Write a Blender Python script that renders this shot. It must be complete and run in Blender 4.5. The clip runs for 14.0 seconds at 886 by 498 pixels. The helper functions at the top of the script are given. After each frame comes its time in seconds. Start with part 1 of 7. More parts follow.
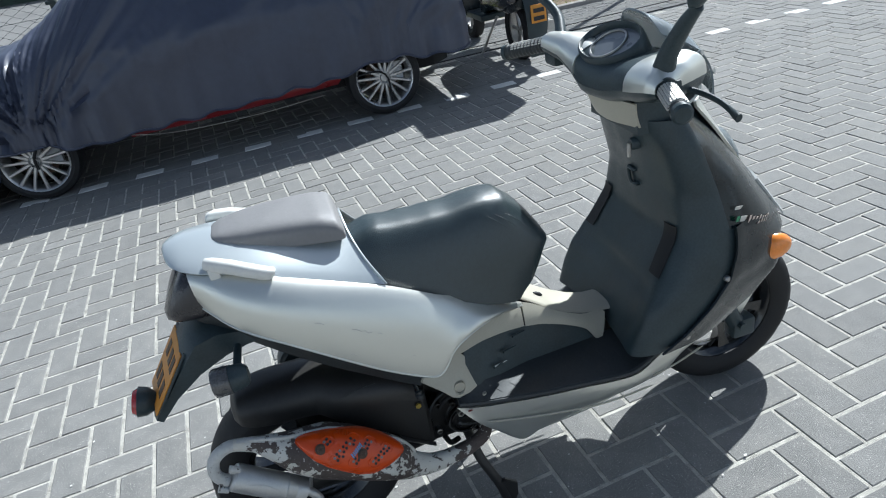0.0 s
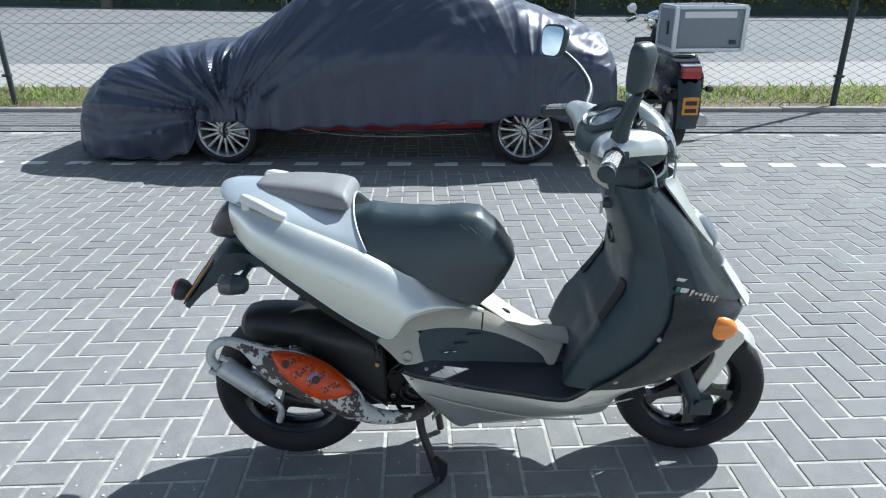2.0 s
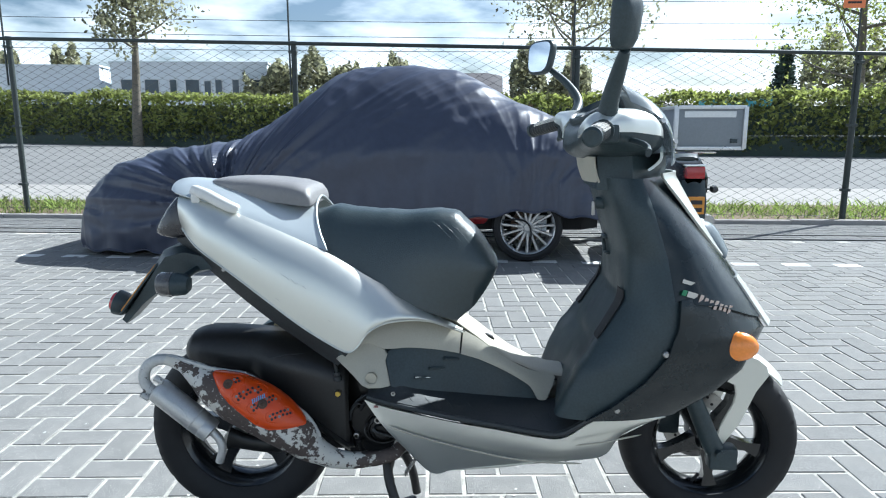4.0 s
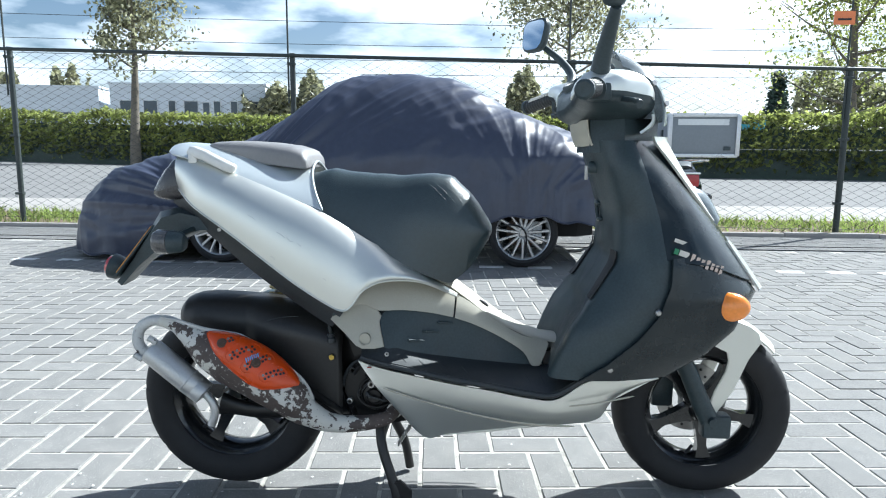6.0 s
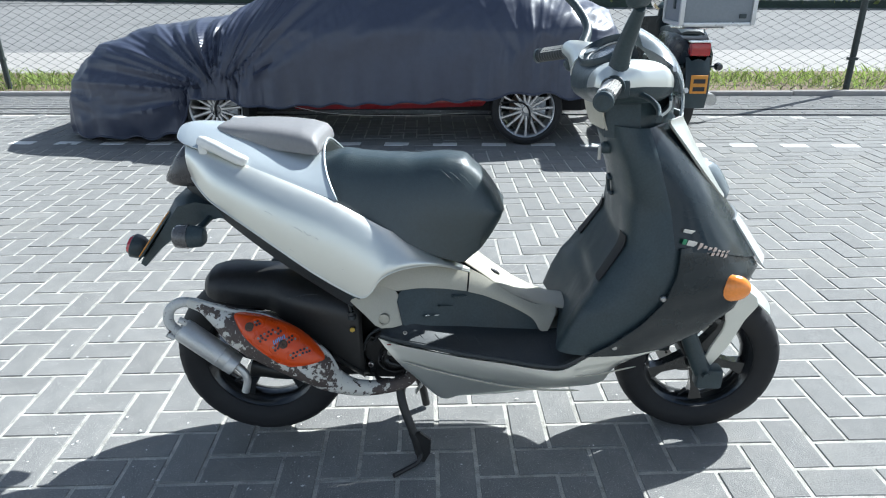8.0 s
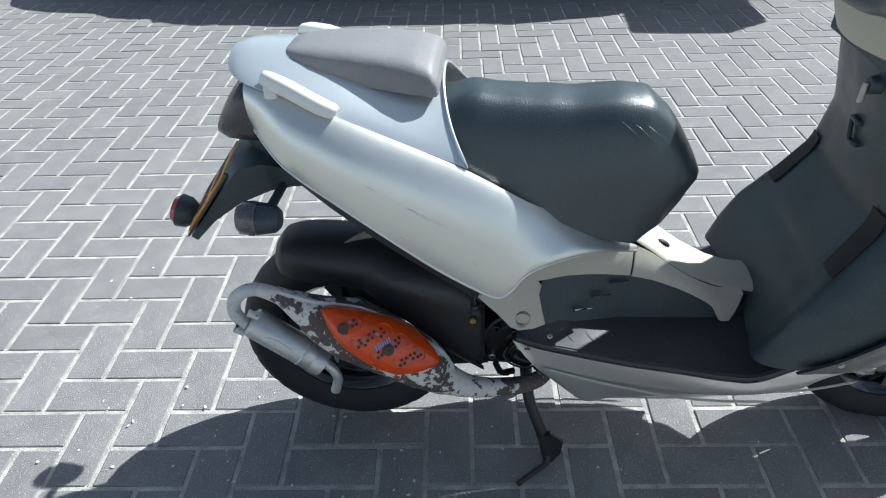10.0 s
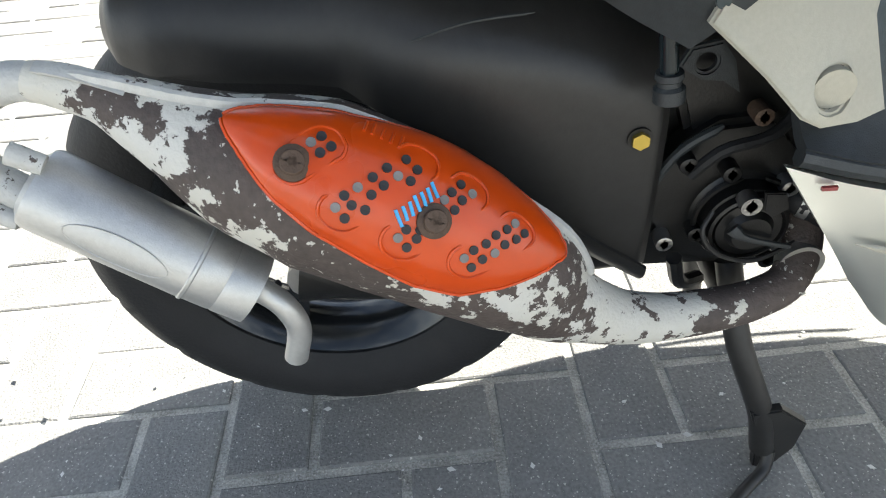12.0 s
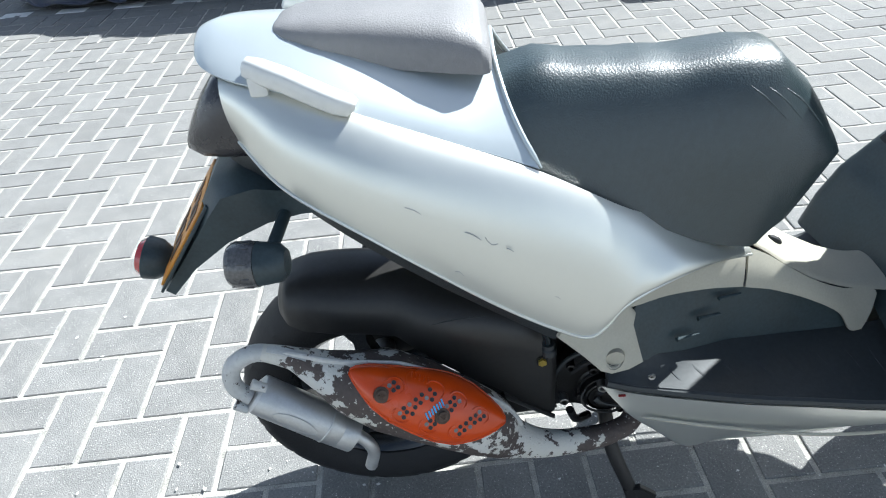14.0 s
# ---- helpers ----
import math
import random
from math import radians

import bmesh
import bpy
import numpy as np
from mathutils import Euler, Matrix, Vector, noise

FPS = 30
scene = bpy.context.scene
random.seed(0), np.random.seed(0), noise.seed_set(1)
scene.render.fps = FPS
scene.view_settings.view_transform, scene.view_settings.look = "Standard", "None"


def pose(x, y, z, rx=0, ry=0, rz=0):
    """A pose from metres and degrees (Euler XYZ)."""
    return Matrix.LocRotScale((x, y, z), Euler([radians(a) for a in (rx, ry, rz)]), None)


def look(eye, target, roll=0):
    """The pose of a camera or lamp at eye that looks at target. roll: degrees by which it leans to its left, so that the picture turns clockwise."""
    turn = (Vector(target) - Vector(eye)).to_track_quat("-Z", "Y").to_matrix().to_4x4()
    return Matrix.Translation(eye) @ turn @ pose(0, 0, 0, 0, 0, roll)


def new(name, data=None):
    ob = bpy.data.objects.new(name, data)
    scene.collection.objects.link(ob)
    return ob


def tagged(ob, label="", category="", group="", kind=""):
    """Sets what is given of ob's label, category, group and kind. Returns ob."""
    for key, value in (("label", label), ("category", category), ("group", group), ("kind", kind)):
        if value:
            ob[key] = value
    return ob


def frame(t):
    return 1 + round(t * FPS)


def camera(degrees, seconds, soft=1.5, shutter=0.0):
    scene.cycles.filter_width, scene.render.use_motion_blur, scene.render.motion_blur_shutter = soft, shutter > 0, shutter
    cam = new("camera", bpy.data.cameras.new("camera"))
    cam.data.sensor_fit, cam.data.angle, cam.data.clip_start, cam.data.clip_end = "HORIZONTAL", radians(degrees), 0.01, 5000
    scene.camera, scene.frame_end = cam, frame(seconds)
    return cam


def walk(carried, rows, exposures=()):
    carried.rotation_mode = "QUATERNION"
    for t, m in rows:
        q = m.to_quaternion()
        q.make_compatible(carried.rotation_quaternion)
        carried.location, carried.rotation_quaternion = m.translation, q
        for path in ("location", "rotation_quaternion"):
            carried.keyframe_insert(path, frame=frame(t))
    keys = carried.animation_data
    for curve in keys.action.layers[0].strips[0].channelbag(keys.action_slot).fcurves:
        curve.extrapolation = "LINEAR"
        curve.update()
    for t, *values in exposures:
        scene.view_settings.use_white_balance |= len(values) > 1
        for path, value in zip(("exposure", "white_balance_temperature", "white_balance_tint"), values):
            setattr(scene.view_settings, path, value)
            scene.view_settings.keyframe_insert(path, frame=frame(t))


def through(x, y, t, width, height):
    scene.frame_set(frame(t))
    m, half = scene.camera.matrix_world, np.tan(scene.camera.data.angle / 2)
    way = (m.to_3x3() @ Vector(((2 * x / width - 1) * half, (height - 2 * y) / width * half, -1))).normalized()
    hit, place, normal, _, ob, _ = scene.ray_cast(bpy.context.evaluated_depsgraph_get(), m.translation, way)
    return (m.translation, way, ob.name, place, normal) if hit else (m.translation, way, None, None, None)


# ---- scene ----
cam = camera(67.7, 14.0, soft=1.1)
PATH = [
    (0, (0.198, -1.355, 1.443), (0.552, 0.364, 0.484), -10.7),
    (0.5, (0.34, -1.487, 1.432), (0.425, 0.247, 0.44), -1.5),
    (1, (0.41, -1.61, 1.424), (0.415, 0.191, 0.555), 1.1),
    (1.5, (0.486, -1.743, 1.425), (0.467, 0.086, 0.615), -0.1),
    (2, (0.579, -1.773, 1.421), (0.494, 0.073, 0.657), -0.5),
    (2.5, (0.652, -1.733, 1.387), (0.509, 0.115, 0.637), -2.2),
    (3, (0.653, -1.644, 1.298), (0.566, 0.261, 0.697), -2.3),
    (3.2, (0.664, -1.637, 1.236), (0.568, 0.288, 0.7), -1.5),
    (5.3, (0.673, -1.739, 0.903), (0.54, 0.237, 0.625), 0.6),
    (5.5, (0.675, -1.729, 0.899), (0.554, 0.247, 0.619), 0.7),
    (6, (0.675, -1.706, 0.895), (0.559, 0.269, 0.606), 0.4),
    (6.5, (0.671, -1.695, 0.894), (0.564, 0.282, 0.612), 0.2),
    (7, (0.666, -1.661, 0.964), (0.563, 0.289, 0.535), -0.4),
    (7.2, (0.673, -1.67, 1.031), (0.567, 0.262, 0.526), -0.7),
    (9.3, (0.483, -1.404, 1.375), (0.363, 0.315, 0.36), 0.7),
    (9.5, (0.457, -1.326, 1.345), (0.301, 0.379, 0.312), -0.2),
    (10, (0.364, -1.128, 1.289), (0.191, 0.468, 0.095), -1.8),
    (10.5, (0.218, -0.952, 1.175), (0.062, 0.572, -0.111), -5.1),
    (11, (0.169, -0.749, 0.962), (-0.032, 0.774, -0.319), -7.2),
    (11.5, (0.177, -0.638, 0.778), (0.039, 0.911, -0.479), -5.6),
    (12, (0.188, -0.598, 0.663), (0.094, 0.932, -0.622), -5.0),
    (12.5, (0.186, -0.596, 0.656), (0.086, 0.953, -0.604), -5.3),
    (13, (0.183, -0.651, 0.757), (0.093, 0.898, -0.504), -5.6),
    (13.5, (0.197, -0.765, 0.974), (0.115, 0.805, -0.262), -6.3),
    (14, (0.232, -0.87, 1.156), (0.118, 0.723, -0.048), -6.0),
]
EXPOSURES = [
    (0.0, 0.70, 5700, 5), (1.5, 0.83, 5600, 4), (3.0, 0.94, 5550, 4), (5.5, 1.26, 5650, 4), (7.0, 1.26, 5700, 4), (9.5, 0.88, 5700, 5), (10.5, 0.86, 5700, 5),
    (11.0, 0.96, 5850, 6), (11.7, 1.92, 6400, 7), (12.5, 2.42, 6800, 4), (13.0, 2.32, 6600, 5), (13.5, 2.05, 6250, 6), (14.0, 1.38, 5800, 5),
]
walk(cam, [(t, look(eye, target, roll)) for t, eye, target, roll in PATH], EXPOSURES)

# ---- light ----
SUN_DIR = Vector((0.85, 0.66, 1.0)).normalized()
world = bpy.data.worlds.new("sky_world")
scene.world = world
world.use_nodes = True
wn, wl = world.node_tree.nodes, world.node_tree.links
wn.clear()
w_out = wn.new("ShaderNodeOutputWorld")
w_bg = wn.new("ShaderNodeBackground")
w_sky = wn.new("ShaderNodeTexSky")
w_sky.sky_type = "NISHITA"
w_sky.sun_disc = False
w_sky.sun_elevation = math.asin(SUN_DIR.z)
w_sky.sun_rotation = math.atan2(SUN_DIR.x, SUN_DIR.y)
w_sky.air_density = 1.0
w_sky.dust_density = 1.6
w_co = wn.new("ShaderNodeTexCoord")
w_map = wn.new("ShaderNodeMapping")
w_map.inputs["Scale"].default_value = (1.0, 1.0, 3.2)
w_noise = wn.new("ShaderNodeTexNoise")
w_noise.inputs["Scale"].default_value = 5.0
w_noise.inputs["Detail"].default_value = 7.0
w_ramp = wn.new("ShaderNodeValToRGB")
w_ramp.color_ramp.elements[0].position = 0.50
w_ramp.color_ramp.elements[1].position = 0.80
w_mix = wn.new("ShaderNodeMix")
w_mix.data_type = "RGBA"
w_mix.inputs[7].default_value = (17.0, 17.4, 17.8, 1)
wl.new(w_co.outputs["Generated"], w_map.inputs["Vector"])
wl.new(w_map.outputs["Vector"], w_noise.inputs["Vector"])
w_sep = wn.new("ShaderNodeSeparateXYZ")
w_low = wn.new("ShaderNodeMapRange")
w_low.inputs["From Max"].default_value = 0.55
w_low.inputs["To Min"].default_value, w_low.inputs["To Max"].default_value = 0.19, -0.03
w_add = wn.new("ShaderNodeMath")
wl.new(w_co.outputs["Generated"], w_sep.inputs["Vector"])
wl.new(w_sep.outputs["Z"], w_low.inputs["Value"])
wl.new(w_noise.outputs["Fac"], w_add.inputs[0])
wl.new(w_low.outputs["Result"], w_add.inputs[1])
wl.new(w_add.outputs[0], w_ramp.inputs["Fac"])
wl.new(w_ramp.outputs["Color"], w_mix.inputs[0])
wl.new(w_sky.outputs["Color"], w_mix.inputs[6])
wl.new(w_mix.outputs[2], w_bg.inputs["Color"])
w_bg.inputs["Strength"].default_value = 0.050
wl.new(w_bg.outputs["Background"], w_out.inputs["Surface"])

sun = new("sun", bpy.data.lights.new("sun", "SUN"))
sun.data.energy = 5.0
sun.data.angle = radians(0.53)
sun.data.color = (1.0, 0.96, 0.90)
sun.matrix_world = look(SUN_DIR * 30, (0, 0, 0))


# ---- materials ----
def material(name, color, rough=0.5, metal=0.0, vary=0.12, grain=60.0, bump=0.0, bump_scale=300.0, stain=None, stain_scale=3.0,
             stain_lo=0.55, stain_hi=0.75, stain_rough=0.65, fleck=None, fleck_scale=420.0, uneven=1.0, coat=0.0, spec=0.5, per_object=0.0, per_island=0.0, rough_vary=0.1):
    """A surface with fine grain, broad unevenness, an optional stain colour and fine relief."""
    m = bpy.data.materials.new(name)
    m.use_nodes = True
    n, l = m.node_tree.nodes, m.node_tree.links
    b = n["Principled BSDF"]
    b.inputs["Metallic"].default_value = metal
    b.inputs["Coat Weight"].default_value = coat
    b.inputs["Coat Roughness"].default_value = 0.12
    b.inputs["Specular IOR Level"].default_value = spec
    co = n.new("ShaderNodeTexCoord")
    fine, broad = n.new("ShaderNodeTexNoise"), n.new("ShaderNodeTexNoise")
    fine.inputs["Scale"].default_value, fine.inputs["Detail"].default_value = grain, 4
    broad.inputs["Scale"].default_value, broad.inputs["Detail"].default_value = max(grain * 0.07, 0.6), 5
    for t in (fine, broad):
        l.new(co.outputs["Object"], t.inputs["Vector"])
    add = n.new("ShaderNodeMath")
    add.operation = "ADD"
    calm = n.new("ShaderNodeMapRange")
    calm.clamp = False
    calm.inputs["To Min"].default_value, calm.inputs["To Max"].default_value = 0.5 - 0.5 * uneven, 0.5 + 0.5 * uneven
    l.new(broad.outputs["Fac"], calm.inputs["Value"])
    l.new(fine.outputs["Fac"], add.inputs[0])
    l.new(calm.outputs["Result"], add.inputs[1])
    last = add.outputs[0]
    for amount, kind in ((per_object, "obj"), (per_island, "isl")):
        if amount:
            info = n.new("ShaderNodeObjectInfo" if kind == "obj" else "ShaderNodeNewGeometry")
            mul = n.new("ShaderNodeMath")
            mul.operation = "MULTIPLY_ADD"
            l.new(info.outputs["Random" if kind == "obj" else "Random Per Island"], mul.inputs[0])
            mul.inputs[1].default_value = amount / max(vary, 0.01)
            l.new(last, mul.inputs[2])
            sub = n.new("ShaderNodeMath")
            sub.operation = "SUBTRACT"
            l.new(mul.outputs[0], sub.inputs[0])
            sub.inputs[1].default_value = 0.5 * amount / max(vary, 0.01)
            last = sub.outputs[0]
    rng = n.new("ShaderNodeMapRange")
    rng.clamp = False
    rng.inputs["From Min"].default_value, rng.inputs["From Max"].default_value = 0.6, 1.4
    rng.inputs["To Min"].default_value, rng.inputs["To Max"].default_value = 1 - vary, 1 + vary
    l.new(last, rng.inputs["Value"])
    tint = n.new("ShaderNodeMix")
    tint.data_type, tint.blend_type = "RGBA", "MULTIPLY"
    tint.inputs[0].default_value = 1.0
    tint.inputs[6].default_value = (*color, 1)
    l.new(rng.outputs["Result"], tint.inputs[7])
    colour = tint.outputs[2]
    if stain:
        sn, ramp, mix = n.new("ShaderNodeTexNoise"), n.new("ShaderNodeValToRGB"), n.new("ShaderNodeMix")
        sn.inputs["Scale"].default_value, sn.inputs["Detail"].default_value, sn.inputs["Roughness"].default_value = stain_scale, 8, stain_rough
        ramp.color_ramp.elements[0].position, ramp.color_ramp.elements[1].position = stain_lo, stain_hi
        mix.data_type = "RGBA"
        mix.inputs[7].default_value = (*stain, 1)
        l.new(co.outputs["Object"], sn.inputs["Vector"])
        l.new(sn.outputs["Fac"], ramp.inputs["Fac"])
        l.new(ramp.outputs["Color"], mix.inputs[0])
        l.new(colour, mix.inputs[6])
        colour = mix.outputs[2]
    if fleck:
        fn, ramp, mix = n.new("ShaderNodeTexNoise"), n.new("ShaderNodeValToRGB"), n.new("ShaderNodeMix")
        fn.inputs["Scale"].default_value, fn.inputs["Detail"].default_value = fleck_scale, 1
        ramp.color_ramp.elements[0].position, ramp.color_ramp.elements[1].position = 0.66, 0.72
        mix.data_type = "RGBA"
        mix.inputs[7].default_value = (*fleck, 1)
        l.new(co.outputs["Object"], fn.inputs["Vector"])
        l.new(fn.outputs["Fac"], ramp.inputs["Fac"])
        l.new(ramp.outputs["Color"], mix.inputs[0])
        l.new(colour, mix.inputs[6])
        colour = mix.outputs[2]
    l.new(colour, b.inputs["Base Color"])
    rr = n.new("ShaderNodeMapRange")
    rr.inputs["From Min"].default_value, rr.inputs["From Max"].default_value = 0.3, 0.7
    rr.inputs["To Min"].default_value, rr.inputs["To Max"].default_value = max(rough - rough_vary, 0.02), min(rough + rough_vary, 1)
    l.new(broad.outputs["Fac"], rr.inputs["Value"])
    l.new(rr.outputs["Result"], b.inputs["Roughness"])
    if bump:
        bn, bp = n.new("ShaderNodeTexNoise"), n.new("ShaderNodeBump")
        bn.inputs["Scale"].default_value, bn.inputs["Detail"].default_value = bump_scale, 3
        bp.inputs["Strength"].default_value, bp.inputs["Distance"].default_value = bump, 0.002
        l.new(co.outputs["Object"], bn.inputs["Vector"])
        l.new(bn.outputs["Fac"], bp.inputs["Height"])
        l.new(bp.outputs["Normal"], b.inputs["Normal"])
    return m


def glass(name, color, rough=0.05, trans=1.0, ior=1.45):
    m = bpy.data.materials.new(name)
    m.use_nodes = True
    b = m.node_tree.nodes["Principled BSDF"]
    b.inputs["Base Color"].default_value = (*color, 1)
    b.inputs["Roughness"].default_value = rough
    b.inputs["Transmission Weight"].default_value = trans
    b.inputs["IOR"].default_value = ior
    return m


M_BRICK = material("grey_paving", (0.206, 0.203, 0.195), 0.85, vary=0.42, grain=230, uneven=0.45, fleck=(0.50, 0.48, 0.44), fleck_scale=260, bump=1.0, bump_scale=330, per_object=0.06, stain=(0.265, 0.255, 0.23), stain_scale=2.2, stain_lo=0.5, stain_hi=0.9, spec=0.15)
M_BRICK_FAR = material("grey_paving_far", (0.206, 0.203, 0.195), 0.85, vary=0.42, grain=230, uneven=0.45, bump=0.8, bump_scale=330, per_island=0.06, stain=(0.265, 0.255, 0.23), stain_scale=2.2, stain_lo=0.5, stain_hi=0.9, spec=0.15)
M_SAND = material("joint_sand", (0.41, 0.395, 0.355), 0.95, vary=0.65, grain=330, fleck=(0.62, 0.59, 0.52), fleck_scale=300, bump=1.0, bump_scale=420, spec=0.15)
M_MARK = material("white_paving", (0.66, 0.65, 0.62), 0.8, vary=0.15, grain=120, bump=0.3, spec=0.15)
M_GROUND = material("bare_ground", (0.30, 0.28, 0.25), 0.95, vary=0.25, grain=12, bump=0.5, bump_scale=60, spec=0.15)
M_KERB = material("concrete_edging", (0.34, 0.32, 0.30), 0.9, vary=0.2, grain=60, bump=0.5, spec=0.15)
M_SOIL = material("soil_litter", (0.17, 0.13, 0.09), 0.95, vary=0.5, grain=40, bump=1.0, bump_scale=120, stain=(0.30, 0.26, 0.20), stain_scale=20, spec=0.15)
M_ASPHALT = material("asphalt", (0.19, 0.187, 0.182), 0.9, vary=0.15, grain=30, bump=0.4, bump_scale=200, stain=(0.13, 0.13, 0.128), stain_scale=0.6, stain_lo=0.5, stain_hi=0.8, spec=0.15)
M_PATH = material("pale_path", (0.31, 0.295, 0.275), 0.9, vary=0.15, grain=20, bump=0.3, spec=0.15)
M_SILVER = material("silver_paint", (0.66, 0.665, 0.615), 0.37, metal=0.82, vary=0.012, grain=900, coat=0.4, rough_vary=0.008)
M_SILVER_BLUE = material("bluish_silver_paint", (0.50, 0.54, 0.55), 0.34, metal=0.5, vary=0.012, grain=900, coat=0.3, rough_vary=0.008)
M_BEIGE = material("faded_silver_plastic", (0.42, 0.395, 0.32), 0.5, metal=0.15, vary=0.08, grain=300, bump=0.12, bump_scale=900, stain=(0.40, 0.37, 0.30), stain_scale=7)
M_BLACKGLOSS = material("black_paint", (0.009, 0.015, 0.018), 0.22, vary=0.2, grain=200, coat=0.2, spec=0.3, bump=0.02, bump_scale=700)
M_BLACK = material("black_plastic", (0.032, 0.047, 0.052), 0.40, vary=0.3, grain=200, bump=0.12, bump_scale=1200, spec=0.4, stain=(0.040, 0.044, 0.045), stain_scale=9, stain_lo=0.6, stain_hi=0.9)
M_BLACKDUST = material("dusty_black_plastic", (0.024, 0.028, 0.030), 0.55, vary=0.3, grain=150, bump=0.2, bump_scale=900, stain=(0.050, 0.048, 0.042), stain_scale=14, stain_lo=0.55, stain_hi=0.9)
M_BLACKWARM = material("smooth_black_plastic", (0.021, 0.020, 0.019), 0.42, vary=0.25, grain=120, bump=0.06, bump_scale=500, spec=0.45, stain=(0.024, 0.022, 0.019), stain_scale=8, stain_lo=0.55, stain_hi=0.85)
M_ENGINE = material("black_engine_metal", (0.010, 0.0095, 0.009), 0.42, metal=0.1, vary=0.4, grain=90, bump=0.12, bump_scale=400, stain=(0.035, 0.03, 0.026), stain_scale=35, stain_lo=0.62, stain_hi=0.8)
M_SEAT = material("black_leatherette", (0.024, 0.038, 0.042), 0.37, vary=0.2, spec=0.75, grain=120, bump=0.35, bump_scale=420, rough_vary=0.06)
M_PAD = material("grey_leatherette", (0.20, 0.195, 0.195), 0.55, vary=0.08, grain=120, bump=0.3, bump_scale=420)
M_RUBBER = material("tyre_rubber", (0.008, 0.008, 0.009), 0.7, vary=0.3, grain=40, bump=0.3, bump_scale=300, stain=(0.019, 0.018, 0.017), stain_scale=12, stain_lo=0.6, stain_hi=0.9)
M_CHROME = material("chrome", (0.75, 0.75, 0.74), 0.15, metal=1.0, vary=0.05, grain=50)
M_RIMBLACK = material("glossy_black_rim_paint", (0.008, 0.009, 0.010), 0.22, vary=0.2, grain=80, coat=0.3, spec=0.5)
M_STEEL = material("dull_steel", (0.42, 0.41, 0.39), 0.4, metal=0.9, vary=0.2, grain=90, bump=0.2)
M_ALU = material("sprayed_silver_metal", (0.50, 0.50, 0.49), 0.42, metal=0.7, vary=0.08, grain=250, bump=0.15, bump_scale=700, stain=(0.40, 0.39, 0.37), stain_scale=14)
M_EXHAUST = material("flaking_exhaust_paint", (0.080, 0.062, 0.054), 0.72, vary=0.30, grain=170, bump=0.5, bump_scale=260)


def flaking(m):
    """Old pale paint that has flaked off brown primer in ragged patches: mostly left on the cone, the top and the pipe."""
    nd, ln = m.node_tree.nodes, m.node_tree.links
    b = nd["Principled BSDF"]
    primer = b.inputs["Base Color"].links[0].from_socket
    co, sep = nd.new("ShaderNodeTexCoord"), nd.new("ShaderNodeSeparateXYZ")
    ln.new(co.outputs["Object"], sep.inputs["Vector"])
    patches, chips = nd.new("ShaderNodeTexNoise"), nd.new("ShaderNodeTexNoise")
    patches.inputs["Scale"].default_value, patches.inputs["Detail"].default_value, patches.inputs["Roughness"].default_value = 34, 10, 0.66
    chips.inputs["Scale"].default_value, chips.inputs["Detail"].default_value, chips.inputs["Roughness"].default_value = 150, 6, 0.6
    for t in (patches, chips):
        ln.new(co.outputs["Object"], t.inputs["Vector"])
    left = nd.new("ShaderNodeFloatCurve")
    curve = left.mapping.curves[0]
    for x, y in ((0.08, 0.58), (0.18, 0.525), (0.28, 0.487), (0.36, 0.46), (0.45, 0.43), (0.55, 0.45), (0.66, 0.50), (0.74, 0.555), (0.82, 0.575), (0.89, 0.50), (0.95, 0.43)):
        curve.points.new(x, y)
    curve.points[-1].location = (1.0, 0.40)
    left.mapping.update()
    span = nd.new("ShaderNodeMapRange")
    span.inputs["From Min"].default_value, span.inputs["From Max"].default_value = -0.15, 0.45
    ln.new(sep.outputs["X"], span.inputs["Value"])
    ln.new(span.outputs["Result"], left.inputs["Value"])
    add, sub = nd.new("ShaderNodeMath"), nd.new("ShaderNodeMath")
    sub.operation = "SUBTRACT"
    sub.inputs[1].default_value = 0.5
    ln.new(left.outputs["Value"], sub.inputs[0])
    ln.new(patches.outputs["Fac"], add.inputs[0])
    ln.new(sub.outputs[0], add.inputs[1])
    edge, chip, most = nd.new("ShaderNodeValToRGB"), nd.new("ShaderNodeValToRGB"), nd.new("ShaderNodeMath")
    edge.color_ramp.elements[0].position, edge.color_ramp.elements[1].position = 0.508, 0.520
    chip.color_ramp.elements[0].position, chip.color_ramp.elements[1].position = 0.640, 0.655
    most.operation = "MAXIMUM"
    ln.new(add.outputs[0], edge.inputs["Fac"])
    ln.new(chips.outputs["Fac"], chip.inputs["Fac"])
    ln.new(edge.outputs["Color"], most.inputs[0])
    ln.new(chip.outputs["Color"], most.inputs[1])
    tone, pale = nd.new("ShaderNodeTexNoise"), nd.new("ShaderNodeMix")
    tone.inputs["Scale"].default_value, tone.inputs["Detail"].default_value = 16, 6
    pale.data_type = "RGBA"
    pale.inputs[6].default_value, pale.inputs[7].default_value = (0.60, 0.60, 0.59, 1), (0.56, 0.52, 0.42, 1)
    ln.new(co.outputs["Object"], tone.inputs["Vector"])
    ln.new(tone.outputs["Fac"], pale.inputs[0])
    mix = nd.new("ShaderNodeMix")
    mix.data_type = "RGBA"
    ln.new(most.outputs[0], mix.inputs[0])
    ln.new(primer, mix.inputs[6])
    ln.new(pale.outputs[2], mix.inputs[7])
    ln.new(mix.outputs[2], b.inputs["Base Color"])
    step, old = nd.new("ShaderNodeBump"), b.inputs["Normal"].links[0].from_socket
    step.inputs["Strength"].default_value, step.inputs["Distance"].default_value = 0.5, 0.0006
    ln.new(most.outputs[0], step.inputs["Height"])
    ln.new(old, step.inputs["Normal"])
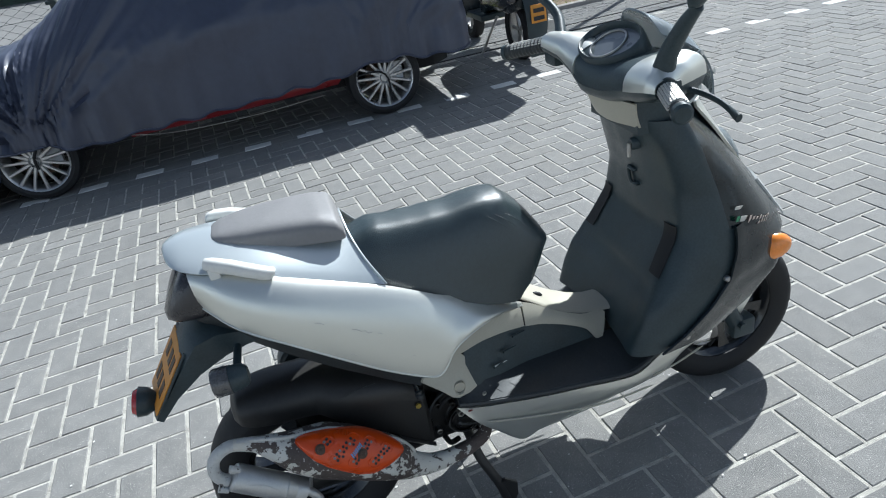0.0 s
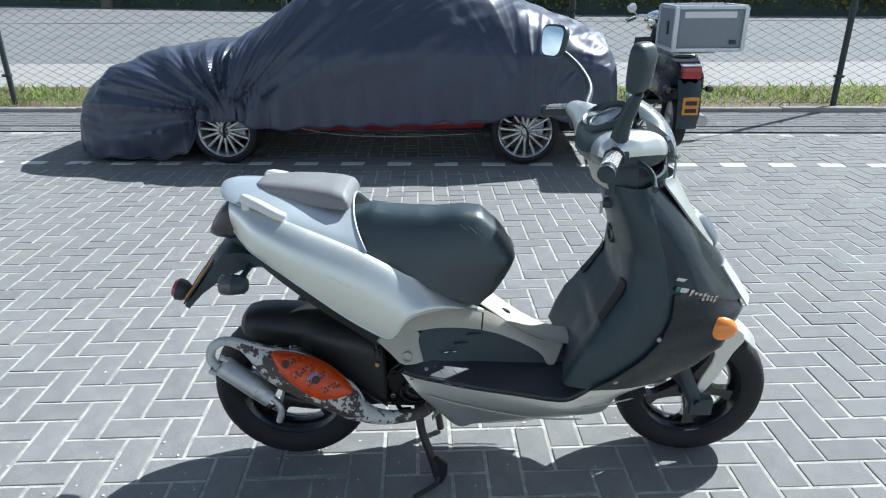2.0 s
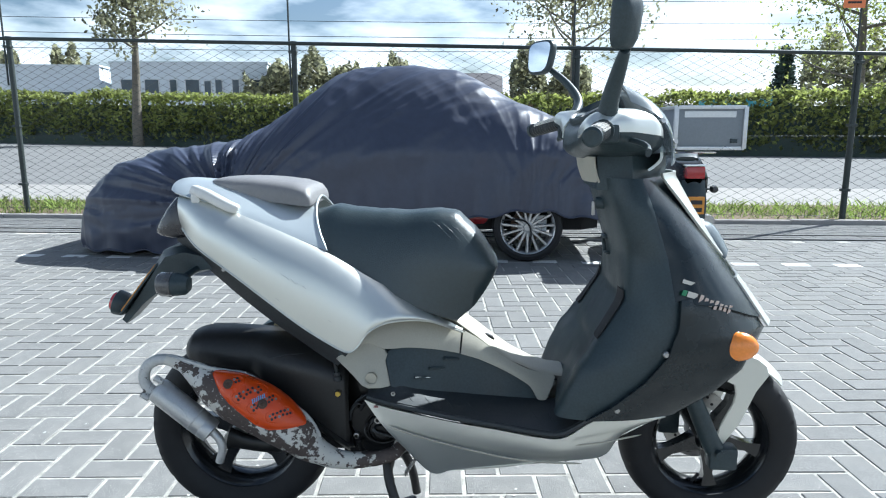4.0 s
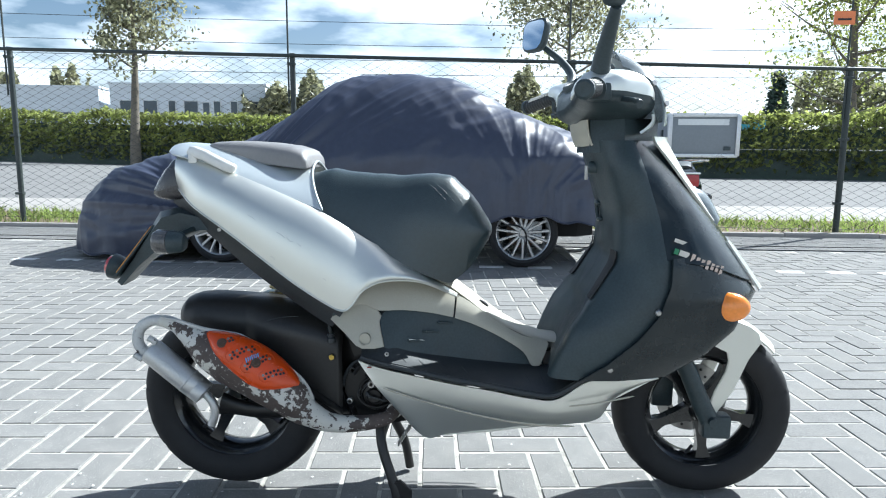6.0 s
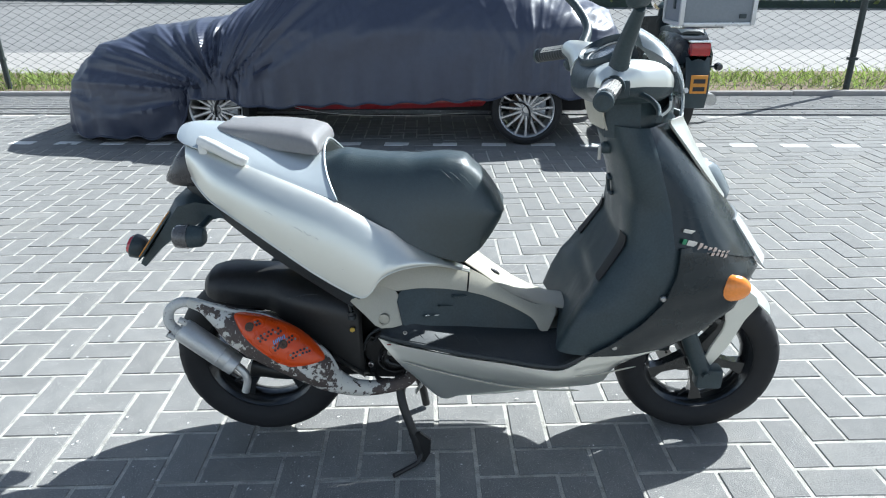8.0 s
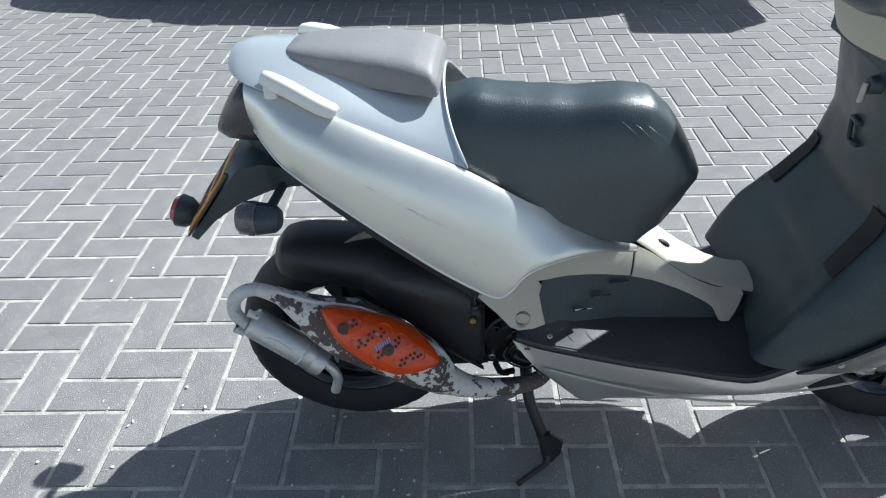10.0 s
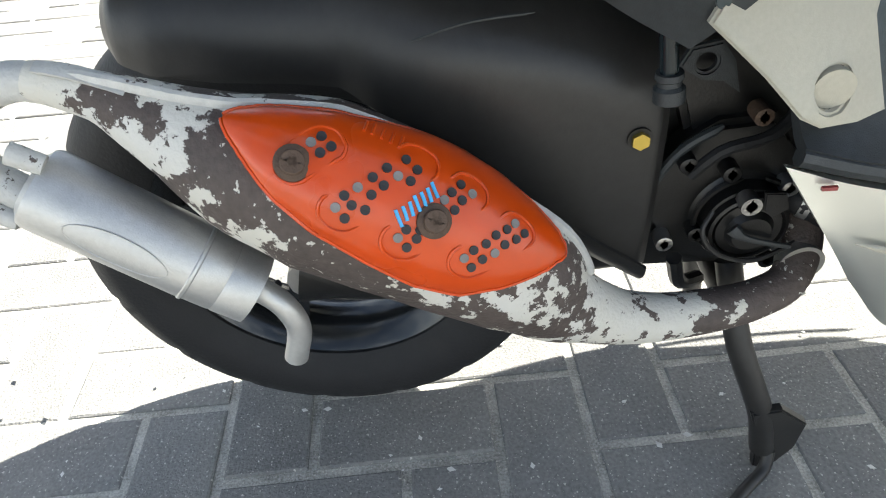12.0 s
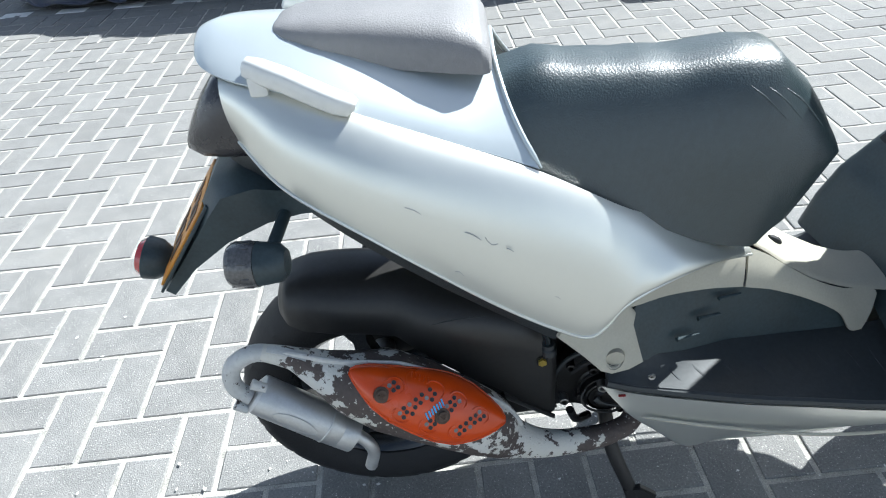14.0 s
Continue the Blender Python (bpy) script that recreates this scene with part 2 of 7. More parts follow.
    ln.new(step.outputs["Normal"], b.inputs["Normal"])
    return m


flaking(M_EXHAUST)
M_EXHAUSTPALE = material("worn_pale_exhaust_paint", (0.52, 0.515, 0.49), 0.55, metal=0.1, vary=0.15, grain=150, bump=0.4, bump_scale=300, stain=(0.085, 0.068, 0.060), stain_scale=60, stain_lo=0.60, stain_hi=0.62, stain_rough=0.72)
M_ORANGE = material("orange_enamel", (0.60, 0.062, 0.003), 0.30, vary=0.12, grain=40, coat=0.25, spec=0.4, bump=0.05, bump_scale=60, stain=(0.50, 0.055, 0.006), stain_scale=10)
M_BLUE = material("blue_sticker", (0.05, 0.40, 0.75), 0.4)
M_BRASS = material("yellow_zinc", (0.62, 0.45, 0.10), 0.35, metal=0.8, vary=0.2)
M_SPRING = material("yellow_spring_paint", (0.42, 0.33, 0.13), 0.5, vary=0.2, stain=(0.2, 0.14, 0.05), stain_scale=40)
M_RUST = material("rusty_bolt", (0.10, 0.065, 0.045), 0.6, metal=0.4, vary=0.3, grain=300, bump=0.4)
M_RED = material("red_reflector", (0.35, 0.012, 0.014), 0.15, coat=0.5)
M_AMBER = material("amber_lens", (0.85, 0.26, 0.03), 0.2, vary=0.15, grain=120, coat=0.5, bump=0.3, bump_scale=200)
M_SMOKE = material("smoked_lens", (0.022, 0.020, 0.022), 0.25, vary=0.4, grain=200, coat=0.3, bump=0.3, bump_scale=250, rough_vary=0.1)
M_HANDLE = material("pale_handle_paint", (0.66, 0.65, 0.61), 0.34, vary=0.05, grain=120, coat=0.3, rough_vary=0.04)
M_SMOKELENS = material("ribbed_smoked_lens", (0.075, 0.072, 0.070), 0.18, vary=0.5, grain=260, coat=0.5, bump=0.6, bump_scale=220)
M_LENS = material("pale_lamp_lens", (0.55, 0.56, 0.54), 0.18, vary=0.15, grain=90, coat=0.5, rough_vary=0.04)
M_SCREEN = glass("smoked_screen", (0.30, 0.34, 0.36), 0.24, trans=0.5)
M_MIRROR = material("mirror_glass", (0.82, 0.88, 0.92), 0.03, metal=1.0, vary=0.01, rough_vary=0.01)
M_DIAL = material("dial_face", (0.10, 0.11, 0.12), 0.3, vary=0.1, coat=0.6)
M_PLATE = material("orange_plate", (0.62, 0.26, 0.03), 0.5, vary=0.12, grain=30, stain=(0.30, 0.14, 0.05), stain_scale=14)
M_GREYHOLE = material("grey_hole_disc", (0.20, 0.19, 0.18), 0.6, vary=0.3)
# dark print, and the shade painted into holes, slots and the scoop mouth
M_INK_AND_SHADE = material("dark_print_and_hole_shade", (0.02, 0.02, 0.022), 0.6)
M_PALEINK = material("pale_print", (0.62, 0.60, 0.56), 0.4, metal=0.3)
M_CREAMINK = material("cream_pink_print", (0.60, 0.48, 0.42), 0.4)
M_COVER = material("navy_car_cover", (0.038, 0.045, 0.074), 0.42, vary=0.18, grain=20, bump=0.12, bump_scale=25, rough_vary=0.06, spec=0.6)
M_REDPAINT = material("red_car_paint", (0.20, 0.010, 0.012), 0.3, coat=0.6)
M_CARDARK = material("car_underside", (0.012, 0.012, 0.013), 0.8)
M_RIM = material("alloy_rim", (0.50, 0.50, 0.50), 0.32, metal=0.7, vary=0.08, grain=60)
M_POST = material("dark_green_fence_paint", (0.028, 0.038, 0.036), 0.5, vary=0.25, grain=60, stain=(0.08, 0.08, 0.075), stain_scale=9, stain_lo=0.65, stain_hi=0.8)
M_WIRE = material("coated_fence_wire", (0.030, 0.038, 0.040), 0.5, metal=0.3)
M_BOXGREY = material("grey_top_box", (0.20, 0.22, 0.24), 0.5, vary=0.1, grain=60, bump=0.15)
M_ALUTRIM = material("aluminium_edging", (0.55, 0.56, 0.57), 0.35, metal=0.7, vary=0.1)


def leafy(name, color, through):
    """A leaf surface that also lets light pass."""
    m = material(name, color, 0.55, vary=0.35, grain=3, per_island=0.5)
    n, l = m.node_tree.nodes, m.node_tree.links
    b, out = n["Principled BSDF"], n["Material Output"]
    t, mix = n.new("ShaderNodeBsdfTranslucent"), n.new("ShaderNodeMixShader")
    mix.inputs["Fac"].default_value = through
    l.new(b.inputs["Base Color"].links[0].from_socket, t.inputs["Color"])
    l.new(b.outputs["BSDF"], mix.inputs[1])
    l.new(t.outputs["BSDF"], mix.inputs[2])
    l.new(mix.outputs["Shader"], out.inputs["Surface"])
    return m


M_LEAF = leafy("hedge_leaf", (0.25, 0.28, 0.08), 0.6)
# fresh pale leaf colour; on the far trees it also stands for haze
M_LEAF_PALE = leafy("young_leaf_and_far_haze", (0.28, 0.28, 0.17), 0.5)
M_LEAF_DARK = leafy("conifer_needle_and_hedge_fill", (0.040, 0.065, 0.050), 0.25)
M_GRASS = leafy("grass_blade", (0.24, 0.31, 0.08), 0.5)
M_BARK = material("bark", (0.16, 0.14, 0.11), 0.9, vary=0.35, grain=12, bump=1.0, bump_scale=30)
M_WHITEWALL = material("white_render", (0.62, 0.66, 0.70), 0.85, vary=0.08, grain=1.5)
M_GLASSDARK = material("dark_window_glass", (0.05, 0.07, 0.09), 0.12, vary=0.2, grain=0.6)
M_ROOFTILE = material("dark_roof_tile", (0.06, 0.055, 0.06), 0.8, vary=0.3, grain=6)
M_ROOFPALE = material("pale_sheet_roof", (0.42, 0.38, 0.36), 0.7, vary=0.12, grain=2)
M_BRICKWALL = material("red_brick_wall", (0.30, 0.17, 0.12), 0.85, vary=0.2, grain=4)
M_TEAL = material("turquoise_panel", (0.06, 0.30, 0.36), 0.5, vary=0.1)
M_CARWHITE = material("white_car_paint", (0.72, 0.73, 0.74), 0.25, coat=0.5)
M_SIGNGREEN = material("green_print", (0.03, 0.22, 0.10), 0.4)
M_SIGN = material("orange_sign", (0.75, 0.22, 0.08), 0.5)


# ---- mesh tools ----
def spline(points, n):
    """A smooth curve through the points, with n even steps."""
    p = np.array(points, float)
    if len(p) == 2:
        return [Vector(p[0] + (p[1] - p[0]) * i / (n - 1)) for i in range(n)]
    q = np.vstack([2 * p[0] - p[1], p, 2 * p[-1] - p[-2]])
    out = []
    for i in range(n):
        s = i / (n - 1) * (len(p) - 1)
        k = min(int(s), len(p) - 2)
        f = s - k
        a, b, c, d = q[k:k + 4]
        out.append(Vector(0.5 * (2 * b + (c - a) * f + (2 * a - 5 * b + 4 * c - d) * f * f + (3 * b - a - 3 * c + d) * f ** 3)))
    return out


def table(xs, cols, x):
    """Values of several columns at x, smoothly between the rows of xs."""
    return [float(np.interp(x, xs, c)) for c in cols]


def loft(rings, bm=None, caps=True, closed=True):
    bm = bm or bmesh.new()
    vs = [[bm.verts.new(p) for p in r] for r in rings]
    n = len(vs[0])
    for a, b in zip(vs, vs[1:]):
        for i in range(n if closed else n - 1):
            j = (i + 1) % n
            bm.faces.new((a[i], a[j], b[j], b[i]))
    if caps and closed:
        for r in (vs[0], vs[-1]):
            if len({tuple(round(c, 6) for c in v.co) for v in r}) > 2:
                bm.faces.new(r)
    return bm


def tube(path, radii, bm=None, seg=12, caps=True, squash=1.0):
    path = [Vector(p) for p in path]
    if not hasattr(radii, "__len__"):
        radii = [radii] * len(path)
    rings, side = [], None
    for i, p in enumerate(path):
        d = (path[min(i + 1, len(path) - 1)] - path[max(i - 1, 0)]).normalized()
        if side is None:
            side = d.cross(Vector((0, 1, 0)) if abs(d.y) < 0.9 else Vector((1, 0, 0))).normalized()
        side = (side - d * side.dot(d)).normalized()
        up = d.cross(side)
        rings.append([p + (side * math.cos(2 * math.pi * k / seg) + up * math.sin(2 * math.pi * k / seg) * squash) * radii[i] for k in range(seg)])
    return loft(rings, bm, caps)


def rod(a, b, r, bm=None, seg=12, r2=None):
    return tube([a, b], [r, r if r2 is None else r2], bm, seg)


def lathe(profile, axis_at, axis="y", bm=None, seg=32, closed=False):
    """Turns a profile of (radius, along) round an axis through axis_at."""
    c = Vector(axis_at)
    rings = []
    for r, a in profile:
        ring = []
        for k in range(seg):
            t = 2 * math.pi * k / seg
            ring.append(c + {"y": Vector((r * math.cos(t), a, r * math.sin(t))), "z": Vector((r * math.cos(t), r * math.sin(t), a)), "x": Vector((a, r * math.cos(t), r * math.sin(t)))}[axis])
        rings.append(ring)
    if closed:
        rings.append(rings[0])
    bm = loft(rings, bm, caps=not closed)
    if closed:
        bmesh.ops.remove_doubles(bm, verts=bm.verts, dist=1e-6)
    return bm


def block(lo, hi, bm=None, bevel=0.0, m=None):
    bm2 = bmesh.new()
    bmesh.ops.create_cube(bm2, size=1)
    lo, hi = Vector(lo), Vector(hi)
    for v in bm2.verts:
        v.co = Vector([(lo[i] + hi[i]) / 2 + v.co[i] * (hi[i] - lo[i]) for i in range(3)])
    if bevel:
        bmesh.ops.bevel(bm2, geom=list(bm2.edges), offset=bevel, segments=2, profile=0.6, affect="EDGES")
    if m is not None:
        bmesh.ops.transform(bm2, matrix=m, verts=bm2.verts)
    if bm is None:
        return bm2
    merge(bm, bm2)
    return bm


def merge(bm, other):
    me = bpy.data.meshes.new("scratch")
    other.to_mesh(me)
    other.free()
    bm.from_mesh(me)
    bpy.data.meshes.remove(me)


def sheet(rows, thick=0.003, bm=None):
    """A thin curved panel through rows of points, with thickness."""
    bm2 = bmesh.new()
    vs = [[bm2.verts.new(p) for p in r] for r in rows]
    for a, b in zip(vs, vs[1:]):
        for i in range(len(a) - 1):
            bm2.faces.new((a[i], a[i + 1], b[i + 1], b[i]))
    bmesh.ops.recalc_face_normals(bm2, faces=bm2.faces)
    if thick:
        bmesh.ops.solidify(bm2, geom=list(bm2.faces), thickness=thick)
    if bm is None:
        return bm2
    merge(bm, bm2)
    return bm


def patch(upper, lower, nu=24, nv=8, bulge=(0, 0, 0), power=1.0, thick=0.003):
    """A curved panel between two edge curves, pushed out in the middle."""
    u, w, b = spline(upper, nu), spline(lower, nu), Vector(bulge)
    rows = []
    for j in range(nv):
        f = j / (nv - 1)
        k = math.sin(math.pi * f) ** power
        rows.append([a.lerp(c, f) + b * k for a, c in zip(u, w)])
    return sheet(rows, thick)


def plate(outline, depth, thick=0.004, bevel=0.0015, holes=()):
    """A panel cut to an outline of (x, z), lying at y = depth(x, z); holes: (x, z, radius)."""
    bm = bmesh.new()
    loops = [list(outline)] + [[(x + r * math.cos(a), z + r * math.sin(a)) for a in np.linspace(0, 2 * math.pi, 20, endpoint=False)] for x, z, r in holes]
    if holes:
        edges = []
        for loop in loops:
            vs = [bm.verts.new((x, 0, z)) for x, z in loop]
            edges += [bm.edges.new((a, b)) for a, b in zip(vs, vs[1:] + vs[:1])]
        bmesh.ops.triangle_fill(bm, use_beauty=True, use_dissolve=False, edges=edges)
    else:
        bm.faces.new([bm.verts.new((x, 0, z)) for x, z in loops[0]])
    r = bmesh.ops.extrude_face_region(bm, geom=list(bm.faces))
    back = {v for v in r["geom"] if isinstance(v, bmesh.types.BMVert)}
    front = {v for v in bm.verts if v not in back}
    rim = [e for e in bm.edges if all(v in front for v in e.verts) and len(e.link_faces) == 2 and any(any(v in back for v in f.verts) for f in e.link_faces)]
    for v in front:
        v.co.y = depth(v.co.x, v.co.z)
    for v in back:
        s = depth(v.co.x, v.co.z)
        v.co.y = s + thick * (1 if s < 0 else -1)
    bmesh.ops.recalc_face_normals(bm, faces=bm.faces)
    if bevel:
        bmesh.ops.bevel(bm, geom=rim, offset=bevel, segments=2, affect="EDGES", clamp_overlap=True)
    bmesh.ops.triangulate(bm, faces=[g for g in bm.faces if len(g.verts) > 4])
    return bm


def smooth(points, n):
    """A closed outline through 2D points."""
    p = [*points[-2:], *points, *points[:3]]
    q = spline([(a, b, 0) for a, b in p], (len(p) - 1) * n + 1)[2 * n:-(2 * n)]
    return [(v.x, v.y) for v in q[:-1]] if (q[0] - q[-1]).length < 1e-6 else [(v.x, v.y) for v in q]


def finish(bm, name, mat, sharp=38):
    bmesh.ops.recalc_face_normals(bm, faces=bm.faces)
    for f in bm.faces:
        f.smooth = True
    lim = radians(sharp)
    for e in bm.edges:
        if len(e.link_faces) == 2 and e.calc_face_angle(0) > lim:
            e.smooth = False
    me = bpy.data.meshes.new(name)
    bm.to_mesh(me)
    bm.free()
    me.materials.append(mat)
    return me


STANCE = None


def part(name, bm, mat, parent, label="", sharp=38):
    """One mesh as a part of a thing or of a part. Meshes are in world places."""
    root = parent
    while root.parent:
        root = root.parent
    if root.name == "motor_scooter" and STANCE:
        for v in bm.verts:
            v.co = STANCE(v.co)
    ob = new(name, finish(bm, name, mat, sharp))
    ob.parent = parent
    if parent.parent is None and parent.type == "EMPTY":
        ob.matrix_parent_inverse = Matrix.Translation(-parent.location)
    if label:
        tagged(ob, label)
    return ob


def thing(name, at, label, category, group="", kind=""):
    ob = new(name)
    ob.location = at
    return tagged(ob, label, category, group, kind)


def solid(name, bm, mat, label, category="", group="", kind="", sharp=38):
    return tagged(new(name, finish(bm, name, mat, sharp)), label, category, group, kind)


# ---- setting ----
rng = random.Random(7)
PITCH, TURNED = 0.1073, radians(4.44)


def rise(x, y):
    """Raises the far ground towards the left, to fit the camera's view of the hedge foot."""
    k = min(max((y - 10.5) / 15.0, 0.0), 1.0)
    return 0.012 * max(0.0, -x) * k * k * (3 - 2 * k)


def build_ground():
    bm = bmesh.new()
    xs = [-900, -300, -120, -60, -40, -30, -22, -15, -10, -6, 0, 6, 12, 25, 60, 120, 300, 900]
    ys = [-900, -200, -40, -10, -3, 6.0, 10.4, 12, 15, 18, 22, 26, 30, 36, 45, 60, 100, 300, 900]
    vs = [[bm.verts.new((x, y, -0.05 + rise(max(x, -60), y))) for x in xs] for y in ys]
    for a, b in zip(vs, vs[1:]):
        for i in range(len(xs) - 1):
            bm.faces.new((a[i], a[i + 1], b[i + 1], b[i]))
    solid("ground", bm, M_GROUND, "bare brown ground reaching to the horizon", "ground", kind="structure")


def strip(name, near, far, mat, label, category, dz, n=24):
    """A surface between two lines of (x, y), lying on the ground."""
    bm = bmesh.new()
    rows = []
    for j in range(9):
        f = j / 8
        row = []
        for i in range(n):
            g = i / (n - 1)
            x = (near[0][0] + (near[1][0] - near[0][0]) * g) * (1 - f) + (far[0][0] + (far[1][0] - far[0][0]) * g) * f
            y = (near[0][1] + (near[1][1] - near[0][1]) * g) * (1 - f) + (far[0][1] + (far[1][1] - far[0][1]) * g) * f
            row.append(bm.verts.new((x, y, dz + rise(x, y))))
        rows.append(row)
    for a, b in zip(rows, rows[1:]):
        for i in range(n - 1):
            bm.faces.new((a[i], a[i + 1], b[i + 1], b[i]))
    return solid(name, bm, mat, label, category, kind="structure")


build_ground()
strip("pavement", ((-12, -7), (14, -7)), ((-12, 5.72), (14, 5.72)), M_SAND, "grey block paving laid in herringbone with sandy joints", "pavement", -0.0032)
strip("verge", ((-40, 5.8), (40, 5.8)), ((-40, 7.45), (40, 7.45)), M_SOIL, "narrow grass verge with bare soil and litter", "verge", 0.02)
strip("footpath", ((-45, 7.45), (45, 7.45)), ((-45, 10.35), (45, 10.35)), M_PATH, "pale concrete path behind the fence", "path", -0.01)
strip("road", ((-60, 10.35), (60, 10.35)), ((-60, 40.0), (60, 13.5)), M_ASPHALT, "sunlit grey asphalt road behind the fence", "road", -0.02)

# concrete edging between the paving and the verge
for k in range(26):
    x0 = -13 + k * 1.0
    bm = block((x0 + 0.004, 5.70, -0.1), (x0 + 0.996, 5.80, 0.045 + 0.004 * math.sin(k * 2.3)), bevel=0.008)
    solid("kerb", bm, M_KERB, "weathered concrete edging stone along the verge", "kerb", "edging stones", "structure")

# gutter: two solid strips along the paving, coloured dark to stand for slots
bm = block((-13, 4.66, -0.03), (14, 4.685, 0.0035), bevel=0.001)
block((-13, 4.93, -0.03), (14, 4.95, 0.0035), bm, bevel=0.001)
solid("gutter", bm, M_CARDARK, "narrow dark strips on the paving for drainage slots", "gutter", kind="structure")


# ---- fence ----
FENCE_X = [-11.3, -8.15, -4.97, -1.53, 1.66, 4.62, 7.8, 11.0]


def fence_y(x):
    return 5.98 - 0.0227 * x


def fence_top(x):
    return 1.955 - 0.0273 * x


fence = thing("fence", (0, 5.98, 0), "dark green chain-link fence on steel posts", "fence")
for x in FENCE_X:
    y, h = fence_y(x), fence_top(x)
    bm = rod((x, y, -0.05), (x, y, h), 0.032, seg=14)
    rod((x, y, h), (x, y, h + 0.012), 0.036, bm, seg=14)
    post = part("post", bm, M_POST, fence)
    bm = rod((x - 0.045, y - 0.02, h - 0.55), (x - 0.045, y - 0.02, h + 0.75), 0.011, seg=8)
    part("extension_rod", bm, M_POST, fence)
    for z in (0.35, 1.05, h - 0.12):
        part("clamp", block((x - 0.055, y - 0.042, z), (x + 0.04, y + 0.02, z + 0.03), bevel=0.004), M_POST, post)
for a, b in zip(FENCE_X, FENCE_X[1:]):
    part("top_rail", rod((a, fence_y(a) - 0.03, fence_top(a) - 0.015), (b, fence_y(b) - 0.03, fence_top(b) - 0.015), 0.021, seg=10), M_POST, fence)
    part("tension_wire", rod((a, fence_y(a) - 0.03, 0.95), (b, fence_y(b) - 0.03, 0.95), 0.0022, seg=5), M_WIRE, fence)
    part("bottom_wire", rod((a, fence_y(a) - 0.03, 0.08), (b, fence_y(b) - 0.03, 0.08), 0.0022, seg=5), M_WIRE, fence)


def chain_link():
    """Zigzag strands that hook into one another."""
    half, r = 0.040, 0.0032
    verts, faces = [], []
    count = int((FENCE_X[-1] - FENCE_X[0]) / (2 * half))
    for s in range(count):
        x0 = FENCE_X[0] + s * 2 * half
        y, top = fence_y(x0) - 0.028, fence_top(x0) - 0.02
        n = int((top - 0.05) / half)
        for k in range(n + 1):
            x = x0 + (half + 0.002) * (1 if (k + s) % 2 else -1)
            yy = y + (0.002 if (k + s) % 2 else -0.002)
            z = 0.05 + k * half
            base = len(verts)
            verts += [(x - r, yy - r, z), (x + r, yy - r, z), (x, yy + r, z)]
            if k:
                for i in range(3):
                    j = (i + 1) % 3
                    faces.append((base - 3 + i, base - 3 + j, base + j, base + i))
    me = bpy.data.meshes.new("chain_link_mesh")
    me.from_pydata(verts, [], faces)
    me.materials.append(M_WIRE)
    ob = new("chain_link_mesh", me)
    ob.parent = fence
    ob.matrix_parent_inverse = Matrix.Translation(-fence.location)
    tagged(ob, "woven diamond wire mesh", kind="stuff")


chain_link()

# small orange sign on an extension rod
sign = thing("sign", (4.58, 5.84, 2.25), "small orange warning sign tied above the fence", "sign")
part("panel", block((4.38, 5.83, 2.27), (4.60, 5.836, 2.41), bevel=0.002), M_SIGN, sign)
part("lettering", block((4.42, 5.826, 2.315), (4.56, 5.829, 2.335)), M_INK_AND_SHADE, sign, "dark bar of small print")


# ---- leaves and grass ----
def leaf_cloud(points, size, seed, flat=0.6):
    """Small bent leaf faces scattered at the points, as one mesh."""
    r = np.random.RandomState(seed)
    p = np.asarray(points, float)
    n = len(p)
    a = r.normal(size=(n, 3))
    a /= np.linalg.norm(a, axis=1)[:, None]
    b = np.cross(a, r.normal(size=(n, 3)))
    b /= np.linalg.norm(b, axis=1)[:, None]
    s = (size * r.uniform(0.6, 1.4, n))[:, None]
    c = np.cross(a, b) * s * 0.2
    v = np.empty((n, 4, 3))
    v[:, 0], v[:, 1], v[:, 2], v[:, 3] = p - a * s, p - b * s * flat + c, p + a * s, p + b * s * flat + c
    i = np.arange(n)[:, None] * 4
    return v.reshape(-1, 3).tolist(), np.hstack([i, i + 1, i + 2, i + 3]).tolist()


def raw(name, verts, faces, mat):
    me = bpy.data.meshes.new(name)
    me.from_pydata(verts, [], faces)
    me.materials.append(mat)
    return new(name, me)


def grass():
    r = np.random.RandomState(3)
    n = 26000
    x = r.uniform(-12, 13, n)
    y = 5.86 + r.beta(1.6, 1.8, n) * 1.5
    thick = np.array([0.5 + 0.5 * noise.noise((a * 0.9, b * 1.5, 3.0)) for a, b in zip(x, y)])
    keep = r.uniform(0, 1, n) < thick * 1.5
    x, y, thick = x[keep], y[keep], thick[keep]
    n = len(x)
    h = 0.03 + 0.13 * r.uniform(0, 1, n) ** 2 * (0.4 + thick)
    ang = r.uniform(0, math.pi, n)
    w = 0.003 + 0.006 * r.uniform(0, 1, n)
    dx, dy = np.cos(ang) * w, np.sin(ang) * w
    lean = r.normal(0, 0.5, (n, 2)) * h[:, None]
    v = np.empty((n, 5, 3))
    v[:, 0] = np.c_[x - dx, y - dy, np.full(n, 0.015)]
    v[:, 1] = np.c_[x + dx, y + dy, np.full(n, 0.015)]
    v[:, 2] = np.c_[x + dx * 0.8 + lean[:, 0] * 0.35, y + dy * 0.8 + lean[:, 1] * 0.35, h * 0.6]
    v[:, 3] = np.c_[x + lean[:, 0], y + lean[:, 1], h]
    v[:, 4] = np.c_[x - dx * 0.8 + lean[:, 0] * 0.35, y - dy * 0.8 + lean[:, 1] * 0.35, h * 0.6]
    i = np.arange(n)[:, None] * 5
    ob = raw("grass", v.reshape(-1, 3).tolist(), np.hstack([i, i + 1, i + 2, i + 3, i + 4]).tolist(), M_GRASS)
    tagged(ob, "patchy green grass tufts growing along the fence", "grass", kind="stuff")


grass()


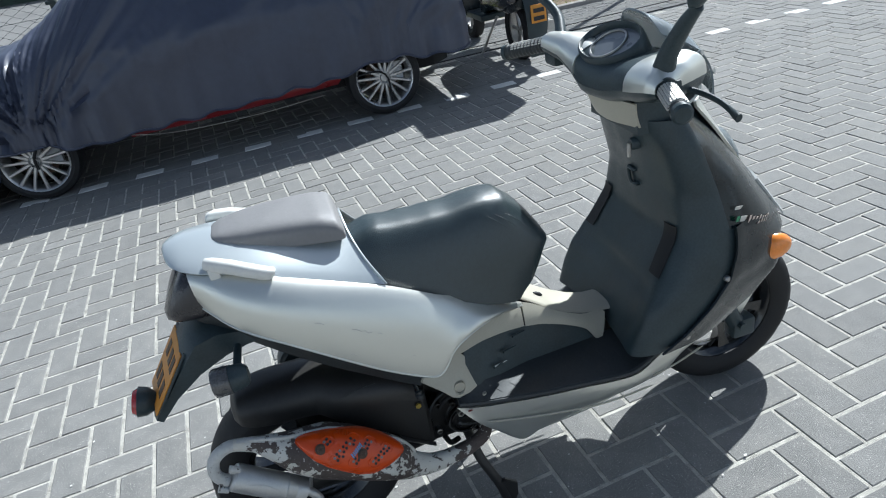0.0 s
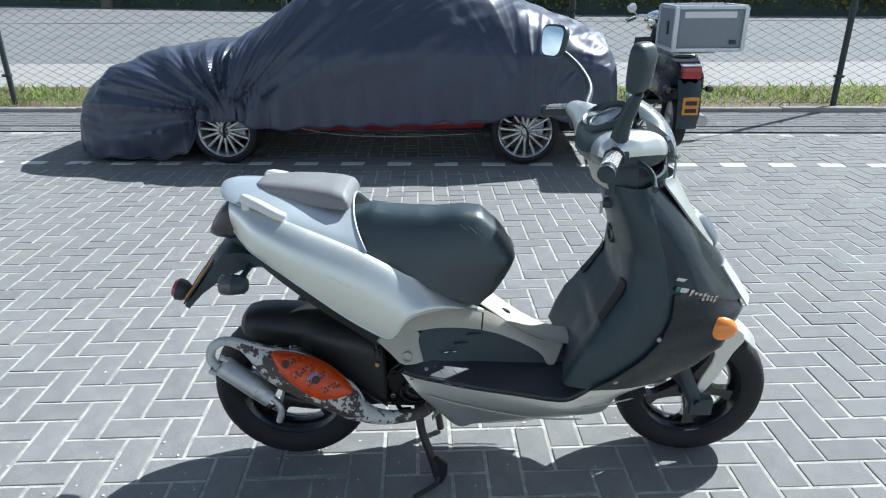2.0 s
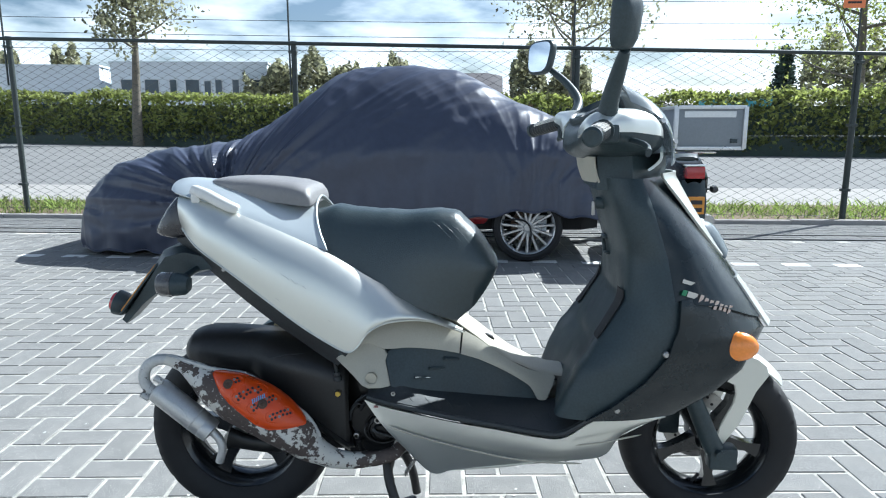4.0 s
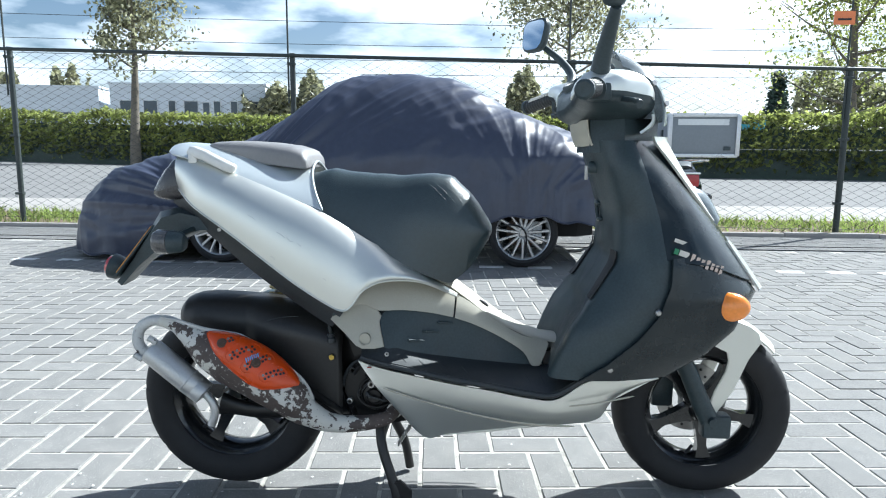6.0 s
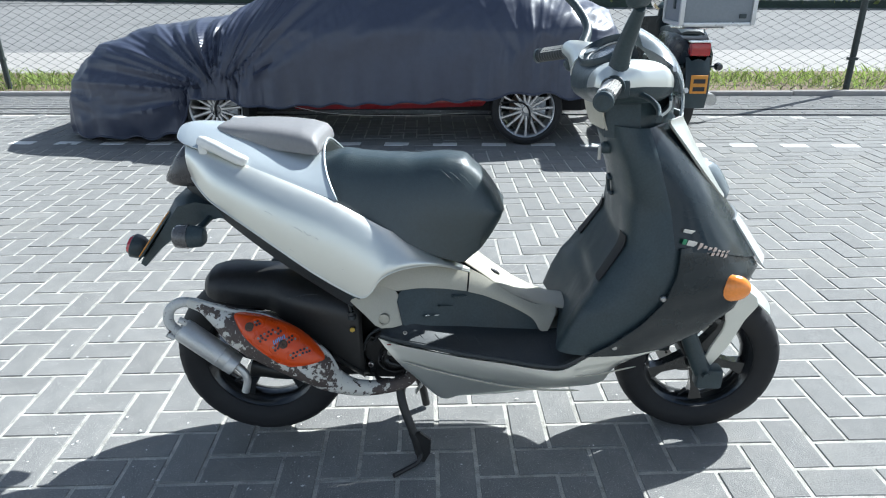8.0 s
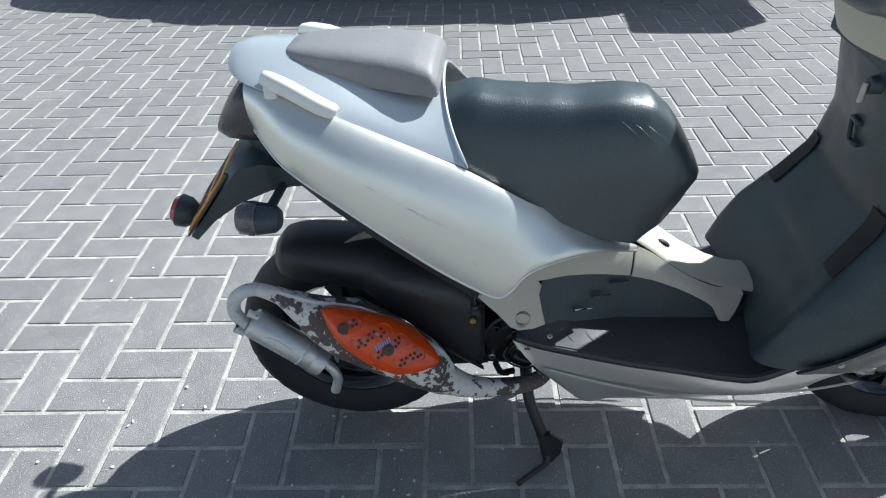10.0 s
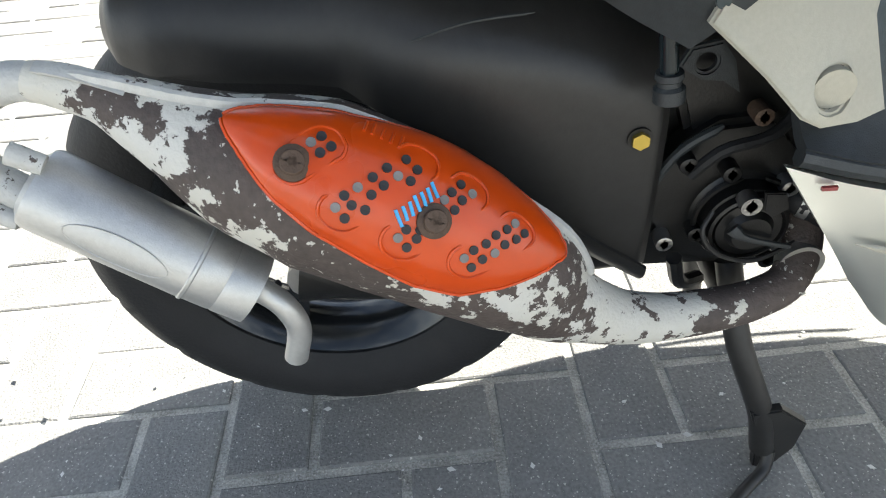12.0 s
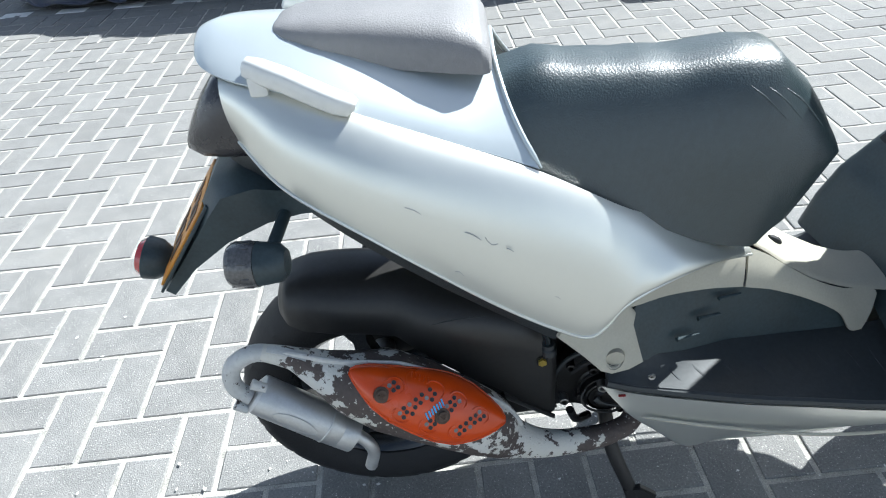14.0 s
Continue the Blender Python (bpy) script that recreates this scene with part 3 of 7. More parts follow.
def flakes():
    """Petals and paint flakes lying about on the blocks."""
    r = np.random.RandomState(8)
    n = 260
    x = np.r_[r.normal(0.0, 0.45, 150), r.uniform(-4, 6, n - 150)]
    y = np.r_[r.normal(-0.15, 0.30, 150), r.uniform(-1.2, 3.2, n - 150)]
    a, s = r.uniform(0, 6.28, n), r.uniform(0.0015, 0.0055, n)
    v = np.empty((n, 4, 3))
    for k, (da, ks) in enumerate(((0, 1.3), (1.7, 0.7), (3.2, 1.1), (4.6, 0.8))):
        v[:, k] = np.c_[x + np.cos(a + da) * s * ks, y + np.sin(a + da) * s * ks, 0.0035 + 0.0015 * r.uniform(0, 1, n)]
    i = np.arange(n)[:, None] * 4
    tagged(raw("petals", v.reshape(-1, 3).tolist(), np.hstack([i, i + 1, i + 2, i + 3]).tolist(), M_MARK), "small white petals and flakes lying on the paving", "litter", kind="stuff")


flakes()


def hedge():
    r = np.random.RandomState(5)
    n = 42000
    x = r.uniform(-52, 40, n)
    base_y = 26.0 - 0.44 * 0.5 * (x - 5) + 0.3
    t = r.uniform(0, 1, n)
    top = np.array([2.30 + 0.008 * max(0.0, -a) + 0.35 * noise.noise((a * 0.35, 0.0, 1.0)) + 0.2 * noise.noise((a * 1.3, 4.0, 1.0)) for a in x])
    z = 0.15 + (top - 0.1) * t ** 0.85
    bulge = 0.5 * np.sin(t * math.pi) + 0.25 * np.array([noise.noise((a * 0.9, b * 1.4, 9.0)) for a, b in zip(x, z)])
    crown = r.uniform(0, 1, n) < 0.3
    y = base_y - bulge + np.abs(r.normal(0, 0.18, n))
    y[crown] = base_y[crown] + r.uniform(0, 1.6, crown.sum())
    z[crown] = top[crown] + r.normal(0, 0.10, crown.sum())
    lift = np.array([rise(a, b) for a, b in zip(x, y)])
    v, f = leaf_cloud(np.c_[x, y, z + lift], 0.11, 6)
    ob = raw("hedge_leaves", v, f, M_LEAF)
    hed = thing("hedge", (0, 27, 0), "long clipped green hedge across the road", "hedge", kind="stuff")
    ob.parent = hed
    ob.matrix_parent_inverse = Matrix.Translation(-hed.location)
    # dark core added inside the leaves, coloured as the shade in there
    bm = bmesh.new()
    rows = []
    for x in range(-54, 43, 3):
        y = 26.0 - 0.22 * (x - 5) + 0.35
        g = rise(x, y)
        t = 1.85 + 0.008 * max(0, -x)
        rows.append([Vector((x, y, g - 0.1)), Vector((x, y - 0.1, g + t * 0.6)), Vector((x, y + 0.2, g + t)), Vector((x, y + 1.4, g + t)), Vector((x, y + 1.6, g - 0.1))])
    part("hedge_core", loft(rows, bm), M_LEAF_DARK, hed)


hedge()


def tree(name, x, y, trunk_r, height, crown_lo, crown_r, leaves, mat, label, seed, size=0.11, lean=0.0):
    r = np.random.RandomState(seed)
    g = rise(x, y) - 0.05
    t = thing(name, (x, y, g), label, "tree")
    pts = [(x + lean * f + 0.12 * math.sin(f * 5 + seed), y, g + height * 0.86 * f) for f in (0, 0.15, 0.35, 0.55, 0.75, 1.0)]
    bm = tube(spline(pts, 12), [trunk_r * (1.25 - 1.1 * i / 11) for i in range(12)], seg=10)
    tips = []
    for k in range(16):
        f = 0.0 + crown_lo / height + (0.9 - crown_lo / height) * k / 15
        p = Vector((x + lean * f, y, g + height * f))
        a = k * 2.4 + seed
        length = crown_r * (1.05 - 0.75 * k / 15) * r.uniform(0.7, 1.1)
        q = p + Vector((math.cos(a) * length, math.sin(a) * length, length * r.uniform(0.35, 0.8)))
        m = p.lerp(q, 0.5) + Vector((0, 0, -0.08 * length))
        tube(spline([p, m, q], 6), [trunk_r * 0.32 * (1 - 0.16 * i) for i in range(6)], bm, seg=6)
        tips += [(p.lerp(q, s), length * 0.45) for s in (0.45, 0.7, 0.95)]
        for s in (0.5, 0.8):
            b = p.lerp(q, s)
            e = b + Vector((r.normal() * 0.5, r.normal() * 0.5, r.uniform(0.2, 0.7))) * length * 0.45
            rod(b, e, trunk_r * 0.12, bm, seg=5, r2=trunk_r * 0.03)
            tips.append((e, length * 0.3))
    part("trunk", bm, M_BARK, t)
    per = max(leaves // len(tips), 1)
    cloud = np.vstack([np.array(c) + r.normal(0, max(s, 0.25) * 0.55, (per, 3)) for c, s in tips])
    v, f = leaf_cloud(cloud, size, seed + 50)
    ob = raw("crown", v, f, mat)
    ob.parent = t
    ob.matrix_parent_inverse = Matrix.Translation(-t.location)
    return t


def polar(az, d):
    a = radians(az)
    return 0.685 + d * math.sin(a), -1.695 + d * math.cos(a)


X, Y = polar(-28.0, 36)
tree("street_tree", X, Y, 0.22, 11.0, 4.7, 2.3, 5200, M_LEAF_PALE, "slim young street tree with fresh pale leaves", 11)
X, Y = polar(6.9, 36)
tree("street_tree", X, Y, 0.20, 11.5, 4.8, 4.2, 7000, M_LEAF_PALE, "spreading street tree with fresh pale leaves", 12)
X, Y = polar(27.6, 42)
tree("street_tree", X, Y, 0.30, 14.0, 3.0, 5.2, 6500, M_LEAF, "tall loose tree with drooping green boughs", 13)
X, Y = polar(33, 46)
tree("street_tree", X, Y, 0.28, 13.0, 3.0, 5.0, 5000, M_LEAF, "tall loose tree with drooping green boughs", 17)


def conifer(x, y, h, seed):
    r = np.random.RandomState(seed)
    t = thing("conifer", (x, y, -0.05), "dark blue-green spruce standing behind the hedge", "tree")
    part("trunk", rod((x, y, -0.05), (x, y, h * 0.97), 0.16, r2=0.02), M_BARK, t)
    pts = []
    for k in range(60):
        f = 0.12 + 0.88 * k / 60
        length = (1 - f) * h * 0.27 * r.uniform(0.75, 1.15) + 0.12
        a = k * 2.4
        for s in np.linspace(0.05, 1, 9):
            for _ in range(7):
                pts.append((x + math.cos(a) * length * s + r.normal() * 0.13, y + math.sin(a) * length * s + r.normal() * 0.13, h * f - 0.35 * length * s + r.normal() * 0.09))
    v, f = leaf_cloud(pts, 0.13, seed)
    ob = raw("crown", v, f, M_LEAF_DARK)
    ob.parent = t
    ob.matrix_parent_inverse = Matrix.Translation(-t.location)


X, Y = polar(22.9, 44)
conifer(X, Y, 5.6, 21)


def bushes(name, az0, az1, d, lo, hi, mat, label, seed, n=5000, size=0.3):
    """A far row of uneven tree tops or shrubs."""
    r = np.random.RandomState(seed)
    az = r.uniform(az0, az1, n)
    t = r.uniform(0, 1, n)
    top = np.array([lo + (hi - lo) * (0.5 + 0.75 * noise.noise((a * 0.45, seed, 0.0)) + 0.35 * noise.noise((a * 1.7, seed, 5.0))) for a in az])
    dd = d + r.normal(0, 1.2, n)
    x = 0.685 + dd * np.sin(np.radians(az))
    y = -1.695 + dd * np.cos(np.radians(az))
    v, f = leaf_cloud(np.c_[x, y, 0.2 + top * np.sqrt(t)], size, seed)
    tagged(raw(name, v, f, mat), label, "woods", kind="stuff")


# distance haze is put into the leaf colour by using the pale one
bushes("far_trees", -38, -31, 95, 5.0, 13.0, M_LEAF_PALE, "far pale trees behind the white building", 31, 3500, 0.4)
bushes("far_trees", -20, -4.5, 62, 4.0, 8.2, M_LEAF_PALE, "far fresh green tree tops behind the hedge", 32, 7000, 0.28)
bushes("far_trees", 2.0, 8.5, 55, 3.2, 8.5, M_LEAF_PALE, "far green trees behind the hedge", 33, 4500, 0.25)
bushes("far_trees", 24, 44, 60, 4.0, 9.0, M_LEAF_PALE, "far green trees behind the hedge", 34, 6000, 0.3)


# ---- far buildings ----
def building(name, az0, az1, d, height, mat, label, windows=(), depth=12.0, parapet=True):
    """A flat-roofed block whose front faces the car park; windows: (along, sill, width, height)."""
    x0, y0 = polar(az0, d)
    x1, y1 = polar(az1, d / math.cos(radians(0)))
    y1 = y0 + (y1 - y0) * 0.25
    t = thing(name, ((x0 + x1) / 2, (y0 + y1) / 2, 0), label, "building")
    ux, uy = (x1 - x0), (y1 - y0)
    length = math.hypot(ux, uy)
    m = Matrix.Translation((x0, y0, rise(x0, y0) - 0.1)) @ Matrix.Rotation(math.atan2(uy, ux), 4, "Z")
    part("wall", block((0, 0, 0), (length, depth, height), m=m), mat, t)
    part("roof", block((-0.1, -0.1, height), (length + 0.1, depth + 0.1, height + 0.18), m=m), M_ROOFPALE if not parapet else mat, t)
    for a, s, w, h in windows:
        win = part("window", block((a * length, -0.10, s), (a * length + w, 0.06, s + h), m=m), M_ALUTRIM, t)
        part("pane", block((a * length + 0.08, -0.125, s + 0.08), (a * length + w - 0.08, -0.03, s + h - 0.08), m=m), M_GLASSDARK, win)
    return t


building("white_building", -29.7, -17.0, 66, 6.3, M_WHITEWALL, "low white flat-roofed office building with dark windows",
         [(0.06, 3.7, 1.3, 1.3), (0.21, 3.7, 1.3, 1.3), (0.37, 3.6, 0.7, 1.4), (0.47, 3.6, 1.3, 1.4), (0.59, 2.6, 0.7, 2.3), (0.66, 3.6, 0.7, 1.4), (0.77, 3.6, 0.7, 1.4), (0.88, 3.6, 1.1, 1.4)])
building("white_building", -41.0, -27.6, 74, 5.9, M_WHITEWALL, "long low white flat-roofed shed beside the offices", [(0.7, 3.0, 2.2, 0.8), (0.5, 3.0, 2.2, 0.8)], depth=5.0)


def pitched(az0, az1, d, wall_h, ridge_h, wall_mat, roof_mat, label, depth=9.0):
    x0, y0 = polar(az0, d)
    x1, y1 = polar(az1, d)
    m = Matrix.Translation((x0, y0, -0.1))
    w = x1 - x0
    t = thing("house", ((x0 + x1) / 2, y0, 0), label, "house")
    part("wall", block((0, 0, 0), (w, depth, wall_h), m=m), wall_mat, t)
    bm = bmesh.new()
    o = 0.4
    rings = [[(-o, -o, wall_h), (-o, depth / 2, ridge_h), (-o, depth + o, wall_h), (-o, depth / 2, ridge_h - 0.3)], [(w + o, -o, wall_h), (w + o - (ridge_h - wall_h) * 0.5, depth / 2, ridge_h), (w + o, depth + o, wall_h), (w + o, depth / 2, ridge_h - 0.3)]]
    loft([[m @ Vector(p) for p in r] for r in rings], bm)
    part("roof", bm, roof_mat, t)
    for k in range(3):
        win = part("window", block((w * (0.15 + 0.28 * k), -0.08, 1.0), (w * (0.15 + 0.28 * k) + 1.2, 0.05, 2.3), m=m), M_ALUTRIM, t)
        part("pane", block((w * (0.15 + 0.28 * k) + 0.08, -0.1, 1.08), (w * (0.15 + 0.28 * k) + 1.12, -0.02, 2.22), m=m), M_GLASSDARK, win)


pitched(-5.5, 1.0, 62, 3.4, 6.4, M_WHITEWALL, M_ROOFTILE, "house with a steep dark tiled roof")
pitched(1.3, 6.0, 68, 3.6, 5.0, M_BRICKWALL, M_ROOFPALE, "low red brick house with a pale roof")
pitched(9.5, 27.5, 74, 3.6, 5.9, M_WHITEWALL, M_ROOFPALE, "long low shed with a pale sheet roof", depth=14)
X, Y = polar(20.0, 40)
cont = thing("container", (X, Y, 0), "turquoise steel container behind the hedge", "container")
part("body", block((X - 1.7, Y, -0.05), (X + 1.7, Y + 2.2, 2.75), bevel=0.03), M_TEAL, cont)
part("roof_edge", block((X - 1.75, Y - 0.03, 2.75), (X + 1.75, Y + 2.25, 2.83), bevel=0.02), M_TEAL, cont)


def far_car(az, d, label, length=4.4, h=1.5):
    x, y = polar(az, d)
    g = rise(x, y) - 0.05
    t = thing("parked_car", (x, y, g), label, "car", "cars behind the hedge")
    rows = []
    for f, z0, z1, w in ((0, 0.4, 0.75, 0.8), (0.05, 0.3, 0.85, 0.88), (0.28, 0.28, 0.95, 0.9), (0.42, 0.28, h, 0.78), (0.75, 0.28, h, 0.78), (0.95, 0.3, 0.98, 0.88), (1.0, 0.45, 0.85, 0.8)):
        rows.append([Vector((x - length / 2 + length * f, y + s * w, g + z)) for s, z in ((-1, z0), (-1, (z0 + min(z1, 0.95)) / 2 + 0.1), (-0.86, z1 - 0.04), (-0.6, z1), (0.6, z1), (0.86, z1 - 0.04), (1, (z0 + min(z1, 0.95)) / 2 + 0.1), (1, z0))])
    part("body", loft(rows), M_CARWHITE, t)
    part("side_window", block((x - 0.9, y - 0.87, g + 0.95), (x + 0.9, y + 0.87, g + h - 0.12), bevel=0.03), M_GLASSDARK, t)
    for sx in (-0.3, 0.32):
        for sy in (-0.82, 0.82):
            w = part("wheel", lathe([(0.1, -0.1), (0.31, -0.1), (0.33, 0), (0.31, 0.1), (0.1, 0.1)], (x + length * sx, y + sy, g + 0.33), seg=16), M_RUBBER, t)
            part("rim", lathe([(0.02, -0.11), (0.2, -0.11), (0.2, 0.11), (0.02, 0.11)], (x + length * sx, y + sy, g + 0.33), seg=12), M_RIM, w)


far_car(-33.0, 52, "white van-like car parked behind the hedge", 5.0, 2.75)
far_car(-30.5, 54, "white car parked behind the hedge", 4.4, 2.55)
far_car(-25.0, 50, "white car parked behind the hedge", 4.4, 2.45)
far_car(-22.0, 52, "white car parked behind the hedge", 4.4, 2.45)
far_car(-19.0, 50, "white car parked behind the hedge", 4.4, 2.35)

# overhead lines far across the sky
for k, (z0, z1) in enumerate(((11.4, 9.3), (9.6, 8.0), (8.5, 7.0), (7.3, 6.3))):
    pts = [(-46 + 12 * i, 48, (z0 + (z1 - z0) * i / 8) - 0.35 * math.sin(math.pi * i / 8)) for i in range(9)]
    solid("power_line", tube(spline(pts, 24), 0.022, seg=5), M_WIRE, "thin dark overhead line", "cable", "overhead lines")
for X in (-46, 50):
    solid("line_pole", rod((X, 48, -0.1), (X, 48, 12.5), 0.16, r2=0.10, seg=10), M_BARK, "wooden pole carrying overhead lines", "pole", "line poles")


# ---- covered car ----
CAR_HUBS = (-1.43, 1.0)
COVER_X = [-2.80, -2.76, -2.66, -2.45, -2.20, -1.90, -1.65, -1.40, -1.20, -1.02, -0.80, -0.60, -0.45, -0.20, 0.10, 0.42, 0.60, 0.87, 1.20, 1.50, 1.65, 1.72, 1.76]
COVER_TOP = [0.24, 0.42, 0.59, 0.75, 0.84, 0.88, 0.90, 0.94, 1.03, 1.16, 1.34, 1.48, 1.535, 1.55, 1.54, 1.49, 1.41, 1.26, 1.12, 1.01, 0.94, 0.82, 0.60]
COVER_HW = [0.50, 0.62, 0.73, 0.81, 0.84, 0.85, 0.85, 0.85, 0.85, 0.85, 0.85, 0.85, 0.85, 0.85, 0.85, 0.85, 0.85, 0.85, 0.84, 0.82, 0.77, 0.70, 0.55]
HEM_X = [-2.80, -1.95, -1.75, -1.60, -1.43, -1.25, -1.05, -0.80, 0.00, 0.70, 0.85, 1.00, 1.20, 1.35, 1.76]
HEM_Z = [0.05, 0.05, 0.10, 0.36, 0.38, 0.35, 0.30, 0.31, 0.33, 0.36, 0.40, 0.41, 0.40, 0.36, 0.34]
CAR_Y = 4.30


def pleats(ang, far, k, f):
    """Sharp-ridged pleats round a tie: height between -1 and 1 at an angle and a distance."""
    n = noise.noise((ang * f, 3.7 * k, far * 0.35))
    return 1 - 2.6 * abs(n) ** 0.8


def car_cover():
    nx, nv = 400, 140
    xs = np.linspace(-2.80, 1.76, nx)
    rows = []
    ties = ((Vector((-1.36, 0.40)), 1.0, 0.95), (Vector((1.04, 0.40)), 0.35, 0.5))
    for x in xs:
        top, hw = table(COVER_X, (COVER_TOP, COVER_HW), x)
        (hem,) = table(HEM_X, (HEM_Z,), x)
        cabin = min(max((x + 1.35) / 0.5, 0), 1) * min(max((1.75 - x) / 0.5, 0), 1)
        row = []
        for j in range(nv):
            th = math.pi * j / (nv - 1)
            c, s = math.cos(th), math.sin(th)
            yy = math.copysign(abs(c) ** 0.50, c)
            zz = abs(s) ** (0.55 - 0.15 * cabin)
            z = hem + (top - hem) * zz
            w = hw * (1 - cabin * 0.32 * min(max((z - 0.85) / 0.65, 0), 1) ** 1.1)
            p = Vector((x, CAR_Y - w * yy, z))
            near = min(max((0.62 - j / nv) / 0.1, 0), 1)
            high = z + 0.55 * (1 - yy) * near
            push = 0.0
            for at, size, reach in ties:
                d = Vector((x - at.x, high - at.y))
                dist, ang = d.length, math.atan2(d.y, d.x)
                amp = size * near * min(dist / 0.16, 1) * math.exp(-max(dist - 0.25, 0) / reach)
                push += amp * (0.036 * pleats(ang, dist, 1, 6.0) + 0.018 * pleats(ang, dist, 2, 14.0) + 0.007 * pleats(ang, dist, 3, 27.0))
                # long pleats stretched from the tie to the roof
                if size == 1.0 and 0.25 < ang < 1.5:
                    push += near * (0.008 * pleats(ang, dist, 4, 19.0) + 0.020 * pleats(ang, dist, 6, 5.0) ** 3) * min(dist / 0.6, 1) * math.exp(-max(dist - 0.9, 0) / 1.1)
            # slack drapes over the rear flank, running up and back
            q = x * 0.80 - high * 0.75
            slack = min(max((x + 0.5) / 0.8, 0), 1)
            push += slack * (0.022 * (1 - 2.2 * abs(noise.noise((q * 2.6, (x + high) * 0.35, 2.0)))) + 0.006 * (1 - 2.2 * abs(noise.noise((q * 6.5, (x + high) * 0.5, 5.0)))))
            # crumples at the two ends
            ends = min(max((x - 0.9) / 0.5, 0), 1) + min(max((-2.0 - x) / 0.5, 0), 1)
            push += (0.004 + 0.010 * ends) * (1 - 2.4 * abs(noise.noise((x * 4.5 + high * 3, p.y * 3.0, high * 4.5 - x * 2)))) + 0.004 * ends * noise.noise((x * 16, p.y * 9, z * 16))
            # gathered skirt at the hem
            skirt = max(1 - (z - hem) / 0.25, 0)
            push += 0.012 * skirt * math.sin(x * 31 + 2 * noise.noise((x * 3, 0, 1)))
            out = Vector((0, -yy, zz)).normalized()
            p += out * push
            d = Vector((x + 1.36, z - 0.40))
            p.y -= near * 0.05 * math.exp(-(d.length / 0.42) ** 2)
            p.y -= near * 0.04 * math.exp(-(Vector((x - 1.0, z - 0.40)).length / 0.40) ** 2)
            if j < 5:
                p.z += 0.012 * math.sin(x * 23) * (1 - j / 5)
            p.z = max(p.z, 0.02)
            row.append(p)
        rows.append(row)
    bm = bmesh.new()
    vs = [[bm.verts.new(p) for p in r] for r in rows]
    for a, b in zip(vs, vs[1:]):
        for i in range(nv - 1):
            bm.faces.new((a[i], a[i + 1], b[i + 1], b[i]))
    bm.faces.new(vs[0])
    bm.faces.new(vs[-1])
    cover = thing("car_cover", (-0.5, CAR_Y, 0), "wrinkled dark navy fabric cover pulled over a car", "car cover")
    edges = [[r[k] for r in rows[::3]] for k in (0, nv - 1)]
    part("fabric", bm, M_COVER, cover, sharp=70)
    for e in edges:
        part("hem", tube(e, 0.009, seg=6), M_COVER, cover, "gathered elastic hem")


car_cover()

car = thing("car", (-0.2, CAR_Y, 0), "low red car under a dark cover with silver spoked wheels", "car")
rows = []
for x, z1, w in ((-2.55, 0.5, 0.55), (-2.35, 0.62, 0.74), (-1.9, 0.72, 0.78), (-1.0, 0.85, 0.79), (-0.4, 1.15, 0.70), (0.3, 1.15, 0.70), (1.0, 0.92, 0.76), (1.45, 0.75, 0.72), (1.6, 0.6, 0.55)):
    rows.append([Vector((x, CAR_Y + s * w * k, z)) for s, z, k in ((-1, 0.22, 0.80), (-1, 0.45, 0.80), (-0.8, z1 - 0.06, 0.9), (0.8, z1 - 0.06, 0.9), (1, 0.45, 0.80), (1, 0.22, 0.80))])
part("body", loft(rows), M_CARDARK, car)
for s in (-1, 1):
    y = CAR_Y + s * 0.80
    part("sill", patch([(-0.85, y, 0.345), (0.0, y + s * 0.01, 0.355), (0.72, y, 0.375)], [(-0.80, y - s * 0.02, 0.275), (0.0, y, 0.285), (0.66, y - s * 0.02, 0.30)], 20, 6, (0, s * 0.015, 0), thick=0.01), M_REDPAINT, car, "red painted sill")
    part("strap", tube(spline([(-1.2, y + s * 0.02, 0.40), (-0.6, y + s * 0.01, 0.25), (0.0, y + s * 0.01, 0.225), (0.55, y + s * 0.01, 0.245)], 20), 0.0025, seg=6), M_STEEL, car, "thin pale strap under the sill")


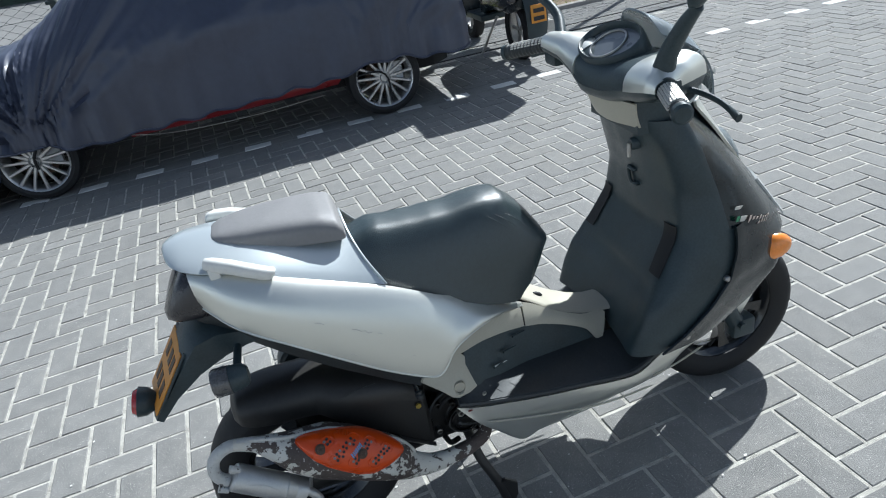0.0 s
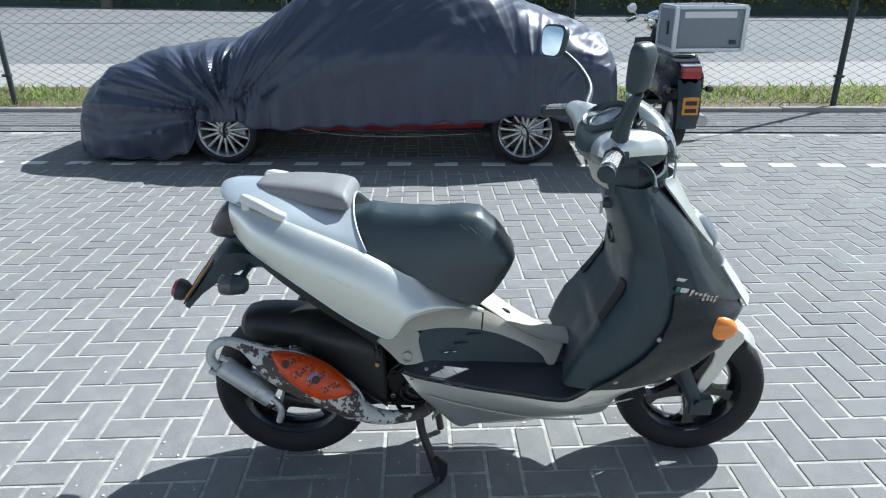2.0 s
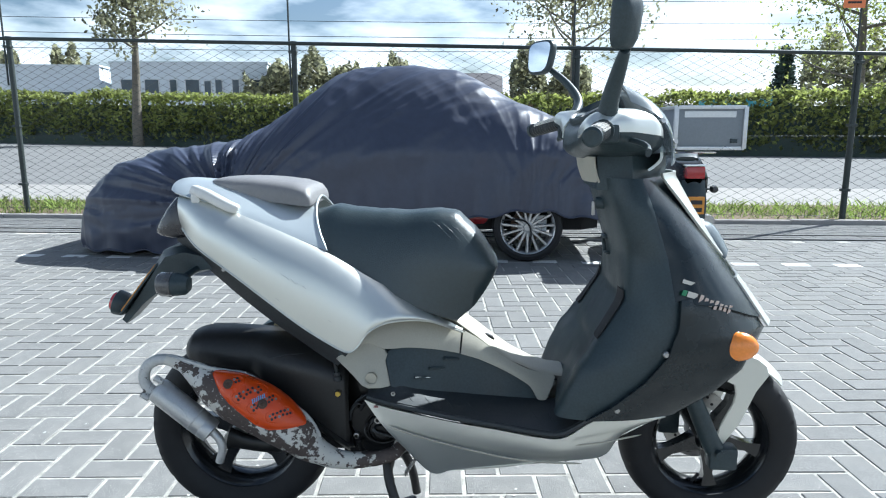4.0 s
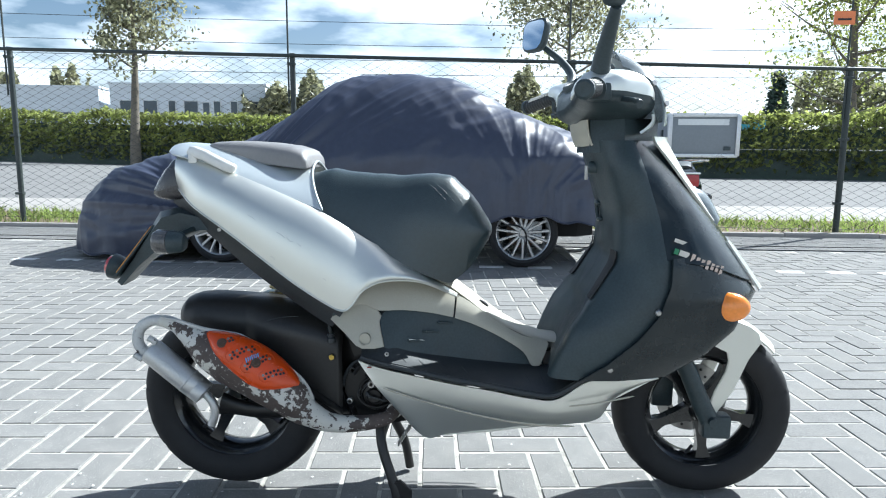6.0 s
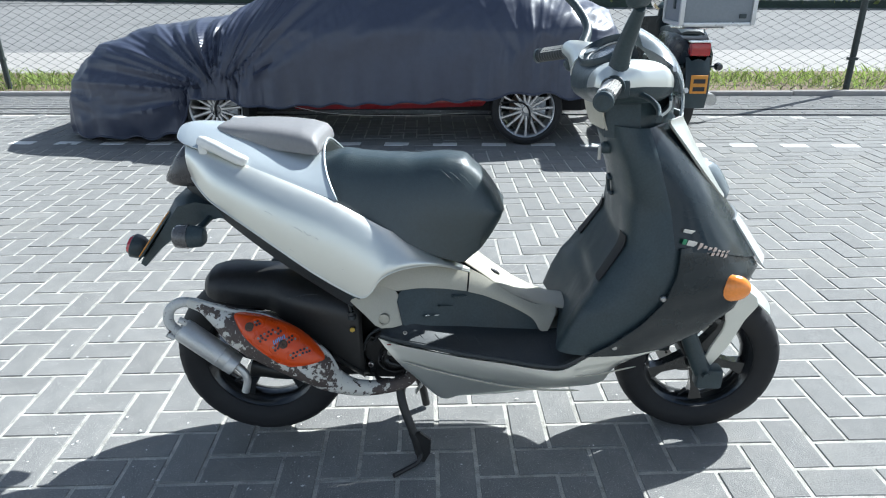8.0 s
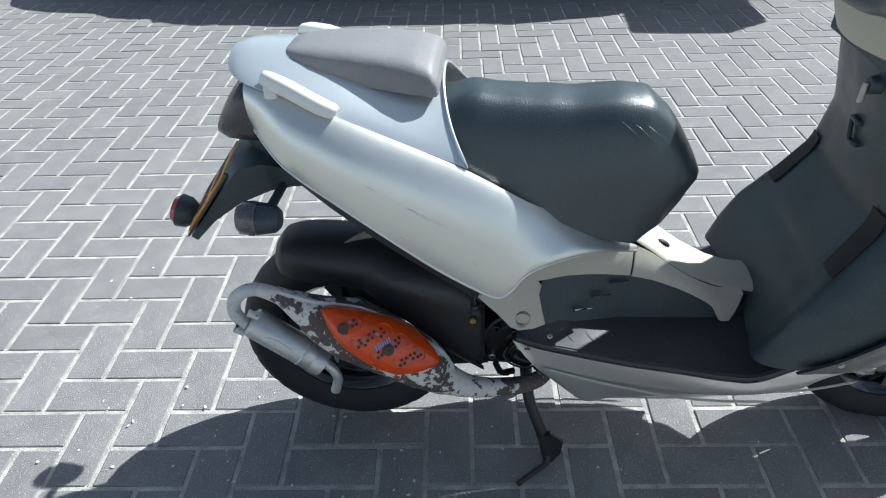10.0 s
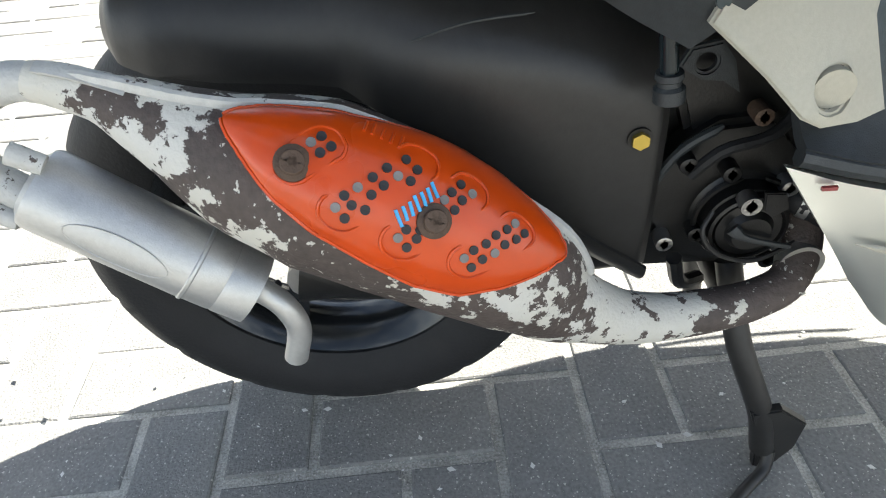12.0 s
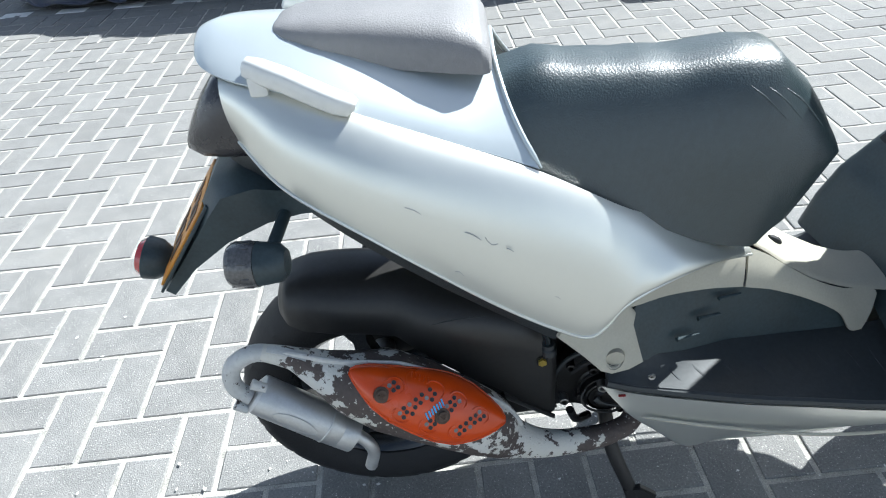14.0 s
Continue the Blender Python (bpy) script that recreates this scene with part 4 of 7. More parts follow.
def car_wheel(x, side):
    y0 = CAR_Y + side * 0.84
    c = (x, y0, 0.275)
    s = side
    w = part("wheel", lathe([(0.21, s * 0.0), (0.235, s * 0.012), (0.262, s * 0.004), (0.275, s * -0.03), (0.277, s * -0.15), (0.262, s * -0.18), (0.21, s * -0.18)], c, seg=48, closed=True), M_RUBBER, car)
    bm = lathe([(0.205, s * 0.002), (0.213, s * 0.008), (0.214, s * -0.02), (0.20, s * -0.05), (0.195, s * -0.15), (0.188, s * -0.15), (0.190, s * -0.05), (0.197, s * -0.01)], c, seg=48, closed=True)
    for k in range(15):
        a = 2 * math.pi * k / 15 + 0.1
        d = Vector((math.cos(a), 0, math.sin(a)))
        p0, p1 = Vector(c) + d * 0.045 + Vector((0, s * -0.012, 0)), Vector(c) + d * 0.202 + Vector((0, s * -0.006, 0))
        tube([p0, p0.lerp(p1, 0.5) + Vector((0, s * 0.004, 0)), p1], [0.015, 0.0115, 0.013], bm, seg=6)
    lathe([(0.001, s * -0.002), (0.028, s * -0.002), (0.034, s * -0.010), (0.060, s * -0.016), (0.066, s * -0.03), (0.03, s * -0.05), (0.001, s * -0.05)], c, bm=bm, seg=24)
    rim = part("rim", bm, M_RIM, w, "silver alloy rim with many thin spokes")
    for k in range(4):
        a = math.pi / 4 + k * math.pi / 2
        p = Vector(c) + Vector((math.cos(a) * 0.05, s * -0.012, math.sin(a) * 0.05))
        rod(p, p + Vector((0, s * 0.006, 0)), 0.008, bm := bmesh.new(), seg=8)
        part("wheel_bolt", bm, M_CARDARK, w)
    part("brake_disc", lathe([(0.03, s * -0.09), (0.13, s * -0.09), (0.13, s * -0.11), (0.03, s * -0.11)], c, seg=32), M_RUST, w)
    part("brake_caliper", block((x + 0.06, y0 - s * 0.12 - 0.03, 0.22), (x + 0.15, y0 - s * 0.07, 0.36), bevel=0.01), M_CARWHITE, w)


for hx in CAR_HUBS:
    for sd in (-1, 1):
        car_wheel(hx, sd)
bm = tube(spline([(-1.36, 3.40, 0.44), (-1.375, 3.40, 0.37), (-1.42, 3.43, 0.30), (-1.43, 3.45, 0.22)], 10), 0.010, seg=8)
solid("tie_strap", bm, M_CARDARK, "black strap knotted round the front wheel of the covered car", "strap")
bm = tube(spline([(0.80, 3.448, 0.33), (0.95, 3.44, 0.335), (1.02, 3.44, 0.27), (1.02, 3.44, 0.10)], 10), 0.007, seg=8)
solid("tie_strap", bm, M_CARDARK, "black strap hanging across the rear wheel spokes", "strap")


# ---- parked moped with a top box ----
MX, MY = 2.34, 4.10
moped = thing("moped", (MX, MY + 0.5, 0), "dark parked moped with a grey top box seen from behind", "moped")


def moped_parts():
    for y, nm in ((MY, "rear_wheel"), (MY + 1.28, "front_wheel")):
        w = part(nm, lathe([(0.165, -0.045), (0.20, -0.06), (0.24, -0.045), (0.25, 0), (0.24, 0.045), (0.20, 0.06), (0.165, 0.045)], (MX, y, 0.25), axis="x", seg=40, closed=True), M_RUBBER, moped)
        bm = lathe([(0.15, -0.03), (0.17, -0.035), (0.17, 0.035), (0.15, 0.03)], (MX, y, 0.25), axis="x", seg=40, closed=True)
        for k in range(5):
            a = k * 2 * math.pi / 5
            rod((MX, y, 0.25), (MX, y + 0.16 * math.cos(a), 0.25 + 0.16 * math.sin(a)), 0.016, bm, seg=8)
        part("rim", bm, M_STEEL, w)
    rows = []
    for y, zt, zb, w in ((MY - 0.33, 0.66, 0.60, 0.05), (MY - 0.26, 0.74, 0.46, 0.13), (MY - 0.05, 0.79, 0.40, 0.17), (MY + 0.3, 0.79, 0.40, 0.17), (MY + 0.55, 0.74, 0.36, 0.15), (MY + 0.62, 0.45, 0.30, 0.12)):
        rows.append([Vector((MX + s * w, y, z)) for s, z in ((-0.6, zb), (-1, zb + 0.06), (-1.0, zt - 0.10), (-0.7, zt), (0.7, zt), (1.0, zt - 0.10), (1, zb + 0.06), (0.6, zb))])
    part("body", loft(rows), M_BLACKGLOSS, moped)
    rows = []
    for y, zt, w in ((MY - 0.1, 0.80, 0.10), (MY, 0.84, 0.13), (MY + 0.3, 0.83, 0.13), (MY + 0.55, 0.80, 0.10), (MY + 0.6, 0.77, 0.06)):
        rows.append([Vector((MX + s * w, y, z)) for s, z in ((-1, zt - 0.05), (-0.9, zt - 0.012), (-0.5, zt), (0.5, zt), (0.9, zt - 0.012), (1, zt - 0.05))])
    part("seat", loft(rows), M_SEAT, moped)
    part("rear_mudguard", patch([(MX - 0.09, MY - 0.30, 0.62), (MX - 0.09, MY - 0.38, 0.42), (MX - 0.08, MY - 0.36, 0.24)], [(MX + 0.09, MY - 0.30, 0.62), (MX + 0.09, MY - 0.38, 0.42), (MX + 0.08, MY - 0.36, 0.24)], 12, 6, (0, -0.02, 0), thick=0.006), M_BLACK, moped)
    lamp = part("tail_lamp", block((MX - 0.075, MY - 0.37, 0.635), (MX + 0.075, MY - 0.27, 0.735), bevel=0.018), M_RED, moped, "red tail lamp")
    part("lamp_trim", block((MX - 0.085, MY - 0.36, 0.735), (MX + 0.085, MY - 0.25, 0.75), bevel=0.005), M_CHROME, lamp)
    pl = part("number_plate", block((MX - 0.065, MY - 0.425, 0.36), (MX + 0.065, MY - 0.415, 0.50), bevel=0.006), M_PLATE, moped, "orange plate with dark bars")
    for dz in (0.455, 0.395):
        part("plate_bar", block((MX - 0.045, MY - 0.43, dz - 0.016), (MX + 0.045, MY - 0.426, dz + 0.016)), M_INK_AND_SHADE, pl)
    for s in (-1, 1):
        ind = part("indicator", lathe([(0.001, -0.045), (0.022, -0.04), (0.032, -0.01), (0.030, 0.02), (0.001, 0.03)], (MX + s * 0.17, MY - 0.30, 0.55), axis="y", seg=16), M_SMOKE, moped)
        part("stalk", rod((MX + s * 0.08, MY - 0.28, 0.55), (MX + s * 0.15, MY - 0.30, 0.55), 0.008), M_BLACK, ind)
    part("exhaust", tube(spline([(MX + 0.13, MY - 0.36, 0.30), (MX + 0.14, MY - 0.1, 0.29), (MX + 0.13, MY + 0.25, 0.24)], 8), 0.045, seg=14), M_STEEL, moped)
    part("rack", tube(spline([(MX - 0.12, MY + 0.1, 0.82), (MX - 0.12, MY - 0.42, 0.85), (MX + 0.12, MY - 0.42, 0.85), (MX + 0.12, MY + 0.1, 0.82)], 24), 0.009, seg=8), M_CHROME, moped)
    part("leg_shield", patch([(MX - 0.20, MY + 0.86, 0.86), (MX - 0.21, MY + 0.90, 0.6), (MX - 0.18, MY + 0.92, 0.3)], [(MX + 0.20, MY + 0.86, 0.86), (MX + 0.21, MY + 0.90, 0.6), (MX + 0.18, MY + 0.92, 0.3)], 10, 8, (0, 0.08, 0), thick=0.01), M_BLACKGLOSS, moped)
    part("floorboard", block((MX - 0.17, MY + 0.5, 0.28), (MX + 0.17, MY + 0.95, 0.33), bevel=0.01), M_BLACK, moped)
    part("handlebar", tube(spline([(MX - 0.33, MY + 0.72, 1.02), (MX - 0.16, MY + 0.84, 1.06), (MX, MY + 0.88, 1.03), (MX + 0.16, MY + 0.84, 1.06), (MX + 0.33, MY + 0.72, 1.02)], 20), 0.012, seg=8), M_CHROME, moped)
    part("steering_head", rod((MX, MY + 0.88, 1.03), (MX, MY + 1.24, 0.28), 0.03), M_BLACK, moped)
    part("headlamp", lathe([(0.02, -0.08), (0.08, -0.06), (0.10, 0.02), (0.09, 0.08), (0.01, 0.10)], (MX, MY + 0.95, 1.00), axis="y", seg=20), M_CHROME, moped)
    for s in (-1, 1):
        part("grip", rod((MX + s * 0.33, MY + 0.72, 1.02), (MX + s * 0.24, MY + 0.785, 1.045), 0.018), M_BLACK, moped)
        mir = part("mirror", lathe([(0.001, -0.02), (0.04, -0.018), (0.045, 0.0), (0.03, 0.015), (0.001, 0.02)], (MX + s * 0.27, MY + 0.80, 1.13), axis="y", seg=18), M_CHROME, moped)
        part("mirror_stalk", rod((MX + s * 0.2, MY + 0.82, 1.05), (MX + s * 0.27, MY + 0.80, 1.12), 0.006), M_CHROME, mir)
        part("fork", rod((MX + s * 0.06, MY + 1.16, 0.55), (MX + s * 0.06, MY + 1.28, 0.25), 0.022), M_STEEL, moped)
    part("side_stand", rod((MX - 0.05, MY + 0.4, 0.32), (MX - 0.20, MY + 0.5, 0.0), 0.012), M_STEEL, moped)
    # aluminium-edged top box
    x0, x1, y0, y1, z0, z1 = 2.10, 2.61, 3.52, 3.98, 0.885, 1.19
    bx = part("top_box", block((x0, y0, z0), (x1, y1, z1), bevel=0.006), M_BOXGREY, moped, "grey top box with aluminium edging")
    for xa in (x0, x1):
        for ya in (y0, y1):
            part("corner_trim", block((xa - 0.016, ya - 0.016, z0 - 0.003), (xa + 0.016, ya + 0.016, z1 + 0.003), bevel=0.004), M_ALUTRIM, bx)
    for za in (z0, z1):
        for ya in (y0, y1):
            part("edge_trim", block((x0 + 0.017, ya - 0.014, za - 0.014), (x1 - 0.017, ya + 0.014, za + 0.014), bevel=0.004), M_ALUTRIM, bx)
        for xa in (x0, x1):
            part("edge_trim", block((xa - 0.014, y0 + 0.017, za - 0.014), (xa + 0.014, y1 - 0.017, za + 0.014), bevel=0.004), M_ALUTRIM, bx)
    part("label_strip", block((x0 + 0.06, y0 - 0.004, z1 - 0.075), (x1 - 0.07, y0 + 0.002, z1 - 0.03)), M_ALUTRIM, bx, "pale blank label strip")
    part("latch", block((x0 - 0.012, y0 + 0.18, z0 + 0.10), (x0 + 0.004, y0 + 0.23, z0 + 0.20), bevel=0.004), M_BLACK, bx)
    part("bumper", block((x1 - 0.10, y0 - 0.01, z0 + 0.04), (x1 - 0.05, y0 + 0.002, z0 + 0.07), bevel=0.003), M_BLACK, bx)


moped_parts()


# ---- the scooter ----
scooter = thing("motor_scooter", (0.63, 0, 0), "silver and black sports scooter standing on its centre stand", "scooter")
REAR, FRONT = Vector((0.040, -0.062, 0.266)), Vector((1.262, 0.022, 0.229))


def mid_y(x):
    """Where the long middle plane of the scooter lies."""
    return -0.058 + 0.035 * x


def view_fitted(p):
    """The scooter stands slightly turned: slides a point of the plain body along the sight line from near (0.685, -1.7,
    0.914), so that it fits that camera view.
    """
    mid = float(np.interp(p.x, [-0.2, 0.0, 0.25, 0.58, 0.80, 0.95, 1.10, 1.35], [-0.118, -0.105, -0.089, -0.070, -0.032, -0.025, -0.018, -0.010]))
    flank = float(np.interp(p.x, [-0.2, 0.0, 0.15, 0.60, 0.80, 0.95, 1.20, 1.40], [0.19, 0.21, 0.225, 0.225, 0.245, 0.255, 0.22, 0.20]))
    k = min(abs(p.y) / flank, 1.0)
    view_scale = 1.0 + mid / 1.7 * (1 - k)
    return Vector((0.685 + (p.x - 0.685) * view_scale, mid + p.y * (flank + mid) / flank, 0.914 + (p.z - 0.914) * view_scale))


def moved(x, y, z):
    return lambda p: p + Vector((x, y, z))


def wheel(name, c, spokes, phase, half, size):
    def sized(bm):
        for v in bm.verts:
            v.co.x, v.co.z = c.x + (v.co.x - c.x) * size, c.z + (v.co.z - c.z) * size
        return bm
    prof = [(0.160, -half * 0.72), (0.175, -half * 0.9), (0.205, -half), (0.226, -half * 0.86), (0.238, -half * 0.55), (0.243, -half * 0.2), (0.243, half * 0.2),
            (0.238, half * 0.55), (0.226, half * 0.86), (0.205, half), (0.175, half * 0.9), (0.160, half * 0.72)]
    seg, rings = 160, []
    for i, (r, a) in enumerate(prof):
        ring = []
        for k in range(seg):
            t = 2 * math.pi * k / seg
            cut = 0.0022 if 3 <= i <= 8 and (k + (abs(i - 5.5) - 0.5) * 2) % 10 < 1 else 0.0
            ring.append(c + Vector(((r - cut) * math.cos(t), a, (r - cut) * math.sin(t))))
        rings.append(ring)
    rings.append(rings[0])
    bm = loft(rings, caps=False)
    bmesh.ops.remove_doubles(bm, verts=bm.verts, dist=1e-6)
    tyre = part(name, sized(bm), M_RUBBER, scooter, "black tyre with a grooved tread")
    h = half * 0.7
    bm = lathe([(0.163, -h), (0.170, -h - 0.004), (0.170, -h + 0.006), (0.150, -h + 0.02), (0.144, 0), (0.150, h - 0.02), (0.170, h - 0.006), (0.170, h + 0.004), (0.163, h), (0.142, h - 0.02), (0.136, 0), (0.142, -h + 0.02)], c, seg=64, closed=True)
    part("rim", sized(bm), M_RIMBLACK, tyre, "glossy black painted rim")
    bm = lathe([(0.001, -0.045), (0.030, -0.045), (0.036, -0.03), (0.036, 0.03), (0.030, 0.045), (0.001, 0.045)], c, seg=28)
    for k in range(spokes):
        a = phase + k * 2 * math.pi / spokes
        d, e = Vector((math.cos(a), 0, math.sin(a))), Vector((-math.sin(a), 0, math.cos(a)))
        rows = []
        for r, w, t in ((0.025, 0.024, 0.026), (0.07, 0.016, 0.02), (0.11, 0.012, 0.018), (0.148, 0.022, 0.024)):
            p = c + d * r
            rows.append([p - e * w + Vector((0, -t, 0)), p + e * w + Vector((0, -t, 0)), p + e * w * 0.7 + Vector((0, t, 0)), p - e * w * 0.7 + Vector((0, t, 0))])
        loft(rows, bm)
    part("spokes", sized(bm), M_RIMBLACK, tyre, "thin black cast spokes")
    a = phase - 0.35
    p = c + Vector((math.cos(a) * 0.145, -0.01, math.sin(a) * 0.145))
    part("valve", rod(p, p + Vector((math.cos(a) * -0.038 + 0.012, -0.006, math.sin(a) * -0.036)), 0.0045, seg=8), M_RUBBER, tyre)
    return tyre


front = wheel("front_tyre", FRONT, 5, radians(-85), 0.058, 0.942)
rear = wheel("rear_tyre", REAR, 5, radians(-115), 0.066, 0.99)


STANCE = view_fitted


# -- seat, pillion pad and tail --
def ring_seat(x, w, zt, zb, n=13, top=0.60, e=0.42):
    pts = []
    for i in range(n):
        a = math.pi * i / (n - 1)
        c, s = math.cos(a), math.sin(a)
        k = abs(s) ** 0.62
        under = 0.42 * min(max((x - 0.46) / 0.16, 0), 1) * (1 - min(k / 0.55, 1)) if e > 0.4 else 0
        pts.append(Vector((x, -w * math.copysign(abs(c) ** e, c) * (1 - (1 - top) * k) * (1 - under), zb + (zt - zb) * k)))
    return pts


def seat():
    xs = [0.205, 0.213, 0.233, 0.30, 0.39, 0.47, 0.55, 0.600, 0.642, 0.672, 0.692, 0.700]
    cols = ([0.06, 0.115, 0.145, 0.165, 0.176, 0.182, 0.188, 0.184, 0.170, 0.150, 0.125, 0.09],
            [0.806, 0.824, 0.842, 0.851, 0.840, 0.836, 0.842, 0.836, 0.795, 0.755, 0.724, 0.708],
            [0.790, 0.776, 0.764, 0.733, 0.683, 0.640, 0.598, 0.576, 0.608, 0.650, 0.682, 0.698])
    rows = []
    for i in range(46):
        s = i / 45 * (len(xs) - 1)
        x = float(np.interp(s, range(len(xs)), xs))
        w, zt, zb = table(xs, cols, x)
        crown = 0.004 * noise.noise((x * 22, 0.0, 4.0))
        rows.append(ring_seat(x, w, zt + crown, zb, n=25))
    s = part("seat", loft(rows), M_SEAT, scooter, "black grained leatherette rider's seat", sharp=60)
    # creases pressed into the front shoulder
    for k in range(3):
        x = 0.545 + k * 0.022
        part("crease", tube(spline([(x, -0.128, 0.8225 - k * 0.004), (x + 0.02, -0.142, 0.808 - k * 0.004), (x + 0.045, -0.150, 0.784 - k * 0.006)], 8), [0.0003, 0.0009, 0.0012, 0.0012, 0.001, 0.0008, 0.0006, 0.0003], seg=6), M_SEAT, s)


seat()
# -- tail and flanks, in place --
STANCE = None
PAD_X = [-0.004, 0.004, 0.020, 0.060, 0.110, 0.160, 0.215, 0.245, 0.255, 0.258]
rows = []
for i in range(34):
    x = float(np.interp(i / 33 * 9, range(10), PAD_X))
    w, zt, zb = table(PAD_X, ([0.020, 0.042, 0.056, 0.071, 0.080, 0.087, 0.094, 0.097, 0.094, 0.086], [0.908, 0.913, 0.917, 0.920, 0.920, 0.917, 0.910, 0.900, 0.886, 0.874],
                              [0.902, 0.898, 0.892, 0.880, 0.872, 0.864, 0.858, 0.855, 0.855, 0.858]), x)
    ring = []
    for k in range(25):
        a = math.pi * k / 24
        c, q = math.cos(a), math.sin(a)
        ring.append(Vector((x, mid_y(x) - w * math.copysign(abs(c) ** 0.45, c), zb + (zt - zb) * q ** 0.55)))
    rows.append(ring)
part("pillion_pad", loft(rows), M_PAD, scooter, "smooth grey pillion pad with a piped edge", sharp=60)

EDGE = [(-0.096, 0.012, 0.899), (-0.090, 0.055, 0.894), (-0.066, 0.094, 0.888), (-0.025, 0.118, 0.880), (0.030, 0.132, 0.869), (0.090, 0.143, 0.849), (0.187, 0.152, 0.810), (0.250, 0.155, 0.784), (0.306, 0.157, 0.760)]
RIDGE = [(-0.100, 0, 0.903), (-0.092, 0, 0.911), (-0.066, 0, 0.916), (-0.02, 0, 0.914), (0.035, 0, 0.908), (0.095, 0, 0.898), (0.165, 0, 0.883), (0.215, 0, 0.874), (0.258, 0, 0.870)]
eu, ru = spline(EDGE, 44), spline(RIDGE, 44)
rows = []
for e, r in zip(eu, ru):
    row = []
    for j in range(-14, 15):
        v = 1 - abs(j) / 14
        y = e.y * (1 - v ** 1.15)
        z = e.z + (r.z - e.z) * (1 - (1 - v) ** 1.7)
        x = e.x + (r.x - e.x) * (1 - (1 - v) ** 2.6)
        row.append(Vector((x, mid_y(x) + (math.copysign(y, j) if j else 0), z)))
    rows.append(row)
tail = part("tail_cover", sheet(rows, 0.004), M_SILVER_BLUE, scooter, "pale bluish silver tail cover", sharp=60)
part("seat_rim", tube([p + Vector((0.002, 0, 0.001)) for p in rows[-1]], [0.001] + [0.0032] * 27 + [0.001], seg=10), M_SILVER_BLUE, tail, "raised silver rim behind the seat", sharp=60)

# upper and lower edge of the flank shell; the lower one turns up round the open front end
SHELL_UP = [(-0.055, -0.150, 0.882), (0.030, -0.187, 0.870), (0.120, -0.202, 0.838), (0.210, -0.205, 0.801), (0.300, -0.205, 0.761), (0.365, -0.203, 0.723), (0.405, -0.198, 0.697), (0.435, -0.190, 0.679), (0.465, -0.179, 0.660), (0.505, -0.164, 0.632), (0.560, -0.147, 0.595), (0.616, -0.112, 0.553)]
SHELL_LO = [(-0.050, -0.165, 0.806), (0.012, -0.226, 0.768), (0.100, -0.250, 0.713), (0.176, -0.257, 0.657), (0.253, -0.259, 0.599), (0.320, -0.259, 0.556), (0.362, -0.259, 0.537), (0.386, -0.258, 0.553), (0.408, -0.254, 0.584), (0.455, -0.240, 0.604), (0.535, -0.190, 0.594), (0.616, -0.120, 0.546)]


def evened(points, passes):
    """The points of a curve with their small kinks smoothed away."""
    for _ in range(passes):
        points = [points[0]] + [(a + b * 2 + c) / 4 for a, b, c in zip(points, points[1:], points[2:])] + [points[-1]]
    return points


def flank_depth(x, z):
    """How far out the faded panel under the flank shell lies."""
    zm = np.interp(x, [0.33, 0.45, 0.61, 0.81], [0.50, 0.47, 0.49, 0.40])
    return -(np.interp(x, [0.30, 0.41, 0.45, 0.61, 0.74, 0.85], [0.238, 0.226, 0.210, 0.135, 0.108, 0.088]) - 0.5 * max(z - zm, -0.03))


